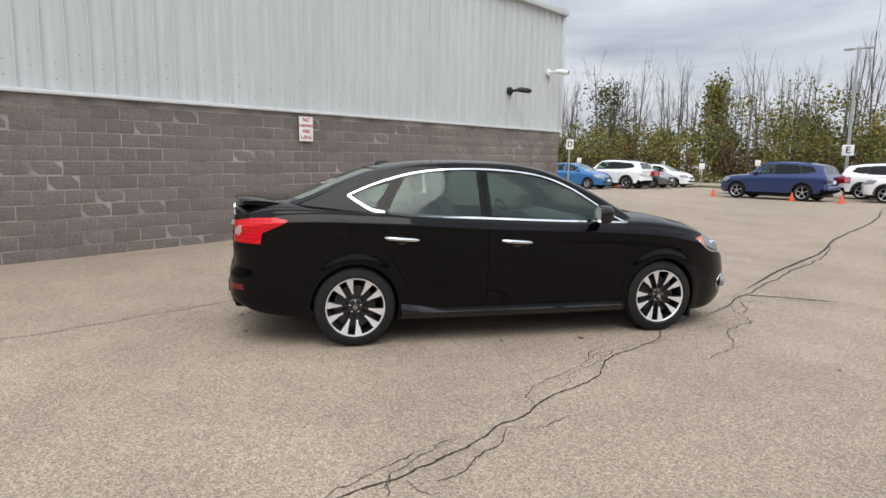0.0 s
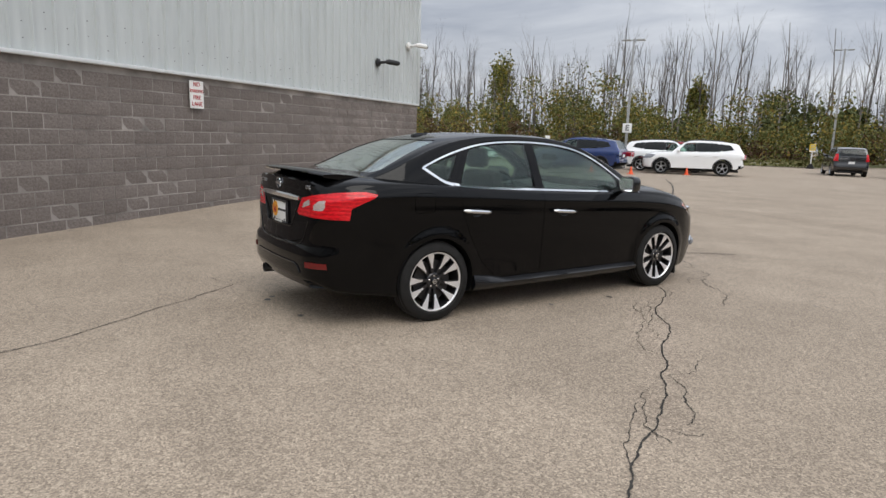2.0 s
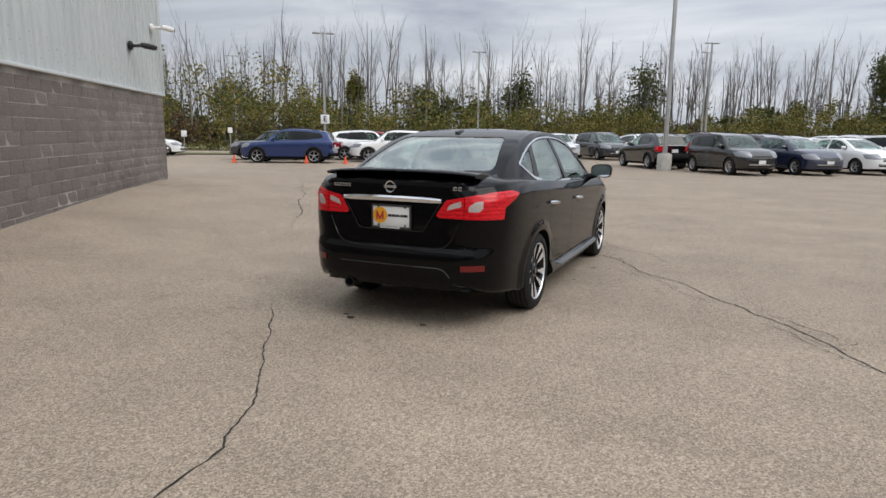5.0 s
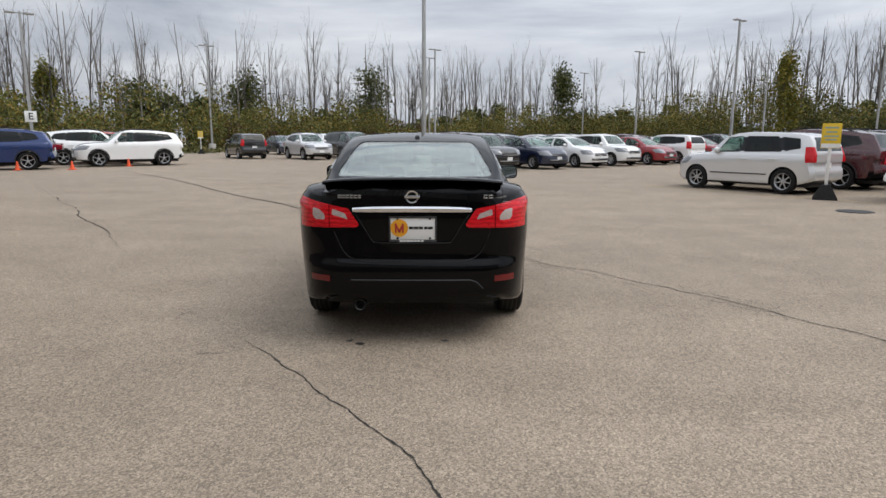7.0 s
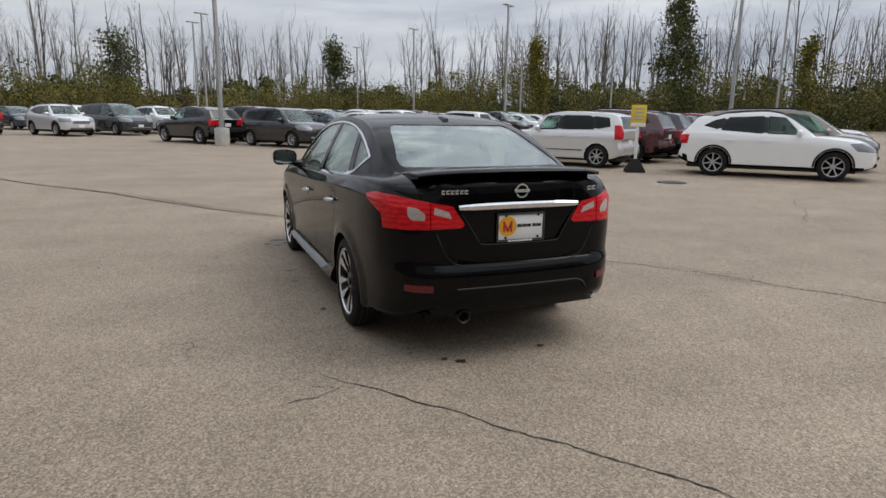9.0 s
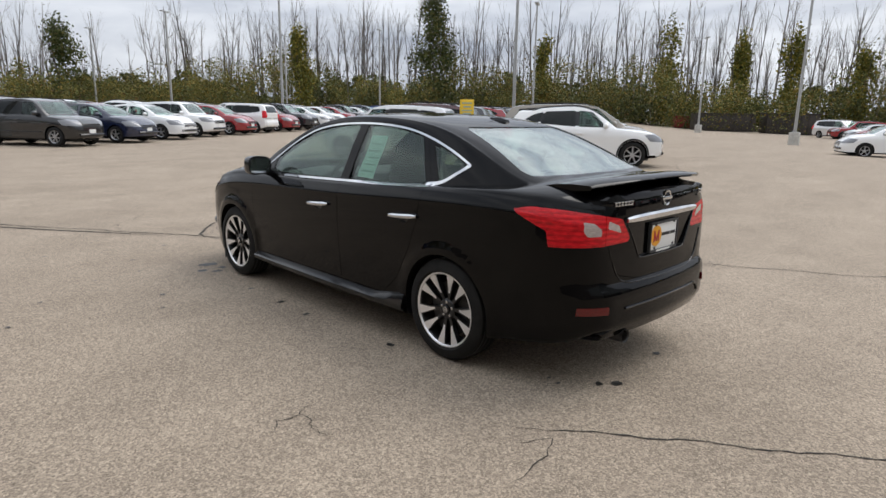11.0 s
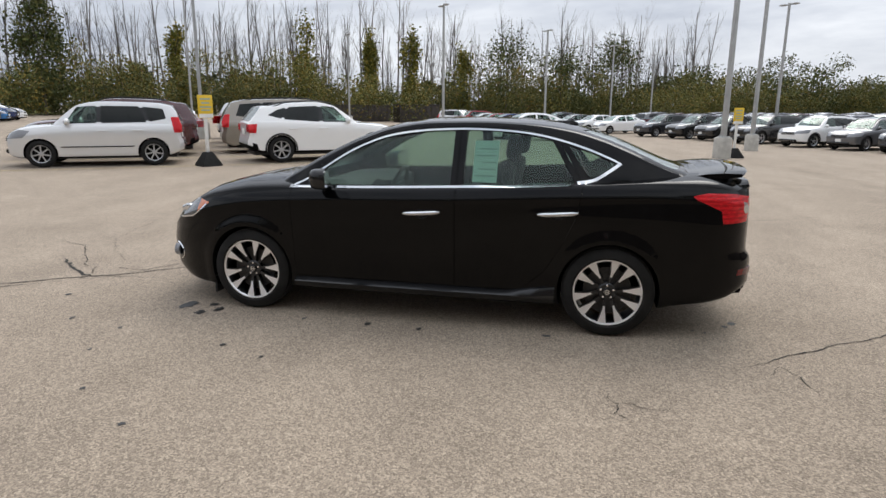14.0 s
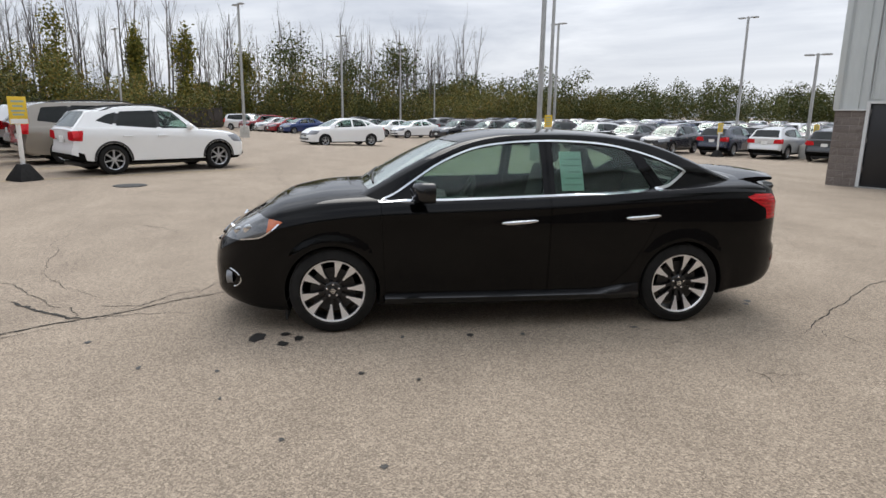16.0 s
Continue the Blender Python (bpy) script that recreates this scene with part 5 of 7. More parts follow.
def blot(x, y, r, seed, mat="oil", label="small dark oil drip on the asphalt"):
    rng = random.Random(seed)
    bm = bmesh.new()
    n = 14
    z = ground_z(x, y) + 0.004
    st = rng.uniform(0.5, 1.0)
    bm.faces.new([bm.verts.new((x + r * rng.uniform(0.6, 1.2) * math.cos(2 * math.pi * i / n), y + st * r * rng.uniform(0.6, 1.2) * math.sin(2 * math.pi * i / n), z)) for i in range(n)])
    tagged(part("oil_spot", bm, M[mat], None), label, "stain", kind="structure")


for i, (x, y, r) in enumerate(((0.224, -0.857, 0.032), (-0.373, -0.93, 0.042), (-0.45, -0.86, 0.030), (-0.62, -0.70, 0.02), (-0.60, -0.62, 0.016), (-0.95, 2.95, 0.06), (-1.05, 3.05, 0.05), (-0.9, 3.25, 0.10),
                               (-0.86, 3.05, 0.05), (-1.0, 2.2, 0.03), (-1.0, 1.7, 0.035), (-1.02, 1.3, 0.03), (-0.95, 0.4, 0.03), (-1.5, 3.4, 0.02), (-1.62, 2.5, 0.025), (-1.9, 3.3, 0.02), (-2.4, 2.9, 0.018),
                               (-1.4, 3.9, 0.03), (-0.9, 4.4, 0.03), (-2.0, 4.6, 0.02), (0.95, 1.9, 0.035), (0.9, 1.2, 0.03), (-2.7, 2.4, 0.022), (-1.75, 2.15, 0.022), (-3.2, 1.0, 0.014), (2.1, 3.4, 0.02))):
    blot(x, y, r, 40 + i)

bm = bmesh.new()
lathe(bm, [(0.0, 0.33), (0.012, 0.33), (0.014, 0.30), (0.010, 0.28), (0.010, 0.001)], 28, "z", (8.6, 7.3, ground_z(8.6, 7.3)))
tagged(part("manhole_cover", bm, M["black_plastic"], None), "round dark iron manhole cover set in asphalt", "manhole cover", kind="structure")


def stripe(a0, b0, a1, b1, w=0.11):
    (x0, y0), (x1, y1) = lot(a0, b0), lot(a1, b1)
    d = Vector((x1 - x0, y1 - y0)).normalized()
    n = Vector((-d.y, d.x)) * w / 2
    bm = bmesh.new()
    prev = None
    for i in range(9):
        x, y = x0 + (x1 - x0) * i / 8, y0 + (y1 - y0) * i / 8
        z = ground_z(x, y) + 0.004
        row = (bm.verts.new((x + n.x, y + n.y, z)), bm.verts.new((x - n.x, y - n.y, z)))
        if prev:
            bm.faces.new((prev[0], prev[1], row[1], row[0]))
        prev = row
    tagged(part("parking_line", bm, M["faded_yellow"], None), "worn faded yellow parking line", "road marking", kind="structure")


for k in range(5):
    stripe(-3.0, 13.4 + 2.75 * k, 2.6, 13.4 + 2.75 * k)
    stripe(-3.0, 13.4 + 2.75 * k, -8.0, 13.4 + 2.75 * k)

# ---------------------------------------------------------------- cars standing about
PAINTS = {
    "white": (0.85, 0.85, 0.84), "silver": (0.70, 0.70, 0.70), "grey": (0.13, 0.13, 0.135), "dark": (0.022, 0.024, 0.030), "black": (0.006, 0.006, 0.007), "navy": (0.010, 0.016, 0.045),
    "blue": (0.006, 0.028, 0.130), "sky_blue": (0.02, 0.16, 0.42), "red": (0.28, 0.012, 0.018), "maroon": (0.060, 0.008, 0.012), "orange": (0.46, 0.16, 0.05), "tan": (0.27, 0.24, 0.20)}
for k in PAINTS:
    M["paint_" + k] = paint(k + "_car_paint", PAINTS[k], 0.35 if k in ("silver", "grey", "blue", "tan", "sky_blue") else 0.0, 0.25, 0.06)


def tall_shape(wb, ro, fo, half, height, belt, hood, scr_base, scr_top, rear_lean, zb=0.24, slope=0.42, rise=0.0, drop=0.0):
    """A wagon, van or off-roader: y of the windscreen's foot and head are given from the front axle."""
    yr, yf = -ro, wb + fo
    sb, st = wb + scr_base, wb + scr_top
    g0, g1 = yr + 0.03, sb + 0.06
    r1 = yr + rear_lean
    eave = height - 0.10
    lo = belt + 0.03
    up = eave - 0.02
    f_x0 = sb - 0.30
    mid = (st + 0.2 + 0.55) / 2
    fw = round_poly([(f_x0, lo), (st + 0.02, up - 0.03), (mid + 0.05, up), (mid + 0.05, lo + 0.01)], 0.03, 3)
    rw = round_poly([(mid - 0.05, lo + 0.01), (mid - 0.05, up), (0.28, up - 0.01 - drop * 0.5), (0.12, lo + 0.03 + rise * 0.7)], 0.03, 3)
    qw = round_poly([(0.05, lo + 0.04 + rise * 0.8), (0.20, up - 0.02 - drop * 0.6), (r1 + 0.16, up - 0.07 - drop), (yr + rear_lean * 0.5 + 0.24, lo + 0.12 + rise)], 0.03, 3)
    return Shape(
        yr=yr, yf=yf, wb=wb, inset=0.04, z0=belt, slope=slope, g0=g0, g1=g1, in0=yr + 0.35, in1=sb - 0.22, rear_split=0.2,
        hw=curve((yr, half * 0.80), (yr + 0.06, half * 0.90), (yr + 0.2, half * 0.96), (yr + 0.6, half), (wb * 0.6, half), (wb, half * 0.995), (yf - 0.4, half * 0.95), (yf - 0.18, half * 0.86), (yf - 0.05, half * 0.70), (yf, half * 0.52)),
        zb=curve((yr, zb + 0.14), (yr + 0.3, zb + 0.02), (0.4, zb), (wb - 0.4, zb), (yf - 0.3, zb), (yf, zb + 0.05)),
        belt=curve((yr, belt - 0.01 + rise), (0, belt + rise * 0.8), (wb * 0.45, belt + rise * 0.2), (wb * 0.8, belt - 0.03), (wb + 0.1, hood - 0.12), (yf - 0.2, hood - 0.22), (yf, hood - 0.36)),
        top=curve((yr, belt + 0.03 + rise), (wb * 0.5, belt + 0.02 + rise * 0.3), (sb, hood), (wb + 0.15, hood - 0.025), (yf - 0.28, hood - 0.10), (yf - 0.08, hood - 0.20), (yf, hood - 0.30)),
        tail=curve((zb, yr + 0.14), (zb + 0.16, yr + 0.02), (0.5, yr), (0.65, yr + 0.02), (0.72, yr + 0.06), (belt, yr + 0.07)),
        nose=curve((zb, yf - 0.10), (zb + 0.12, yf - 0.01), (0.5, yf), (hood - 0.35, yf - 0.01), (hood - 0.15, yf - 0.06), (hood, yf - 0.12)),
        roof=curve((g0, belt + 0.02), (yr + rear_lean * 0.35, belt + (height - belt) * 0.42), (yr + rear_lean * 0.7, belt + (height - belt) * 0.80), (r1 + 0.06, height - 0.075 - drop), (r1 + 0.4, height - 0.03 - drop * 0.6), (mid, height),
                   (st - 0.25, height - 0.02), (st, height - 0.075), (st + (sb - st) * 0.5, (height + hood) / 2 - 0.01), (sb, hood), (g1, hood - 0.05)),
        gw=curve((g0, half - 0.13), (r1, half - 0.085), (mid, half - 0.075), (st, half - 0.08), (sb - 0.1, half - 0.13), (g1, half - 0.18)),
        crown=curve((g0, 0.07), (mid, 0.06), (g1, 0.08)),
        side_windows=[fw, rw, qw],
        screen=round_poly([(-half + 0.22, hood + 0.03), (half - 0.22, hood + 0.03), (half - 0.36, height - 0.11), (-half + 0.36, height - 0.11)], 0.05, 3),
        rear_glass=round_poly([(-half + 0.24, belt + 0.08), (half - 0.24, belt + 0.08), (half - 0.36, height - 0.16), (-half + 0.36, height - 0.16)], 0.05, 3))


def car_template(kind):
    """One standing car of a kind with its parts, nose along y."""
    r = 0.335
    if kind == "sedan":
        S = sentra_shape()
        r = 0.318
    elif kind == "suv":
        S = tall_shape(2.70, 0.88, 0.90, 0.925, 1.66, 1.06, 1.08, -0.42, -1.15, 0.66, 0.27, 0.42, 0.07, 0.05)
        r = 0.355
    elif kind == "big_suv":
        S = tall_shape(2.85, 0.96, 0.93, 0.95, 1.72, 1.10, 1.13, -0.42, -1.12, 0.50, 0.28, 0.36, 0.03, 0.03)
        r = 0.37
    elif kind == "box":
        S = tall_shape(2.56, 0.74, 0.80, 0.895, 1.63, 1.04, 1.07, -0.28, -0.88, 0.30, 0.24, 0.30)
    else:
        S = tall_shape(3.02, 1.06, 0.93, 0.985, 1.75, 1.05, 1.10, 0.02, -0.90, 0.45, 0.22, 0.34)
        r = 0.345
    solid, body, panes = shell_of(S, 26, 2, r, r + 0.045, 24)
    car = new({"sedan": "sedan", "suv": "suv", "big_suv": "suv", "box": "hatchback", "van": "minivan"}[kind])
    tall = kind != "sedan"
    z_l = S.belt(S.yr)
    tl = [(0.46, z_l - 0.30), (1.2, z_l - 0.32), (1.2, z_l - 0.04), (0.50, z_l - 0.10)] if tall else [(0.37, 0.83), (1.1, 0.825), (1.1, 1.03), (0.58, 0.985)]
    if kind in ("box", "van"):
        tl = [(0.66, z_l - 0.20), (1.2, z_l - 0.20), (1.2, z_l + 0.20), (0.66, z_l + 0.20)]
    hz = S.belt(S.yf - 0.3)
    hl = [(S.yf - 0.62, hz + 0.02), (S.yf - 0.45, hz - 0.15), (S.yf + 0.1, hz - 0.19), (S.yf + 0.1, hz - 0.02), (S.yf - 0.35, hz + 0.05)]
    lights = []
    for s in (1, -1):
        zone = boolean(prism([(s * x, z) for x, z in tl], "y", S.yr - 0.2, S.yr + 0.34), prism([(S.yr - 0.2, 0.4), (S.yr + 0.16, 0.4), (S.yr + 0.32, 1.5), (S.yr - 0.2, 1.5)], "x", min(s * 0.2, s * 1.2), max(s * 0.2, s * 1.2)), "INTERSECT")
        hzone = prism(hl, "x", min(s * 0.44, s * 1.2), max(s * 0.44, s * 1.2))
        for nm, z, mat in (("taillight", zone, "red_lens"), ("headlight", hzone, "head_lens")):
            lights.append((nm, boolean(solid, set_index(z, 0), "INTERSECT"), mat))
            body = boolean(body, set_index(z, 0), "DIFFERENCE")
    body = resharp(body, 30)
    for p in body.polygons:
        if p.center.z < (0.34 if kind in ("suv", "big_suv") else 0.27) or (kind in ("suv", "big_suv") and p.center.y < S.yr + 0.25 and p.center.z < 0.52):
            p.material_index = 1
    body = with_mats(body, (M["paint_white"], M["well"]))
    ob = new("body", body)
    ob.parent = car
    for nm, me, mat in lights:
        link_mesh(nm, resharp(me), M[mat], car)
    names = ("front_window", "rear_window", "quarter_window")
    for k, me in enumerate(panes[:3]):
        gm = M["dark_glass"] if tall and k else M["glass"]
        for half in split_sides(me):
            link_mesh(names[k], half, gm, car).visible_shadow = False
    for nm, me, gm in (("windscreen", panes[3], "glass"), ("rear_screen", panes[4], "dark_glass" if tall else "glass")):
        link_mesh(nm, resharp(me), M[gm], car).visible_shadow = False
    bm = bmesh.new()
    for y in (S.wb * 0.22, S.wb * 0.58):
        for x in (-0.36, 0.36):
            box(bm, x - 0.24, x + 0.24, y - 0.08, y + 0.08, 0.45, 1.15 if tall else 1.02, 0.05)
            box(bm, x - 0.12, x + 0.12, y - 0.06, y + 0.04, 1.16 if tall else 1.03, 1.32 if tall else 1.2, 0.03)
    box(bm, -0.7, 0.7, S.in1 - 0.42, S.in1 - 0.02, 0.5, S.z0 - 0.03, 0.05)
    part("seats", bm, M["cloth"], car)
    tree = tree_of(solid)
    for s in (1, -1):
        bm = bmesh.new()
        bmesh.ops.create_uvsphere(bm, u_segments=10, v_segments=7, radius=1.0)
        yy = S.g1 - 0.52 if not tall else S.g1 - 0.42
        xx = ray_to(tree, (s * 1.5, yy, S.z0 + 0.02), (-s, 0, 0)).x
        for v in bm.verts:
            v.co = (xx + s * (0.09 + 0.12 * v.co.x), yy + 0.08 * v.co.y, S.z0 + 0.08 + (0.09 if tall else 0.065) * v.co.z)
        part("mirror", bm, M["paint_white"], car)
        for y in (0.0, S.wb):
            wheel_part(car, s * (S.hw(1.0) - 0.118), y, r, r - 0.118, 7 if kind in ("box", "suv") else 5, M["silver_wheel"], False)
        for y in (S.wb * 0.40, S.wb * 0.05 + 0.10):
            bm = bmesh.new()
            z = S.z0 - 0.14
            tube(bm, [(ray_to(tree, (s * 1.5, yy2, z), (-s, 0, 0)).x + s * 0.02, yy2, z) for yy2 in (y, y + 0.1, y + 0.22)], 0.016, 6)
            part("door_handle", bm, M["paint_white"], car)
    def on_side(s, y, z, lift):
        return (ray_to(tree, (s * 1.5, y, z), (-s, 0, 0)).x + s * lift, y, z)

    def strip(rows, s):
        """A thin applied trim that follows the flank; rows of (y, z) pairs."""
        bm = bmesh.new()
        grid = [[bm.verts.new(on_side(s, y, z, l)) for y, z, l in row] for row in rows]
        for a, b in zip(grid, grid[1:]):
            for k in range(len(a) - 1):
                bm.faces.new((a[k], a[k + 1], b[k + 1], b[k]))
        bmesh.ops.recalc_face_normals(bm, faces=bm.faces[:])
        return bm
    if tall:
        edges = []
        for p, q in ((S.side_windows[0], S.side_windows[1]), (S.side_windows[1], S.side_windows[2])):
            zlo = max(min(v[1] for v in p), min(v[1] for v in q)) + 0.025
            zhi = min(max(v[1] for v in p), max(v[1] for v in q)) - 0.025

            def edge_y(poly, z, want):
                cut_ = [a[0] + (b[0] - a[0]) * (z - a[1]) / (b[1] - a[1]) for a, b in zip(poly, poly[1:] + poly[:1]) if (a[1] - z) * (b[1] - z) < 0]
                return want(cut_)
            edges.append([(edge_y(p, zlo + (zhi - zlo) * k / 5, min), edge_y(q, zlo + (zhi - zlo) * k / 5, max), zlo + (zhi - zlo) * k / 5) for k in range(6)])
        for s in (1, -1):
            for rows in edges:
                part("pillar_trim", strip([[(y1 - 0.004, z, -0.004), (y1 - 0.002, z, 0.004), (y0 + 0.002, z, 0.004), (y0 + 0.004, z, -0.004)] for y0, y1, z in rows], s), M["gloss_black"], car, "black pillar trim between the windows")
    if kind in ("suv", "big_suv"):
        for s in (1, -1):
            for yw in (0.0, S.wb):
                rows = []
                for i in range(23):
                    a = math.radians(-12 + 204 * i / 22)
                    rows.append([(yw + q * math.cos(a), r + q * math.sin(a), l) for q, l in ((r + 0.049, -0.02), (r + 0.050, 0.010), (r + 0.095, 0.008), (r + 0.098, -0.004))])
                part("arch_trim", strip(rows, s), M["black_plastic"], car, "black plastic wheel-arch trim")
    bm = bmesh.new()
    zz = S.belt(S.yf - 0.3) - 0.12
    for k in range(3):
        pts = [(x, ray_to(tree, (x, S.yf + 2, zz - 0.05 * k), (0, -1, 0)).y + 0.004, zz - 0.05 * k) for x in (-0.42, -0.2, 0, 0.2, 0.42)]
        tube(bm, pts, 0.022, 6)
    pts = [(x, ray_to(tree, (x, S.yf + 2, 0.40), (0, -1, 0)).y + 0.004, 0.40) for x in (-0.55, -0.3, 0, 0.3, 0.55)]
    tube(bm, pts, 0.055, 6)
    part("grille", bm, M["gloss_black"], car, "black grille and lower intake")
    bm = bmesh.new()
    zp = z_l - 0.28 if tall else 0.80
    yp = ray_to(tree, (0, S.yr - 2, zp), (0, 1, 0)).y
    box(bm, -0.15, 0.15, yp - 0.012, yp + 0.01, zp - 0.075, zp + 0.075)
    part("licence_plate", bm, M["paper_white"], car, "white plate")
    bm = bmesh.new()
    yp = ray_to(tree, (0, S.yf + 2, 0.52), (0, -1, 0)).y
    box(bm, -0.15, 0.15, yp - 0.01, yp + 0.012, 0.45, 0.59)
    part("front_plate", bm, M["paper_white"], car, "white plate")
    if kind in ("big_suv", "van", "suv"):
        for s in (1, -1):
            bm = bmesh.new()
            pts = []
            for i in range(7):
                y = S.yr + 0.75 + (S.wb - 0.75 - S.yr - 0.9) * i / 6
                z = S.roof(y) - S.crown(y) * 0.55
                pts.append((s * (S.side_x(y, z) - 0.10), y, z + (0.055 if 0 < i < 6 else 0.0)))
            tube(bm, pts, 0.018, 6)
            part("roof_rail", bm, M["black_plastic"], car)
    if kind == "box":
        for s in (1, -1):
            bm = bmesh.new()
            tube(bm, [(ray_to(tree, (s * 1.5, y, 0.50), (-s, 0, 0)).x + s * 0.006, y, 0.50) for y in np.linspace(0.45, 2.1, 8)], 0.022, 6, 0.7)
            part("side_moulding", bm, M["black_plastic"], car)
    bm = bmesh.new()
    box(bm, -0.6, 0.6, S.yr + 0.2, S.yf - 0.4, 0.19, 0.30, 0.03)
    part("underbody", bm, M["black_plastic"], car)
    car["free"] = 1
    return car


TEMPLATES = {}
WORD = {"sedan": "four-door sedan", "suv": "compact sport utility vehicle", "big_suv": "large sport utility vehicle", "box": "boxy hatchback", "van": "minivan"}
TONE = {"sky_blue": "bright blue", "tan": "grey-tan", "navy": "dark navy", "dark": "charcoal"}


def park(kind, color, x, y, yaw, far=False, note="parked in the lot", group="cars parked in the lot"):
    t = TEMPLATES[kind]
    m = pose(x, y, ground_z(x, y), 0, 0, yaw)
    if t["free"]:
        car = t
        car.matrix_basis = m
        t["free"] = 0
    else:
        car = copy_thing(t, m)
    for o in car.children:
        if o.name.split(".")[0] in ("body", "mirror", "door_handle"):
            o.material_slots[0].link = "OBJECT"
            o.material_slots[0].material = M["paint_" + color]
    tagged(car, f"{TONE.get(color, color)} {WORD[kind]} {note}", "car", group)
    return car


def bay(kind, color, a, b, yaw, far=False, note="parked in a row", j=0.0):
    x, y = lot(a, b)
    return park(kind, color, x, y, yaw + j, far, note)


for kind_ in ("sedan", "suv", "big_suv", "box", "van"):
    TEMPLATES[kind_] = car_template(kind_)

# the pair by the yellow sign and their neighbours
bay("box", "silver", -4.05, 14.75, YAW_MA, note="parked beside a yellow sign", j=-1.5)
park("suv", "white", 11.55, 8.95, -140.5, note="parked beside a yellow sign")
for b, k, c in ((17.6, "big_suv", "maroon"), (20.3, "big_suv", "dark"), (23.0, "suv", "dark"), (28.6, "suv", "red"), (31.3, "sedan", "white"), (34.0, "suv", "grey"), (36.8, "sedan", "silver"), (39.5, "suv", "black")):
    bay(k, c, -3.9, b, YAW_MA, b > 26)
for b, k, c in ((18.1, "van", "tan"), (20.9, "suv", "dark"), (23.6, "big_suv", "silver"), (26.6, "suv", "orange")):
    bay(k, c, -1.2, b, YAW_A)
# the long row that faces the aisle, and the row behind it
rng = random.Random(5)
row = (("box", "black"), ("sedan", "navy"), ("sedan", "white"), ("box", "white"), ("sedan", "red"), ("box", "white"), ("sedan", "red"), ("suv", "dark"), ("sedan", "white"), ("sedan", "white"), ("sedan", "red"),
       ("suv", "black"), ("sedan", "silver"), ("suv", "navy"), ("sedan", "sky_blue"), ("suv", "blue"), ("sedan", "white"))
for i, (k, c) in enumerate(row):
    flip = i == 5
    bay(k, c, -17.2 if flip else -19.85, 15.2 + 2.75 * i, YAW_MA if flip else YAW_A, i > 5, j=rng.uniform(-1.5, 1.5))
row = (("suv", "black"), ("big_suv", "maroon"), ("suv", "grey"), ("sedan", "white"), ("suv", "white"), ("sedan", "dark"), ("suv", "maroon"), ("sedan", "silver"), ("suv", "white"), ("sedan", "red"), ("suv", "black"), ("suv", "silver"))
for i, (k, c) in enumerate(row):
    bay(k, c, -22.1, 14.3 + 2.75 * i, YAW_MA, i > 1, j=rng.uniform(-1.5, 1.5))
row = (("suv", "silver"), ("van", "dark"), ("suv", "white"), ("suv", "black"), ("sedan", "white"), ("suv", "grey"), ("sedan", "silver"), ("suv", "white"), ("sedan", "red"), ("suv", "dark"))
for i, (k, c) in enumerate(row):
    bay(k, c, -35.4, 13.3 + 2.9 * i, YAW_A, i > 1, j=rng.uniform(-1.5, 1.5))
bay("box", "black", -36.2, 10.3, YAW_MA, True)
bay("sedan", "navy", -46.0, 15.5, YAW_A, True)
for i in range(9):
    bay(("suv", "sedan")[i % 2], ("white", "dark", "silver", "maroon", "black", "grey")[(i * 5) % 6], -38.0, 16.5 + 2.9 * i, YAW_MA, True)
# beyond the building: a blue and a white off-roader and their neighbours
park("big_suv", "blue", -17.25, 22.1, 115.5, note="parked by orange cones")
park("big_suv", "white", -13.75, 26.7, 126.5, note="parked by orange cones")
park("big_suv", "white", -18.5, 26.5, YAW_B, True, "parked behind another")
park("suv", "dark", -20.5, 24.6, YAW_MB, True, "parked behind another")
for a, b, k, c, w in ((-30.0, -16.2, "sedan", "sky_blue", YAW_B), (-32.7, -12.4, "big_suv", "white", YAW_MB), (-35.3, -14.6, "sedan", "grey", YAW_B), (-38.0, -14.3, "sedan", "white", YAW_B), (-34.6, 2.6, "suv", "red", YAW_MB)):
    bay(k, c, a, b, w, True)
# the open half of the lot
park("sedan", "white", 30.5, 2.2, 26.0, note="standing alone in the lot")
row = (("suv", "dark"), ("suv", "grey"), ("big_suv", "white"), ("big_suv", "black"), ("suv", "black"), ("suv", "black"), ("suv", "dark"), ("sedan", "white"), ("sedan", "white"), ("sedan", "dark"), ("suv", "dark"))
for (k, c), b in zip(row, (16.1, 18.8, 21.5, 25.0, 28.2, 31.0, 34.4, 40.0, 43.2, 46.5, 49.5)):
    bay(k, c, 31.2, b, YAW_MA, b > 18, j=rng.uniform(-2, 2))
for (k, c), b in zip((("suv", "silver"), ("suv", "navy"), ("suv", "dark"), ("sedan", "sky_blue")), (10.5, 13.3, 7.7, 5.0)):
    bay(k, c, 30.2, b, YAW_A, False, j=rng.uniform(-2, 2))
tones = ("white", "dark", "grey", "silver", "black", "navy", "white", "blue", "silver", "dark", "maroon", "tan")
for a, yaw, b0, b1 in ((35.8, YAW_A, 8, 50), (50.5, YAW_MA, 12, 54), (52.8, YAW_A, 12, 54), (67.5, YAW_MA, 17, 56), (69.8, YAW_A, 17, 56), (84.5, YAW_MA, 22, 58)):
    b = b0
    while b < b1:
        if rng.random() > 0.08:
            bay(rng.choice(("suv", "suv", "sedan", "big_suv", "sedan")), rng.choice(tones), a, b, yaw, True, j=rng.uniform(-2, 2))
        b += 2.75
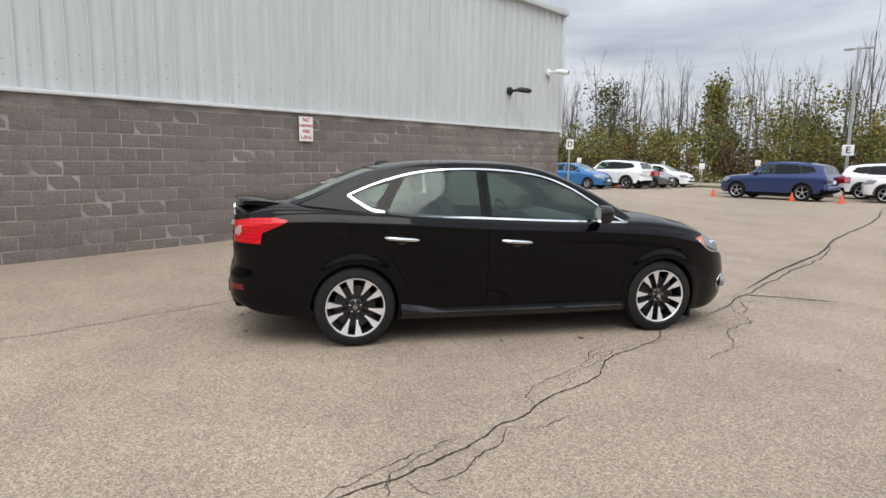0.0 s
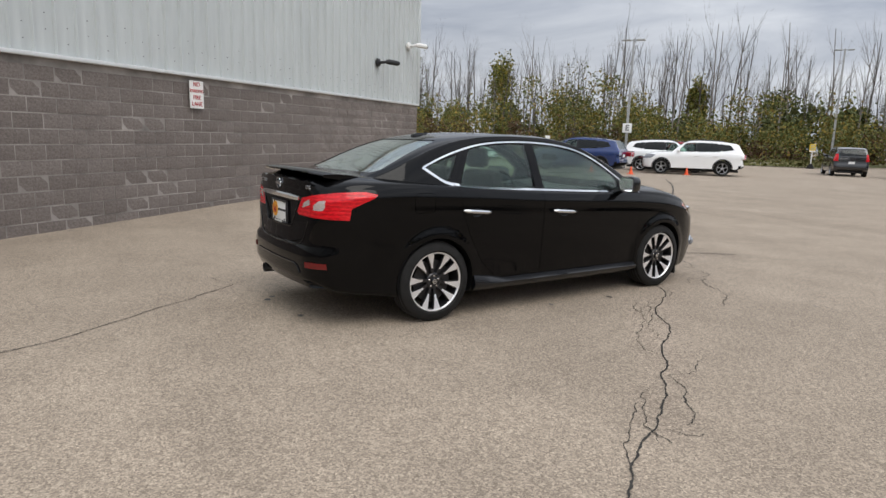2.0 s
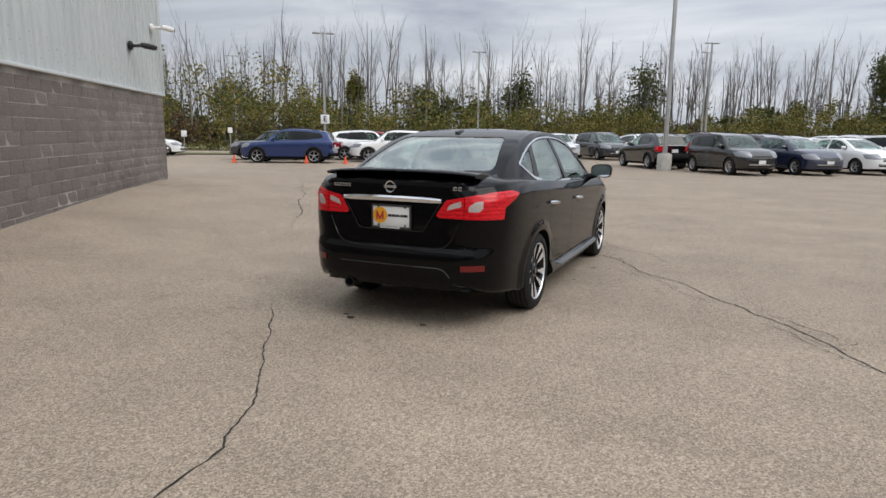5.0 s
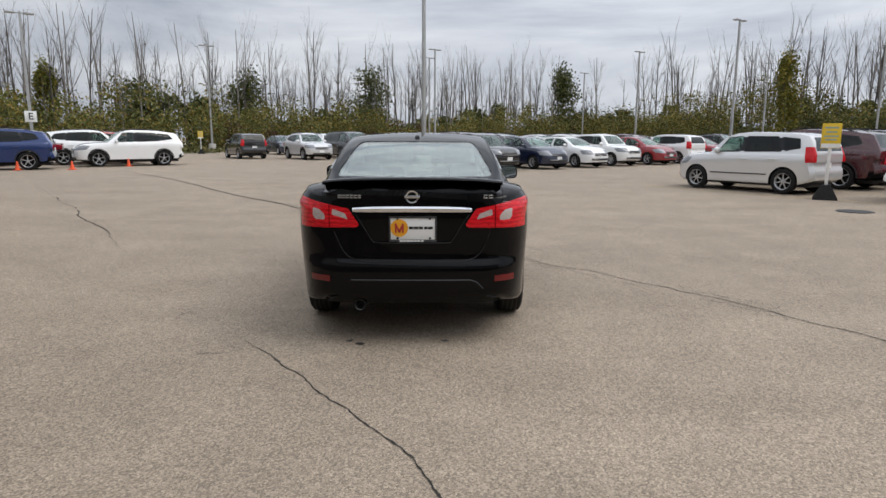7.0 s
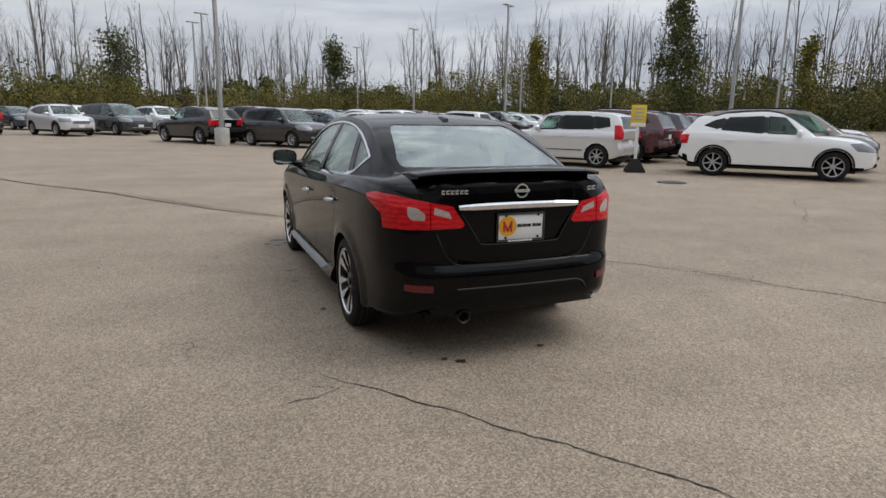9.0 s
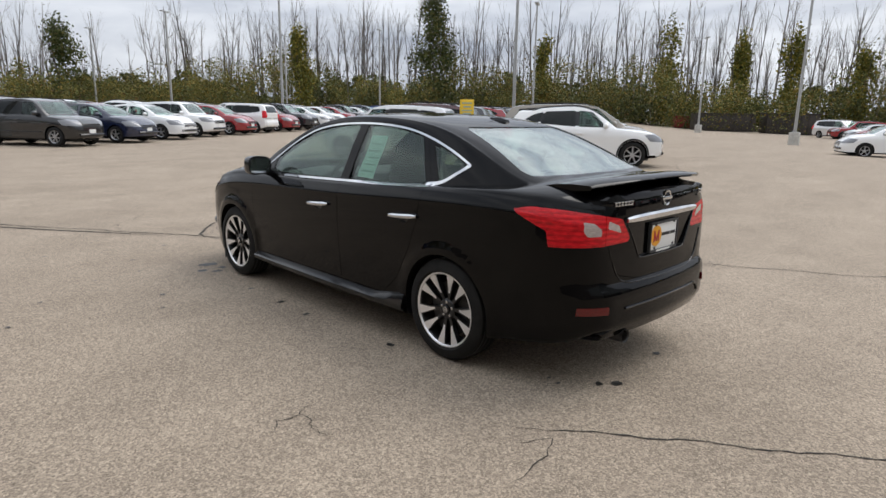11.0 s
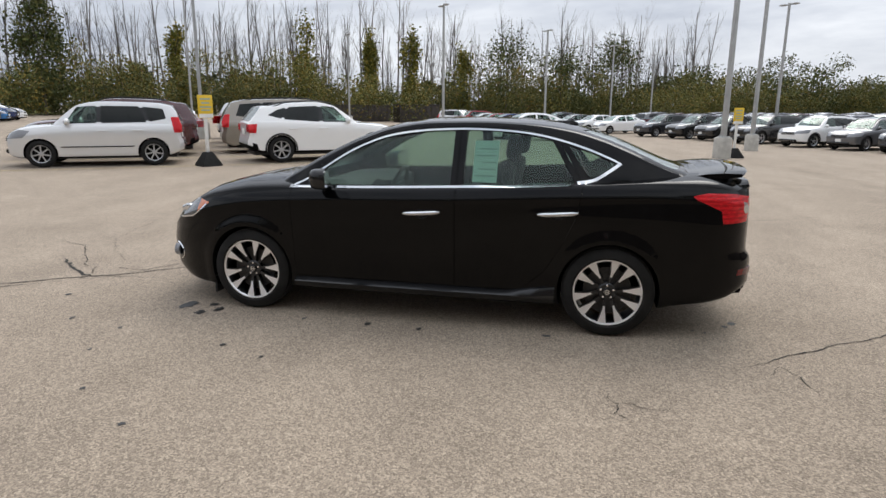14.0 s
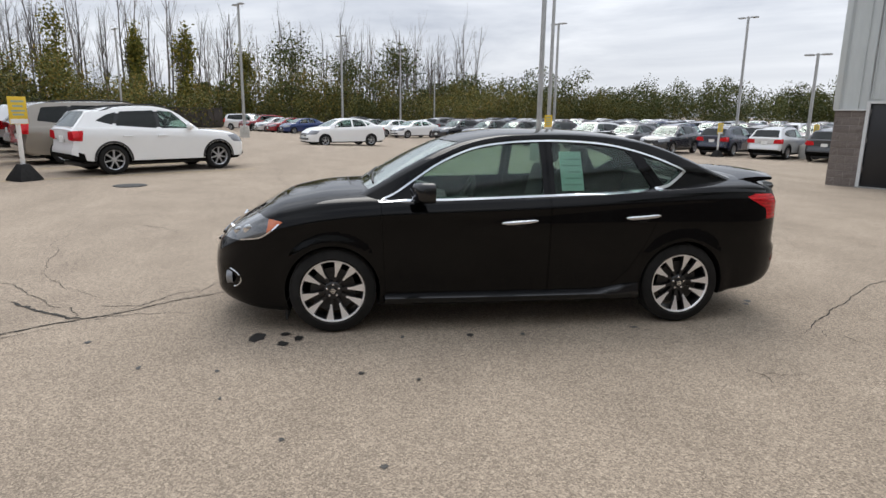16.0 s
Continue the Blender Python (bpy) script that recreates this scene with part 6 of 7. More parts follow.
for b, k, c in ((52.0, "sedan", "blue"), (54.8, "sedan", "red"), (57.5, "sedan", "silver"), (60.5, "big_suv", "red")):
    bay(k, c, 27.0, b, YAW_MA, True)
park("van", "silver", 66.0, 15.6, 150.0, True, "standing by the woods")


# ---------------------------------------------------------------- poles, signs, cones, bins
def light_pole(x, y, h, base=True, sign=""):
    e = thing("light_pole", x, y, YAW_A, "grey steel lot light with two flat lamp heads", "street light", "lot lights")
    if base:
        bm = bmesh.new()
        lathe(bm, [(-0.1, 0.31), (0.70, 0.31), (0.74, 0.28), (0.745, 0.02)], 20, "z")
        part("base", bm, M["concrete"], e, "round concrete base")
    bm = bmesh.new()
    box(bm, -0.16, 0.16, -0.16, 0.16, 0.74, 0.78, 0.006)
    part("base_plate", bm, M["galvanised"], e)
    bm = bmesh.new()
    a, b = 0.075, 0.055
    lo = [bm.verts.new((sx_ * a, sy_ * a, 0.0 if not base else 0.74)) for sx_, sy_ in ((-1, -1), (1, -1), (1, 1), (-1, 1))]
    hi = [bm.verts.new((sx_ * b, sy_ * b, h)) for sx_, sy_ in ((-1, -1), (1, -1), (1, 1), (-1, 1))]
    for i in range(4):
        bm.faces.new((lo[i], lo[(i + 1) % 4], hi[(i + 1) % 4], hi[i]))
    bm.faces.new(hi)
    bm.faces.new(lo[::-1])
    part("pole", bm, M["galvanised"], e)
    for s in (1, -1):
        bm = bmesh.new()
        box(bm, min(s * 0.06, s * 0.22), max(s * 0.06, s * 0.22), -0.03, 0.03, h - 0.10, h - 0.05)
        box(bm, min(s * 0.20, s * 0.62), max(s * 0.20, s * 0.62), -0.16, 0.16, h - 0.11, h - 0.03, 0.015)
        part("lamp_head", bm, M["galvanised"], e)
    if sign:
        bm = bmesh.new()
        box(bm, -0.26, 0.26, -0.012, 0.012, 2.08, 2.62, 0.004)
        board = part("sign_board", bm, M["white_paint"], e, "white square sign with the letter " + sign)
        letter(sign, 0.46, M["black_ink"], board, Matrix.Translation((0, -0.018, 2.35)) @ Matrix.Rotation(radians(90), 4, "X"))
        board.matrix_basis = Matrix.Rotation(radians(186), 4, "Z") @ Matrix.Translation((0, -0.10, 0))
    return e


def letter(text, size, mat, parent, m, name="lettering"):
    cu = bpy.data.curves.new("text", "FONT")
    cu.body, cu.size, cu.align_x, cu.align_y, cu.extrude, cu.offset = text, size, "CENTER", "CENTER", 0.002, 0.012 * size
    tmp = bpy.data.objects.new("text", cu)
    scene.collection.objects.link(tmp)
    me = bpy.data.meshes.new_from_object(tmp.evaluated_get(bpy.context.evaluated_depsgraph_get()))
    bpy.data.objects.remove(tmp)
    ob = link_mesh(name, me, mat, parent)
    ob.matrix_basis = m
    return ob


for x, y, h in ((-0.42, 24.4, 9.6), (0.0, 55.5, 9.5), (-0.6, 61.8, 9.5), (19.0, 76.9, 9.5), (19.5, 56.5, 9.5), (20.9, 39.4, 9.4), (36.6, 65.5, 9.5), (39.9, 51.9, 9.5), (20.4, 17.1, 9.6), (36.5, 28.5, 9.4), (38.1, 10.0, 8.4),
                (54.7, 23.3, 8.5), (51.3, 3.9, 8.5), (65.7, -2.1, 8.5), (78.6, -7.4, 8.5), (19.1, -4.55, 9.8), (27.2, -7.4, 8.6), (40.0, -11.7, 8.5), (34.4, -22.6, 8.5), (25.4, -21.0, 5.4), (-46.1, 47.7, 9.5), (-19.3, 50.0, 9.0)):
    light_pole(x, y, h)
light_pole(-20.3, 27.2, 7.4, False, "E")


def post_sign(x, y, yaw, label="yellow notice board on a white post in a black rubber base"):
    e = thing("post_sign", x, y, yaw, label, "sign", "notice boards on posts")
    bm = bmesh.new()
    a = [bm.verts.new((sx_ * 0.26, sy_ * 0.26, 0.0)) for sx_, sy_ in ((-1, -1), (1, -1), (1, 1), (-1, 1))]
    c = [bm.verts.new((sx_ * 0.24, sy_ * 0.24, 0.07)) for sx_, sy_ in ((-1, -1), (1, -1), (1, 1), (-1, 1))]
    b = [bm.verts.new((sx_ * 0.09, sy_ * 0.09, 0.36)) for sx_, sy_ in ((-1, -1), (1, -1), (1, 1), (-1, 1))]
    for lo, hi in ((a, c), (c, b)):
        for i in range(4):
            bm.faces.new((lo[i], lo[(i + 1) % 4], hi[(i + 1) % 4], hi[i]))
    bm.faces.new(b)
    bm.faces.new(a[::-1])
    part("base", bm, M["rubber"], e, "black rubber base")
    bm = bmesh.new()
    box(bm, -0.035, 0.035, -0.035, 0.035, 0.34, 1.75, 0.004)
    part("post", bm, M["white_paint"], e)
    bm = bmesh.new()
    box(bm, -0.20, 0.20, -0.058, -0.040, 1.22, 1.80, 0.004)
    board = part("sign_board", bm, M["yellow"], e, "yellow board with dark bars and a pale foot")
    bm = bmesh.new()
    box(bm, -0.19, 0.19, -0.063, -0.059, 1.23, 1.33)
    part("pale_strip", bm, M["white_paint"], board)
    for k, (w, z) in enumerate(((0.28, 1.70), (0.22, 1.60), (0.30, 1.50), (0.24, 1.42))):
        bm = bmesh.new()
        box(bm, -w / 2, w / 2, -0.062, -0.0585, z - 0.018, z + 0.018)
        part("bar", bm, M["ink"], board)
    return e


sgn = post_sign(9.52, 9.80, -30)
for x, y, w in ((19.8, -5.1, -65), (26.9, -16.9, -70), (25.5, -21.5, -75), (-18.8, 46.0, 20)):
    copy_thing(sgn, pose(x, y, ground_z(x, y), 0, 0, w))


def cone(x, y):
    e = thing("traffic_cone", x, y, 0, "orange plastic traffic cone on the asphalt", "traffic cone", "orange cones")
    bm = bmesh.new()
    box(bm, -0.14, 0.14, -0.14, 0.14, 0.0, 0.025, 0.007)
    part("base", bm, M["orange"], e)
    bm = bmesh.new()
    lathe(bm, [(0.025, 0.10), (0.08, 0.088), (0.36, 0.024), (0.375, 0.018), (0.375, 0.010)], 18, "z")
    part("cone", bm, M["orange"], e)
    return e


c0 = cone(-20.6, 19.7)
for x, y in ((-17.2, 21.1), (-15.4, 21.9), (-14.5, 25.0), (-31.0, 20.4)):
    copy_thing(c0, pose(x, y, ground_z(x, y)))


def small_sign(x, y, h=1.6):
    e = thing("road_sign", x, y, 60, "small white sign on a thin post in grass", "sign", "small white signs")
    bm = bmesh.new()
    tube(bm, [(0, 0, 0), (0, 0, h)], 0.03, 6)
    part("post", bm, M["galvanised"], e)
    bm = bmesh.new()
    box(bm, -0.18, 0.18, -0.05, -0.03, h - 0.42, h, 0.004)
    part("sign_board", bm, M["white_paint"], e)


for a, b, h in ((-41.5, -11.4, 1.6), (-46.0, -9.0, 1.9), (-44.0, -22.5, 1.9), (-60.5, -22.0, 1.8)):
    small_sign(*lot(a, b), h)


def dumpster(x, y, yaw, l, d, h, mat, label):
    e = thing("dumpster", x, y, yaw, label, "dumpster", "waste containers")
    bm = bmesh.new()
    box(bm, -l / 2, l / 2, -d / 2, d / 2, 0.12, h, 0.03)
    body = part("body", bm, mat, e)
    for k in range(int(l / 0.8)):
        bm = bmesh.new()
        x0 = -l / 2 + 0.4 + 0.8 * k
        box(bm, x0 - 0.05, x0 + 0.05, -d / 2 - 0.06, -d / 2 + 0.01, 0.15, h - 0.05)
        part("rib", bm, mat, body)
    bm = bmesh.new()
    box(bm, -l / 2 - 0.05, l / 2 + 0.05, -d / 2 - 0.08, d / 2 + 0.05, h - 0.10, h + 0.03, 0.02)
    part("rim", bm, mat, body)
    bm = bmesh.new()
    box(bm, -l / 2 + 0.1, l / 2 - 0.1, -d / 2 + 0.1, d / 2 - 0.1, 0.0, 0.13)
    part("skid", bm, M["black_plastic"], e)


M["brown_steel"] = plain("brown_painted_steel", (0.045, 0.036, 0.030), 0.6, vary=0.3, scale=2)
M["red_steel"] = plain("red_painted_steel", (0.26, 0.025, 0.025), 0.55, vary=0.2, scale=2)
dumpster(70.5, 27.6, -52, 6.5, 2.4, 2.0, M["brown_steel"], "long dark brown steel roll-off container by the woods")
dumpster(74.5, 21.8, -52, 5.5, 2.4, 2.3, M["brown_steel"], "long dark brown steel roll-off container by the woods")
dumpster(75.5, 34.5, -52, 2.4, 1.6, 1.5, M["red_steel"], "small red steel waste container by the woods")


# ---------------------------------------------------------------- woods
def numpy_mesh(name, verts, faces_per, mat, loops):
    me = bpy.data.meshes.new(name)
    n = len(verts)
    me.vertices.add(n)
    me.vertices.foreach_set("co", np.asarray(verts, np.float32).ravel())
    k = len(loops) // faces_per
    me.loops.add(len(loops))
    me.loops.foreach_set("vertex_index", np.asarray(loops, np.int32))
    me.polygons.add(k)
    me.polygons.foreach_set("loop_start", np.arange(0, len(loops), faces_per, dtype=np.int32))
    me.update(calc_edges=True)
    me.validate()
    me.materials.append(mat)
    return me


def leaves(name, centres, size, mat, seed):
    """Small loose leaf sprays, four corners each, turned every way."""
    r = np.random.RandomState(seed)
    c = np.asarray(centres, float)
    n = len(c)
    u = r.normal(size=(n, 3))
    u /= np.linalg.norm(u, axis=1)[:, None]
    v = np.cross(u, r.normal(size=(n, 3)))
    v /= np.linalg.norm(v, axis=1)[:, None]
    s = (size * r.uniform(0.5, 1.4, n))[:, None]
    a = s * r.uniform(0.5, 1.0, (n, 1))
    q = np.stack([c - u * s, c - v * a * 0.7, c + u * s * 0.9, c + v * a], axis=1).reshape(-1, 3)
    return numpy_mesh(name, q, 4, mat, np.arange(4 * n))


def woods_band(a0, b0, a1, b1, depth, count, height, seed, name, mat, size, floor=0.0, label="", powr=1.0):
    """Undergrowth between two points of the lot's edge, with an uneven top."""
    r = np.random.RandomState(seed)
    t = r.uniform(0, 1, count)
    d = r.uniform(0, 1, count) ** 1.5 * depth
    A = np.array(lot(a0, b0))
    B = np.array(lot(a1, b1))
    L = np.linalg.norm(B - A)
    nrm = np.array([-(B - A)[1], (B - A)[0]]) / L
    top = np.zeros(count)
    ph = r.uniform(0, 6.28, 9)
    s = t * L
    for k, (wl_, am) in enumerate(((37, .16), (19, .16), (9.5, .17), (5.3, .14), (3.1, .12), (1.9, .10))):
        top += am * np.sin(s * 6.283 / wl_ + ph[k] + d * 0.6)
    top = height * (0.72 + top) * (0.55 + 0.45 * smooth_step(d / (depth * 0.4)))
    # sprays gather in rounded crowns rather than in an even hedge
    ncl = max(40, int(L * depth * 0.22))
    cs, cd = r.uniform(0, L, ncl), r.uniform(0, 1, ncl) ** 1.4 * depth
    cw = r.uniform(0.9, 2.2, ncl) * (0.55 + height / 14)
    pick = r.randint(0, ncl, count)
    ball = r.normal(size=(count, 3))
    ball *= (r.uniform(0, 1, count) ** 0.45 / np.linalg.norm(ball, axis=1))[:, None]
    s = cs[pick] + ball[:, 0] * cw[pick]
    d = cd[pick] + ball[:, 1] * cw[pick]
    t = s / L
    top = np.zeros(ncl)
    for k, (wl_, am) in enumerate(((41, .14), (23, .14), (11, .12))):
        top += am * np.sin(cs * 6.283 / wl_ + ph[k])
    crown_z = height * (0.42 + 0.34 * smooth_step(cd / (depth * 0.35)) + top * 0.8) * r.uniform(0.45, 1.1, ncl)
    body = r.uniform(0, 1, count)
    z = floor + np.where(body < 0.62, np.abs(crown_z[pick] + ball[:, 2] * cw[pick] * 0.9), crown_z[pick] * r.uniform(0, 1, count) ** powr)
    P = A[None] + (B - A)[None] * t[:, None] + nrm[None] * d[:, None]
    g = np.array([ground_z(x, y) for x, y in P])
    me = leaves(name, np.column_stack([P, g + z]), size, mat, seed + 1)
    tagged(link_mesh(name, me, mat), label, "woods", kind="stuff")


# two sides of the lot are closed by a belt of trees; normals point away from the lot
U, Y = "undergrowth", "yellow-green autumn undergrowth and young trees of the woods"
woods_band(-70, 100, -70, 14, 18, 70000, 4.7, 11, U, M["wood_leaves"], 0.12, 0.2, Y, 0.9)
woods_band(-70, 14, -70, -130, 18, 100000, 6.8, 31, U, M["wood_leaves"], 0.13, 0.2, Y, 0.9)
woods_band(150, 88, -75, 88, 18, 180000, 7.3, 12, U, M["wood_leaves"], 0.125, 0.2, Y, 0.9)
# dark leaves behind the undergrowth: the shade of the depth is put into their colour
woods_band(-82, 100, -82, -60, 6, 50000, 5.4, 21, U, M["low_leaves"], 0.34, 0.0, "dense dark-leaved thicket inside the woods, shade put into its colour", 0.9)
woods_band(150, 98, -80, 98, 6, 60000, 6.0, 22, U, M["low_leaves"], 0.34, 0.0, "dense dark-leaved thicket inside the woods, shade put into its colour", 0.9)
woods_band(-67, -10, -67, -130, 5, 30000, 3.4, 13, "brush", M["rust_leaves"], 0.15, 0.1, "rust-brown brush at the foot of the woods", 1.0)
woods_band(-66, 100, -66, -10, 4, 26000, 2.6, 14, "brush", M["rust_leaves"], 0.15, 0.1, "rust-brown brush at the foot of the woods", 1.0)
woods_band(150, 85, -70, 85, 5, 60000, 4.2, 15, "shrubs", M["low_leaves"], 0.16, 0.0, "dark green low shrubs along the woods", 1.0)
woods_band(-72, -45, -72, -170, 26, 80000, 12.5, 16, "tree_crowns", M["wood_leaves"], 0.16, 1.0, "rounded autumn tree crowns behind the verge", 0.8)
woods_band(190, 60, 80, 104, 22, 80000, 9.5, 17, "tree_crowns", M["green_leaves"], 0.20, 0.5, "rounded dark green tree crowns of the far woods", 0.8)
woods_band(190, -60, 190, 64, 26, 80000, 10.5, 18, "tree_crowns", M["green_leaves"], 0.24, 0.5, "rounded dark green tree crowns of the far woods", 0.8)

# grass tufts on the verge
r_ = np.random.RandomState(3)
pts_ = []
while len(pts_) < 16000:
    a, b = r_.uniform(-72, -50), r_.uniform(-70, 14)
    if -60.3 < a < -53.7 and b < 9.2:
        continue
    x, y = lot(a, b)
    pts_.append((x, y, ground_z(x, y) + 0.05 + r_.uniform(0, 0.5) ** 1.6))
tagged(link_mesh("tall_grass", leaves("tall_grass", pts_, 0.17, M["grass"], 4), M["grass"]), "tall dry yellow-green grass on the verge", "grass", kind="stuff")


def branch_tree(seed, height, spread, levels=3, thick=0.14):
    """Verts and quads of a bare tree: tapering limbs that fork upwards."""
    rng = random.Random(seed)
    V, F = [], []

    def limb(p, d, length, rad, level):
        n = 5 if level == 0 else 3
        sides = 5 if level == 0 else 3
        rings = []
        for i in range(n + 1):
            t = i / n
            rr = rad * (1 - 0.8 * t)
            up = Vector((0, 0, 1)) if abs(d.z) < 0.9 else Vector((1, 0, 0))
            s = d.cross(up).normalized()
            u = s.cross(d)
            base = len(V)
            for k in range(sides):
                q = p + s * rr * math.cos(6.283 * k / sides) + u * rr * math.sin(6.283 * k / sides)
                V.append(tuple(q))
            rings.append(base)
            if i < n:
                if level < levels and (t > 0.28 or level > 0):
                    for _ in range(rng.choice((1, 2, 2)) if level == 0 else rng.choice((1, 1, 2))):
                        ang = rng.uniform(0, 6.283)
                        side = s * math.cos(ang) + u * math.sin(ang)
                        nd = (d * rng.uniform(0.75, 1.2) + side * rng.uniform(0.55, 1.15) * spread + Vector((0, 0, 0.25))).normalized()
                        limb(p.copy(), nd, length * rng.uniform(0.32, 0.55) * (1.15 - 0.5 * t), rr * 0.55, level + 1)
                p = p + d * (length / n)
                d = (d + Vector((rng.uniform(-1, 1), rng.uniform(-1, 1), rng.uniform(-0.2, 0.4))) * (0.07 if level == 0 else 0.16)).normalized()
        for a, b in zip(rings, rings[1:]):
            for k in range(sides):
                F.append((a + k, a + (k + 1) % sides, b + (k + 1) % sides, b + k))
    limb(Vector((0, 0, -0.2)), Vector((rng.uniform(-0.05, 0.05), rng.uniform(-0.05, 0.05), 1)).normalized(), height, thick, 0)
    return V, F


def tree_mesh(seed, height, spread, levels, thick, mat):
    V, F = branch_tree(seed, height, spread, levels, thick)
    return numpy_mesh("trunk", V, 4, mat, np.array(F).ravel())


BARE = [tree_mesh(s, h, sp, 3, th, M["pale_bark"] if s % 3 == 0 else M["bark"]) for s, h, sp, th in
        ((21, 13, 0.55, 0.13), (22, 15, 0.5, 0.15), (23, 11, 0.7, 0.12), (24, 16, 0.6, 0.16), (25, 12.5, 0.45, 0.11), (26, 14, 0.7, 0.14), (27, 10, 0.5, 0.10), (30, 15.5, 0.55, 0.15))]
rng = random.Random(77)


def bare_tree(a, b, k, scale, yaw):
    x, y = lot(a, b)
    e = thing("bare_tree", x, y, yaw, "tall thin leafless tree at the edge of the woods", "tree", "leafless trees of the woods")
    t = link_mesh("trunk", BARE[k], None, e)
    t.scale = (scale * 1.0, scale * 1.0, scale)


for i in range(150):
    b = -62 + 148 * (i + rng.uniform(-0.5, 0.5)) / 150
    bare_tree(-71 - rng.uniform(0, 8), b, rng.randrange(8), rng.uniform(0.62, 1.02), rng.uniform(0, 360))
for i in range(150):
    a = -72 + 160 * (i + rng.uniform(-0.5, 0.5)) / 150
    bare_tree(a, 89 + rng.uniform(0, 7), rng.randrange(8), rng.uniform(0.78, 1.26), rng.uniform(0, 360))


def far_bare_trees(count, spot, scales, seed, label):
    """The leafless trees deeper in the woods, as one."""
    r = random.Random(seed)
    V, L, base = [], [], 0
    for i in range(count):
        me = BARE[r.randrange(8)]
        co = np.zeros(3 * len(me.vertices), np.float32)
        me.vertices.foreach_get("co", co)
        li = np.zeros(len(me.loops), np.int32)
        me.loops.foreach_get("vertex_index", li)
        x, y = lot(*spot(r, i / count))
        k, t = r.uniform(*scales), r.uniform(0, 6.283)
        p = co.reshape(-1, 3) * k
        V.append(np.column_stack([p[:, 0] * math.cos(t) - p[:, 1] * math.sin(t) + x, p[:, 0] * math.sin(t) + p[:, 1] * math.cos(t) + y, p[:, 2] + ground_z(x, y)]))
        L.append(li + base)
        base += len(p)
    me = numpy_mesh("bare_woods", np.vstack(V), 4, M["bark"], np.concatenate(L))
    tagged(link_mesh("bare_woods", me, M["bark"]), label, "woods", kind="stuff")


far_bare_trees(190, lambda r, t: (-80 - r.uniform(0, 10), -62 + 150 * t), (0.62, 1.05), 91, "grey-brown leafless trees deep in the woods")
far_bare_trees(190, lambda r, t: (-72 + 165 * t, 97 + r.uniform(0, 9)), (0.75, 1.25), 92, "grey-brown leafless trees deep in the woods")


def crown_tree(x, y, h, w, kind, seed, label, n=1500, size=0.26):
    """A leafy tree: trunk with limbs, crown of loose leaf sprays in uneven clumps."""
    e = thing("tree", x, y, 0, label, "tree", "leafy trees of the woods")
    r = np.random.RandomState(seed)
    link_mesh("trunk", tree_mesh(seed, h * 0.95, 0.5, 2, 0.16, M["bark"]), None, e)
    pts = []
    clumps = 80 if kind == "cone" else 26
    for k in range(clumps):
        t = r.uniform(0.12, 1.0)
        if kind == "cone":
            rad = w * (1.04 - t) ** 0.8 * r.uniform(0.35, 1.0)
        elif kind == "column":
            rad = w * (0.6 + 0.5 * math.sin(3.1 * t)) * r.uniform(0.2, 0.9)
        else:
            rad = w * math.sin(math.pi * min(max(t, 0.1), 0.97)) ** 0.6 * r.uniform(0.2, 1.0)
        ang = r.uniform(0, 6.283)
        c = np.array((rad * math.cos(ang), rad * math.sin(ang), h * t))
        sp = (w * 0.14, w * 0.14, h * 0.03 + 0.1) if kind == "cone" else (w * 0.30, w * 0.30, h * 0.055 + 0.25)
        pts.append(c + r.normal(size=(n // clumps, 3)) * sp)
    mat = M["vine_leaves"] if kind == "column" else M["green_leaves"]
    link_mesh("crown", leaves("crown", np.vstack(pts), size, mat, seed), mat, e)


# vine-clad trunks and the few leafy trees that stand out
for i, (x, y, h, w, kind) in enumerate((
        (55.5, 60.0, 15.5, 4.4, "cone"), (-9.5, 88.0, 10.5, 2.8, "round"), (-63.0, 52.0, 11.5, 1.5, "column"), (-58.0, 60.0, 8.0, 3.0, "round"), (-44.0, 68.0, 8.5, 1.2, "column"), (-78.0, 34.0, 10.0, 1.2, "column"),
        (-36.0, 73.0, 7.5, 2.8, "round"), (77.0, 38.0, 12.5, 1.5, "column"), (80.0, 30.0, 11.0, 1.1, "column"), (83.0, 25.0, 11.5, 1.3, "column"), (86.0, 18.0, 10.5, 1.2, "column"), (88.0, 12.0, 12.0, 3.8, "round"),
        (66.0, 50.0, 9.5, 1.2, "column"), (92.0, 4.0, 11.0, 3.6, "round"), (18.0, 86.0, 10.5, 1.8, "round"), (42.0, 71.0, 10.0, 1.3, "column"), (95.0, -3.0, 11.0, 4.0, "round"), (-86.0, 22.0, 12.0, 4.4, "round"),
        (-92.0, 10.0, 12.5, 4.6, "round"), (-72.0, 42.0, 11.0, 3.6, "round"), (-25.0, 80.0, 9.0, 2.6, "round"))):
    crown_tree(x, y, h, w, kind, 300 + i, {"cone": "tall dense dark green tree standing over the woods", "round": "round leafy tree in fading green", "column": "tall trunk clad in yellow-green vines"}[kind],
               9000 if kind == "cone" else 4200, 0.17)


# ---------------------------------------------------------------- the buildings
def wall_frame(corner, along):
    """A pose whose x runs along a wall, y into it, from its near corner."""
    d = Vector((along[0], along[1], 0)).normalized()
    m = Matrix.Identity(4)
    m.col[0][:3] = d
    m.col[1][:3] = Vector((-d.y, d.x, 0))
    m.col[2][:3] = (0, 0, 1)
    m.col[3][:3] = (corner[0], corner[1], 0)
    return m


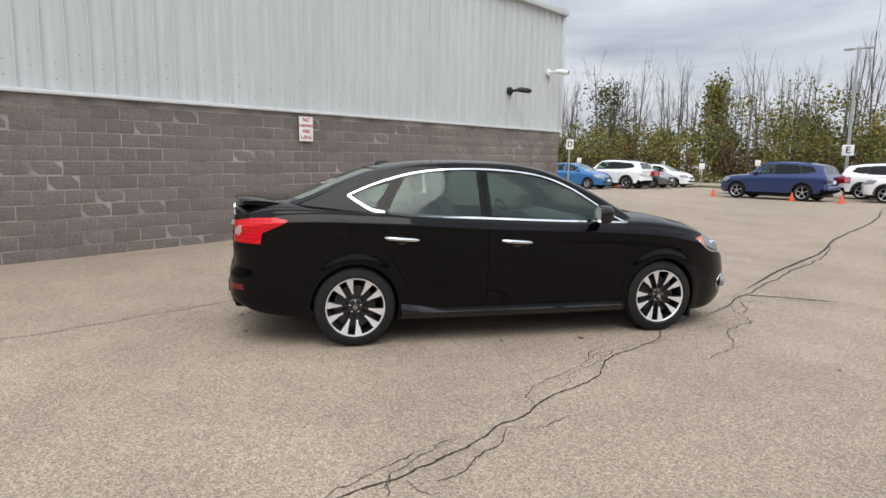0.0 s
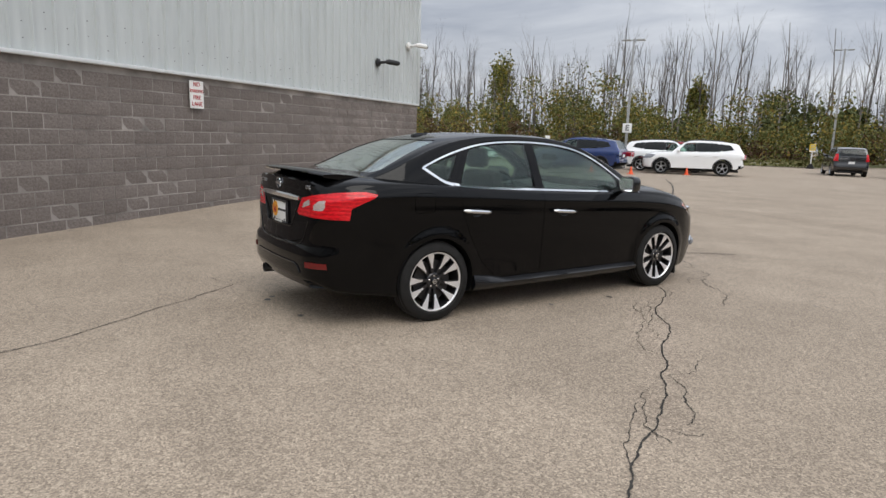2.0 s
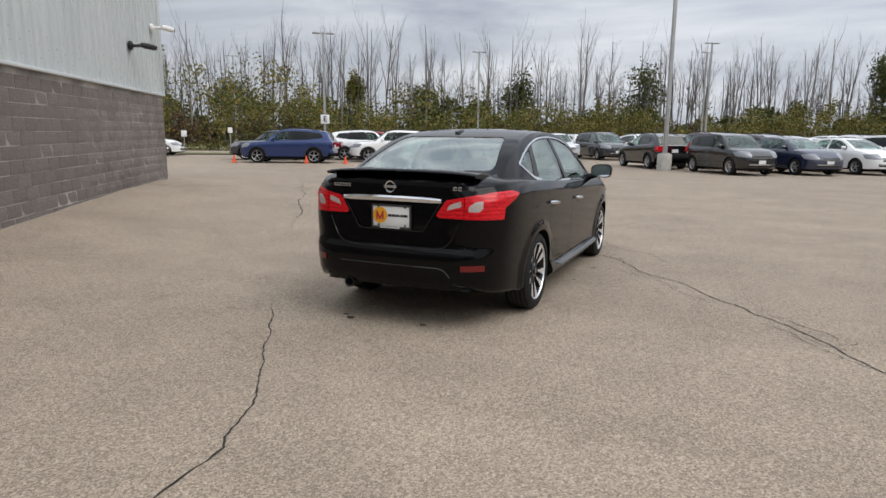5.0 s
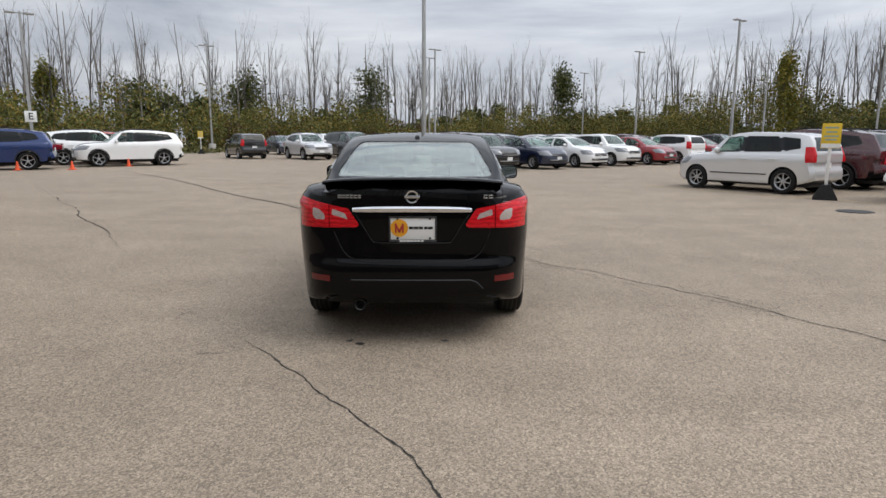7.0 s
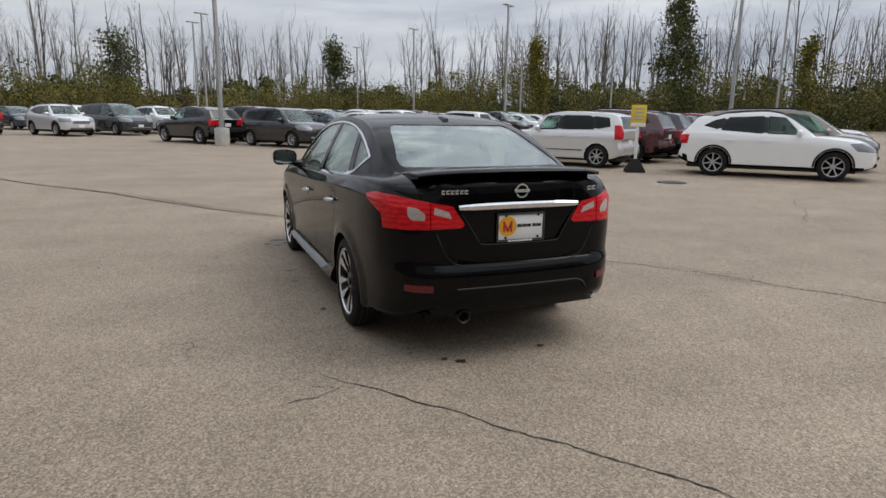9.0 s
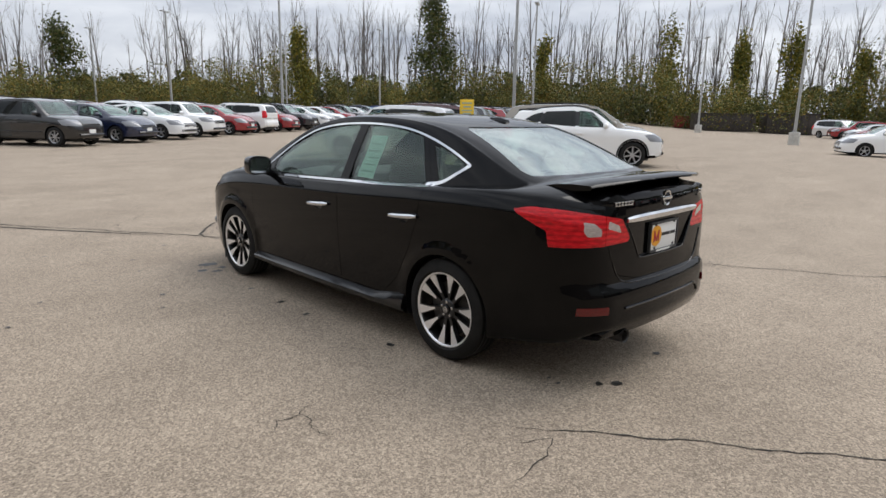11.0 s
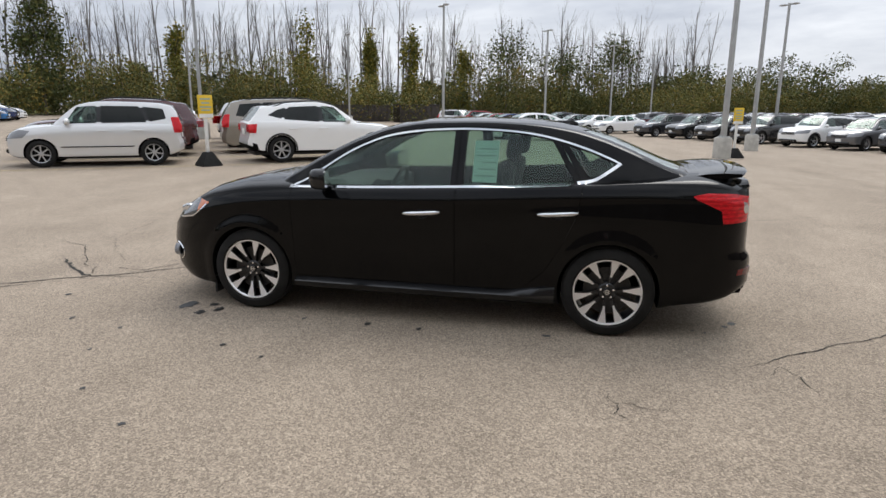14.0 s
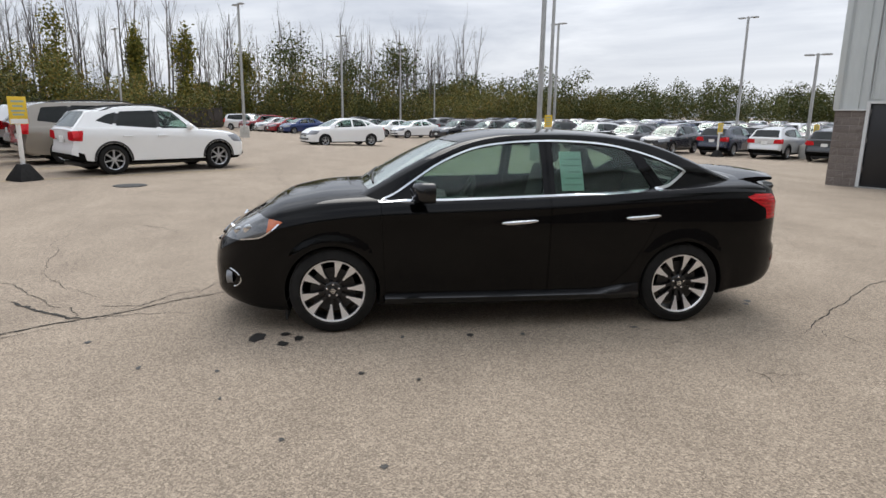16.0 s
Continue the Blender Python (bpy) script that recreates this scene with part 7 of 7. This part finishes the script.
def block_variants(n):
    out = []
    for s in range(n):
        r = random.Random(900 + s)
        bm = bmesh.new()
        L, H, nx, nz = 0.384, 0.184, 4, 2
        g = {}
        for j in range(nz + 1):
            for i in range(nx + 1):
                edge = i in (0, nx) or j in (0, nz)
                g[i, j] = bm.verts.new((L * i / nx, -(0.0 if edge else r.uniform(0.004, 0.016)) - 0.004, H * j / nz))
        back = {}
        for k in ((0, 0), (nx, 0), (nx, nz), (0, nz)):
            back[k] = bm.verts.new((L * k[0] / nx, 0.06, H * k[1] / nz))
        for j in range(nz):
            for i in range(nx):
                bm.faces.new((g[i, j], g[i + 1, j], g[i + 1, j + 1], g[i, j + 1]))
        bm.faces.new([g[i, 0] for i in range(nx, -1, -1)] + [back[0, 0], back[nx, 0]])
        bm.faces.new([g[i, nz] for i in range(nx + 1)] + [back[nx, nz], back[0, nz]])
        bm.faces.new([g[0, j] for j in range(nz + 1)] + [back[0, nz], back[0, 0]])
        bm.faces.new([g[nx, j] for j in range(nz, -1, -1)] + [back[nx, 0], back[nx, nz]])
        out.append(finish(bm, "block", 20))
        out[-1].materials.append(M["block"])
    return out


BLOCKS = block_variants(8)


def block_wall(parent, m, length, z_from, courses, limit, near0, near1, seed):
    """Split-face blocks in running bond: those of the near stretch singly, the rest joined."""
    r = random.Random(seed)
    made = 0
    V, F = [], []
    for c in range(courses):
        z = z_from + 0.2 * c
        x = -0.2 if c % 2 else 0.0
        while x < length:
            x0 = max(x, 0.0)
            w = min(x + 0.39, length) - x0
            if w > 0.04:
                me = BLOCKS[r.randrange(8)]
                jog = r.uniform(-0.004, 0.004)
                if made < limit and near0 <= x < near1 and w > 0.38:
                    ob = new("block", me)
                    ob.parent = parent
                    ob.matrix_basis = m @ Matrix.Translation((x0, jog, z))
                    made += 1
                else:
                    k = w / 0.386
                    base = len(V)
                    V += [tuple(m @ Vector((v.co.x * k + x0, v.co.y + jog, v.co.z + z))) for v in me.vertices]
                    F += [tuple(base + i for i in p.vertices) for p in me.polygons]
            x += 0.4
    me = bpy.data.meshes.new("blocks")
    me.from_pydata(V, [], F)
    me.materials.append(M["block"])
    ob = new("blocks", me)
    ob.parent = parent
    tagged(ob, kind="stuff")


def siding(parent, m, x0, x1, z0, z1, name="siding", pitch=0.305):
    """Ribbed steel sheet: pan, then a raised seam, over and over."""
    n = int((x1 - x0) / pitch)
    prof = []
    for i in range(n + 1):
        x = x0 + i * pitch
        prof += [(x, 0.0), (x + 0.008, -0.042), (x + 0.026, -0.042), (x + 0.036, 0.0), (x + 0.13, 0.0), (x + 0.15, -0.007), (x + 0.20, -0.007), (x + 0.22, 0.0)]
    prof = [p for p in prof if p[0] <= x1] + [(x1, 0.0)]
    bm = bmesh.new()
    prev = None
    for x, y in prof:
        row = (bm.verts.new(m @ Vector((x, y, z0))), bm.verts.new(m @ Vector((x, y, z1))))
        if prev:
            bm.faces.new((prev[0], row[0], row[1], prev[1]))
        prev = row
    return part(name, bm, M["siding"], parent, "pale grey ribbed steel siding", 20)


def flat(name, m, x0, x1, y0, y1, z0, z1, mat, parent, label="", bevel=0.0):
    bm = bmesh.new()
    box(bm, x0, x1, y0, y1, z0, z1, bevel, m)
    return part(name, bm, mat, parent, label)


# the long wall: x runs from its far corner towards and past the start of the walk, y into the building
CORNER = (-11.40, 7.27)
W1 = wall_frame(CORNER, (0.561, -0.828))
flip = W1.to_3x3() @ Vector((0, 1, 0))
if flip.dot(Vector((0.828, 0.561, 0))) > 0:
    W1 = W1 @ Matrix.Diagonal((1, -1, 1, 1))
W1 = W1 @ Matrix.Translation((0, 0, 0.055)) @ Matrix.Rotation(radians(0.55), 4, "Y")
wall_1 = tagged(new("wall_1"), "long warehouse wall of grey split-face block under pale steel siding", "wall", kind="structure")
LEN = 34.0
flat("backing", W1, 0.0, LEN, -0.001, 0.40, -0.4, 2.36, M["mortar"], wall_1, "grey mortar joints")
flat("upper_wall", W1, 0.0, LEN, 0.06, 0.40, 2.36, 5.75, M["white_trim"], wall_1)
flat("return_wall", W1, 0.0, 0.40, 0.40, 26.0, -0.4, 5.75, M["siding"], wall_1)
flat("roof_slab", W1, 0.0, LEN, 0.40, 26.0, 5.6, 5.75, M["white_trim"], wall_1)
siding(wall_1, W1, 0.03, LEN, 2.40, 5.62)
flat("drip_edge", W1, -0.02, LEN, -0.075, 0.06, 2.345, 2.40, M["white_trim"], wall_1, "white metal drip edge above the block", 0.008)
flat("eave_trim", W1, -0.10, LEN, -0.14, 0.10, 5.58, 5.76, M["siding"], wall_1, "grey metal eave trim", 0.01)
flat("corner_trim", W1, -0.07, 0.07, -0.055, 0.10, 2.40, 5.60, M["siding"], wall_1, "grey metal corner trim", 0.006)
flat("footing", W1, -0.01, LEN, -0.030, 0.012, -0.4, 0.02, M["concrete"], wall_1)
screws = bmesh.new()
for i in range(0, 70):
    for z in (2.55, 2.75):
        box(screws, 0.18 + 0.305 * i - 0.006, 0.18 + 0.305 * i + 0.006, -0.012, 0.0, z + 0.15 * (i % 2), z + 0.15 * (i % 2) + 0.012, 0, W1)
tagged(part("screws", screws, M["trim_grey"], wall_1), kind="stuff")

sign = tagged(new("fire_lane_sign"), "white wall sign with red words no parking fire lane", "sign")
sm = W1 @ Matrix.Translation((8.93, -0.045, 0))
flat("sign_board", sm, -0.152, 0.152, -0.012, 0.0, 1.84, 2.285, M["white_paint"], sign)
for k, (txt, sz) in enumerate((("NO", 0.095), ("PARKING", 0.072), ("FIRE", 0.095), ("LANE", 0.095))):
    z = 2.225 - 0.105 * k
    face = sm.to_3x3() @ Vector((0, -1, 0))
    right = Vector((0, 0, 1)).cross(face).normalized()
    lm = Matrix.Identity(4)
    lm.col[0][:3], lm.col[1][:3], lm.col[2][:3], lm.col[3][:3] = right, (0, 0, 1), face, sm @ Vector((0, -0.0145, z))
    letter(txt, sz, M["red_ink"], sign, lm)


def fixture(name, x, z, label, big):
    e = tagged(new(name), label, "wall light" if big else "camera")
    k = W1 @ Matrix.Translation((x, -0.03, z))
    dark = M["black_plastic"] if big else M["white_paint"]
    bm = bmesh.new()
    lathe(bm, [(0.0, 0.10), (-0.05, 0.10), (-0.07, 0.07), (-0.07, 0.01)], 18, "y")
    bm.transform(k)
    part("wall_plate", bm, dark, e)
    bm = bmesh.new()
    tube(bm, [(0, -0.05, 0), (0, -0.16, 0.0), (-0.06, -0.26, 0.02)], 0.035, 8)
    bm.transform(k)
    part("arm", bm, dark, e)
    bm = bmesh.new()
    tube(bm, [(-0.03, -0.24, 0.02), (-0.10, -0.30, 0.02), (-0.26, -0.44, 0.0), (-0.28, -0.46, 0.0)], [0.05, 0.065, 0.065, 0.05], 12)
    bm.transform(k)
    head = part("head", bm, dark, e)
    bm = bmesh.new()
    tube(bm, [(-0.275, -0.455, 0.0), (-0.30, -0.475, 0.0)], 0.046, 12)
    bm.transform(k)
    part("lens", bm, M["gloss_black"], head)


fixture("wall_light", 2.55, 3.30, "dark twin-headed wall light on the siding", True)
fixture("security_camera", 0.75, 3.95, "white security camera on a bracket on the siding", False)

dpole = thing("sign_post", -16.6, 10.1, 0, "thin post with a white letter D sign beside the building", "sign")
bm = bmesh.new()
tube(bm, [(0, 0, 0), (0, 0, 2.3)], 0.035, 8)
part("post", bm, M["galvanised"], dpole)
bm = bmesh.new()
box(bm, -0.14, 0.14, -0.065, -0.045, 1.92, 2.30)
db = part("sign_board", bm, M["white_paint"], dpole)
letter("D", 0.28, M["black_ink"], db, Matrix.Translation((0, -0.07, 2.11)) @ Matrix.Rotation(radians(90), 4, "X"))
dpole.matrix_basis = dpole.matrix_basis @ Matrix.Rotation(radians(75), 4, "Z")

# the second building, seen at the end of the walk: x runs along its face from the corner
W2 = wall_frame(lot(14.3, 2.85), (-0.828, -0.561))
if (W2.to_3x3() @ Vector((0, 1, 0))).dot(Vector((0.561, -0.828, 0))) < 0:
    W2 = W2 @ Matrix.Diagonal((1, -1, 1, 1))
wall_2 = tagged(new("wall_2"), "second warehouse wall of grey block under pale steel siding", "wall", kind="structure")
flat("backing", W2, 0.0, 0.72, 0.003, 0.40, -0.6, 1.84, M["mortar"], wall_2)
flat("lower_wall", W2, 1.95, 16.0, 0.0, 0.40, -0.6, 1.84, M["block"], wall_2)
flat("door_head", W2, 0.72, 1.95, 0.02, 0.40, 2.06, 2.3, M["siding"], wall_2)
flat("upper_wall", W2, 0.0, 16.0, 0.06, 0.40, 2.3, 6.5, M["white_trim"], wall_2)
flat("return_wall", W2, 0.0, 0.40, 0.40, 18.0, -0.6, 6.5, M["siding"], wall_2)
flat("roof_slab", W2, 0.0, 16.0, 0.40, 18.0, 6.35, 6.5, M["white_trim"], wall_2)
siding(wall_2, W2, 0.10, 0.74, 1.86, 6.4, "siding", 0.40)
siding(wall_2, W2, 0.78, 1.93, 2.12, 6.4, "siding", 0.40)
siding(wall_2, W2, 1.97, 16.0, 1.86, 6.4, "siding", 0.40)
flat("corner_trim", W2, -0.05, 0.10, -0.06, 0.06, 1.84, 6.4, M["siding"], wall_2, "grey metal corner trim", 0.006)
flat("drip_edge", W2, -0.03, 0.72, -0.06, 0.06, 1.82, 1.86, M["white_trim"], wall_2)
door = tagged(new("door_1"), "black painted steel service door in a grey frame", "door", kind="structure")
flat("door_leaf", W2, 0.80, 1.87, 0.04, 0.09, -0.15, 2.0, M["black_door"], door, "black steel door leaf", 0.004)
flat("jamb", W2, 0.72, 0.80, -0.03, 0.30, -0.32, 2.06, M["white_trim"], door)
flat("jamb", W2, 1.87, 1.95, -0.03, 0.30, -0.32, 2.06, M["white_trim"], door)
flat("head", W2, 0.80, 1.87, -0.03, 0.30, 2.0, 2.06, M["white_trim"], door)
flat("sill", W2, 0.72, 1.95, -0.06, 0.30, -0.32, -0.15, M["galvanised"], door)
flat("door_handle", W2, 1.70, 1.80, -0.02, 0.04, 0.94, 1.0, M["chrome"], door, "steel lever handle", 0.01)
for z in (0.25, 1.0, 1.75):
    flat("hinge", W2, 0.79, 0.83, 0.025, 0.04, z, z + 0.11, M["steel"], door)
block_wall(wall_2, W2, 0.72, -0.36, 11, 60, 0.0, 0.8, 8)
# blocks of the long wall last: the stretch along the walk singly
block_wall(wall_1, W1, LEN, 0.06 - 0.2, 12, 300, 5.2, 15.4, 7)
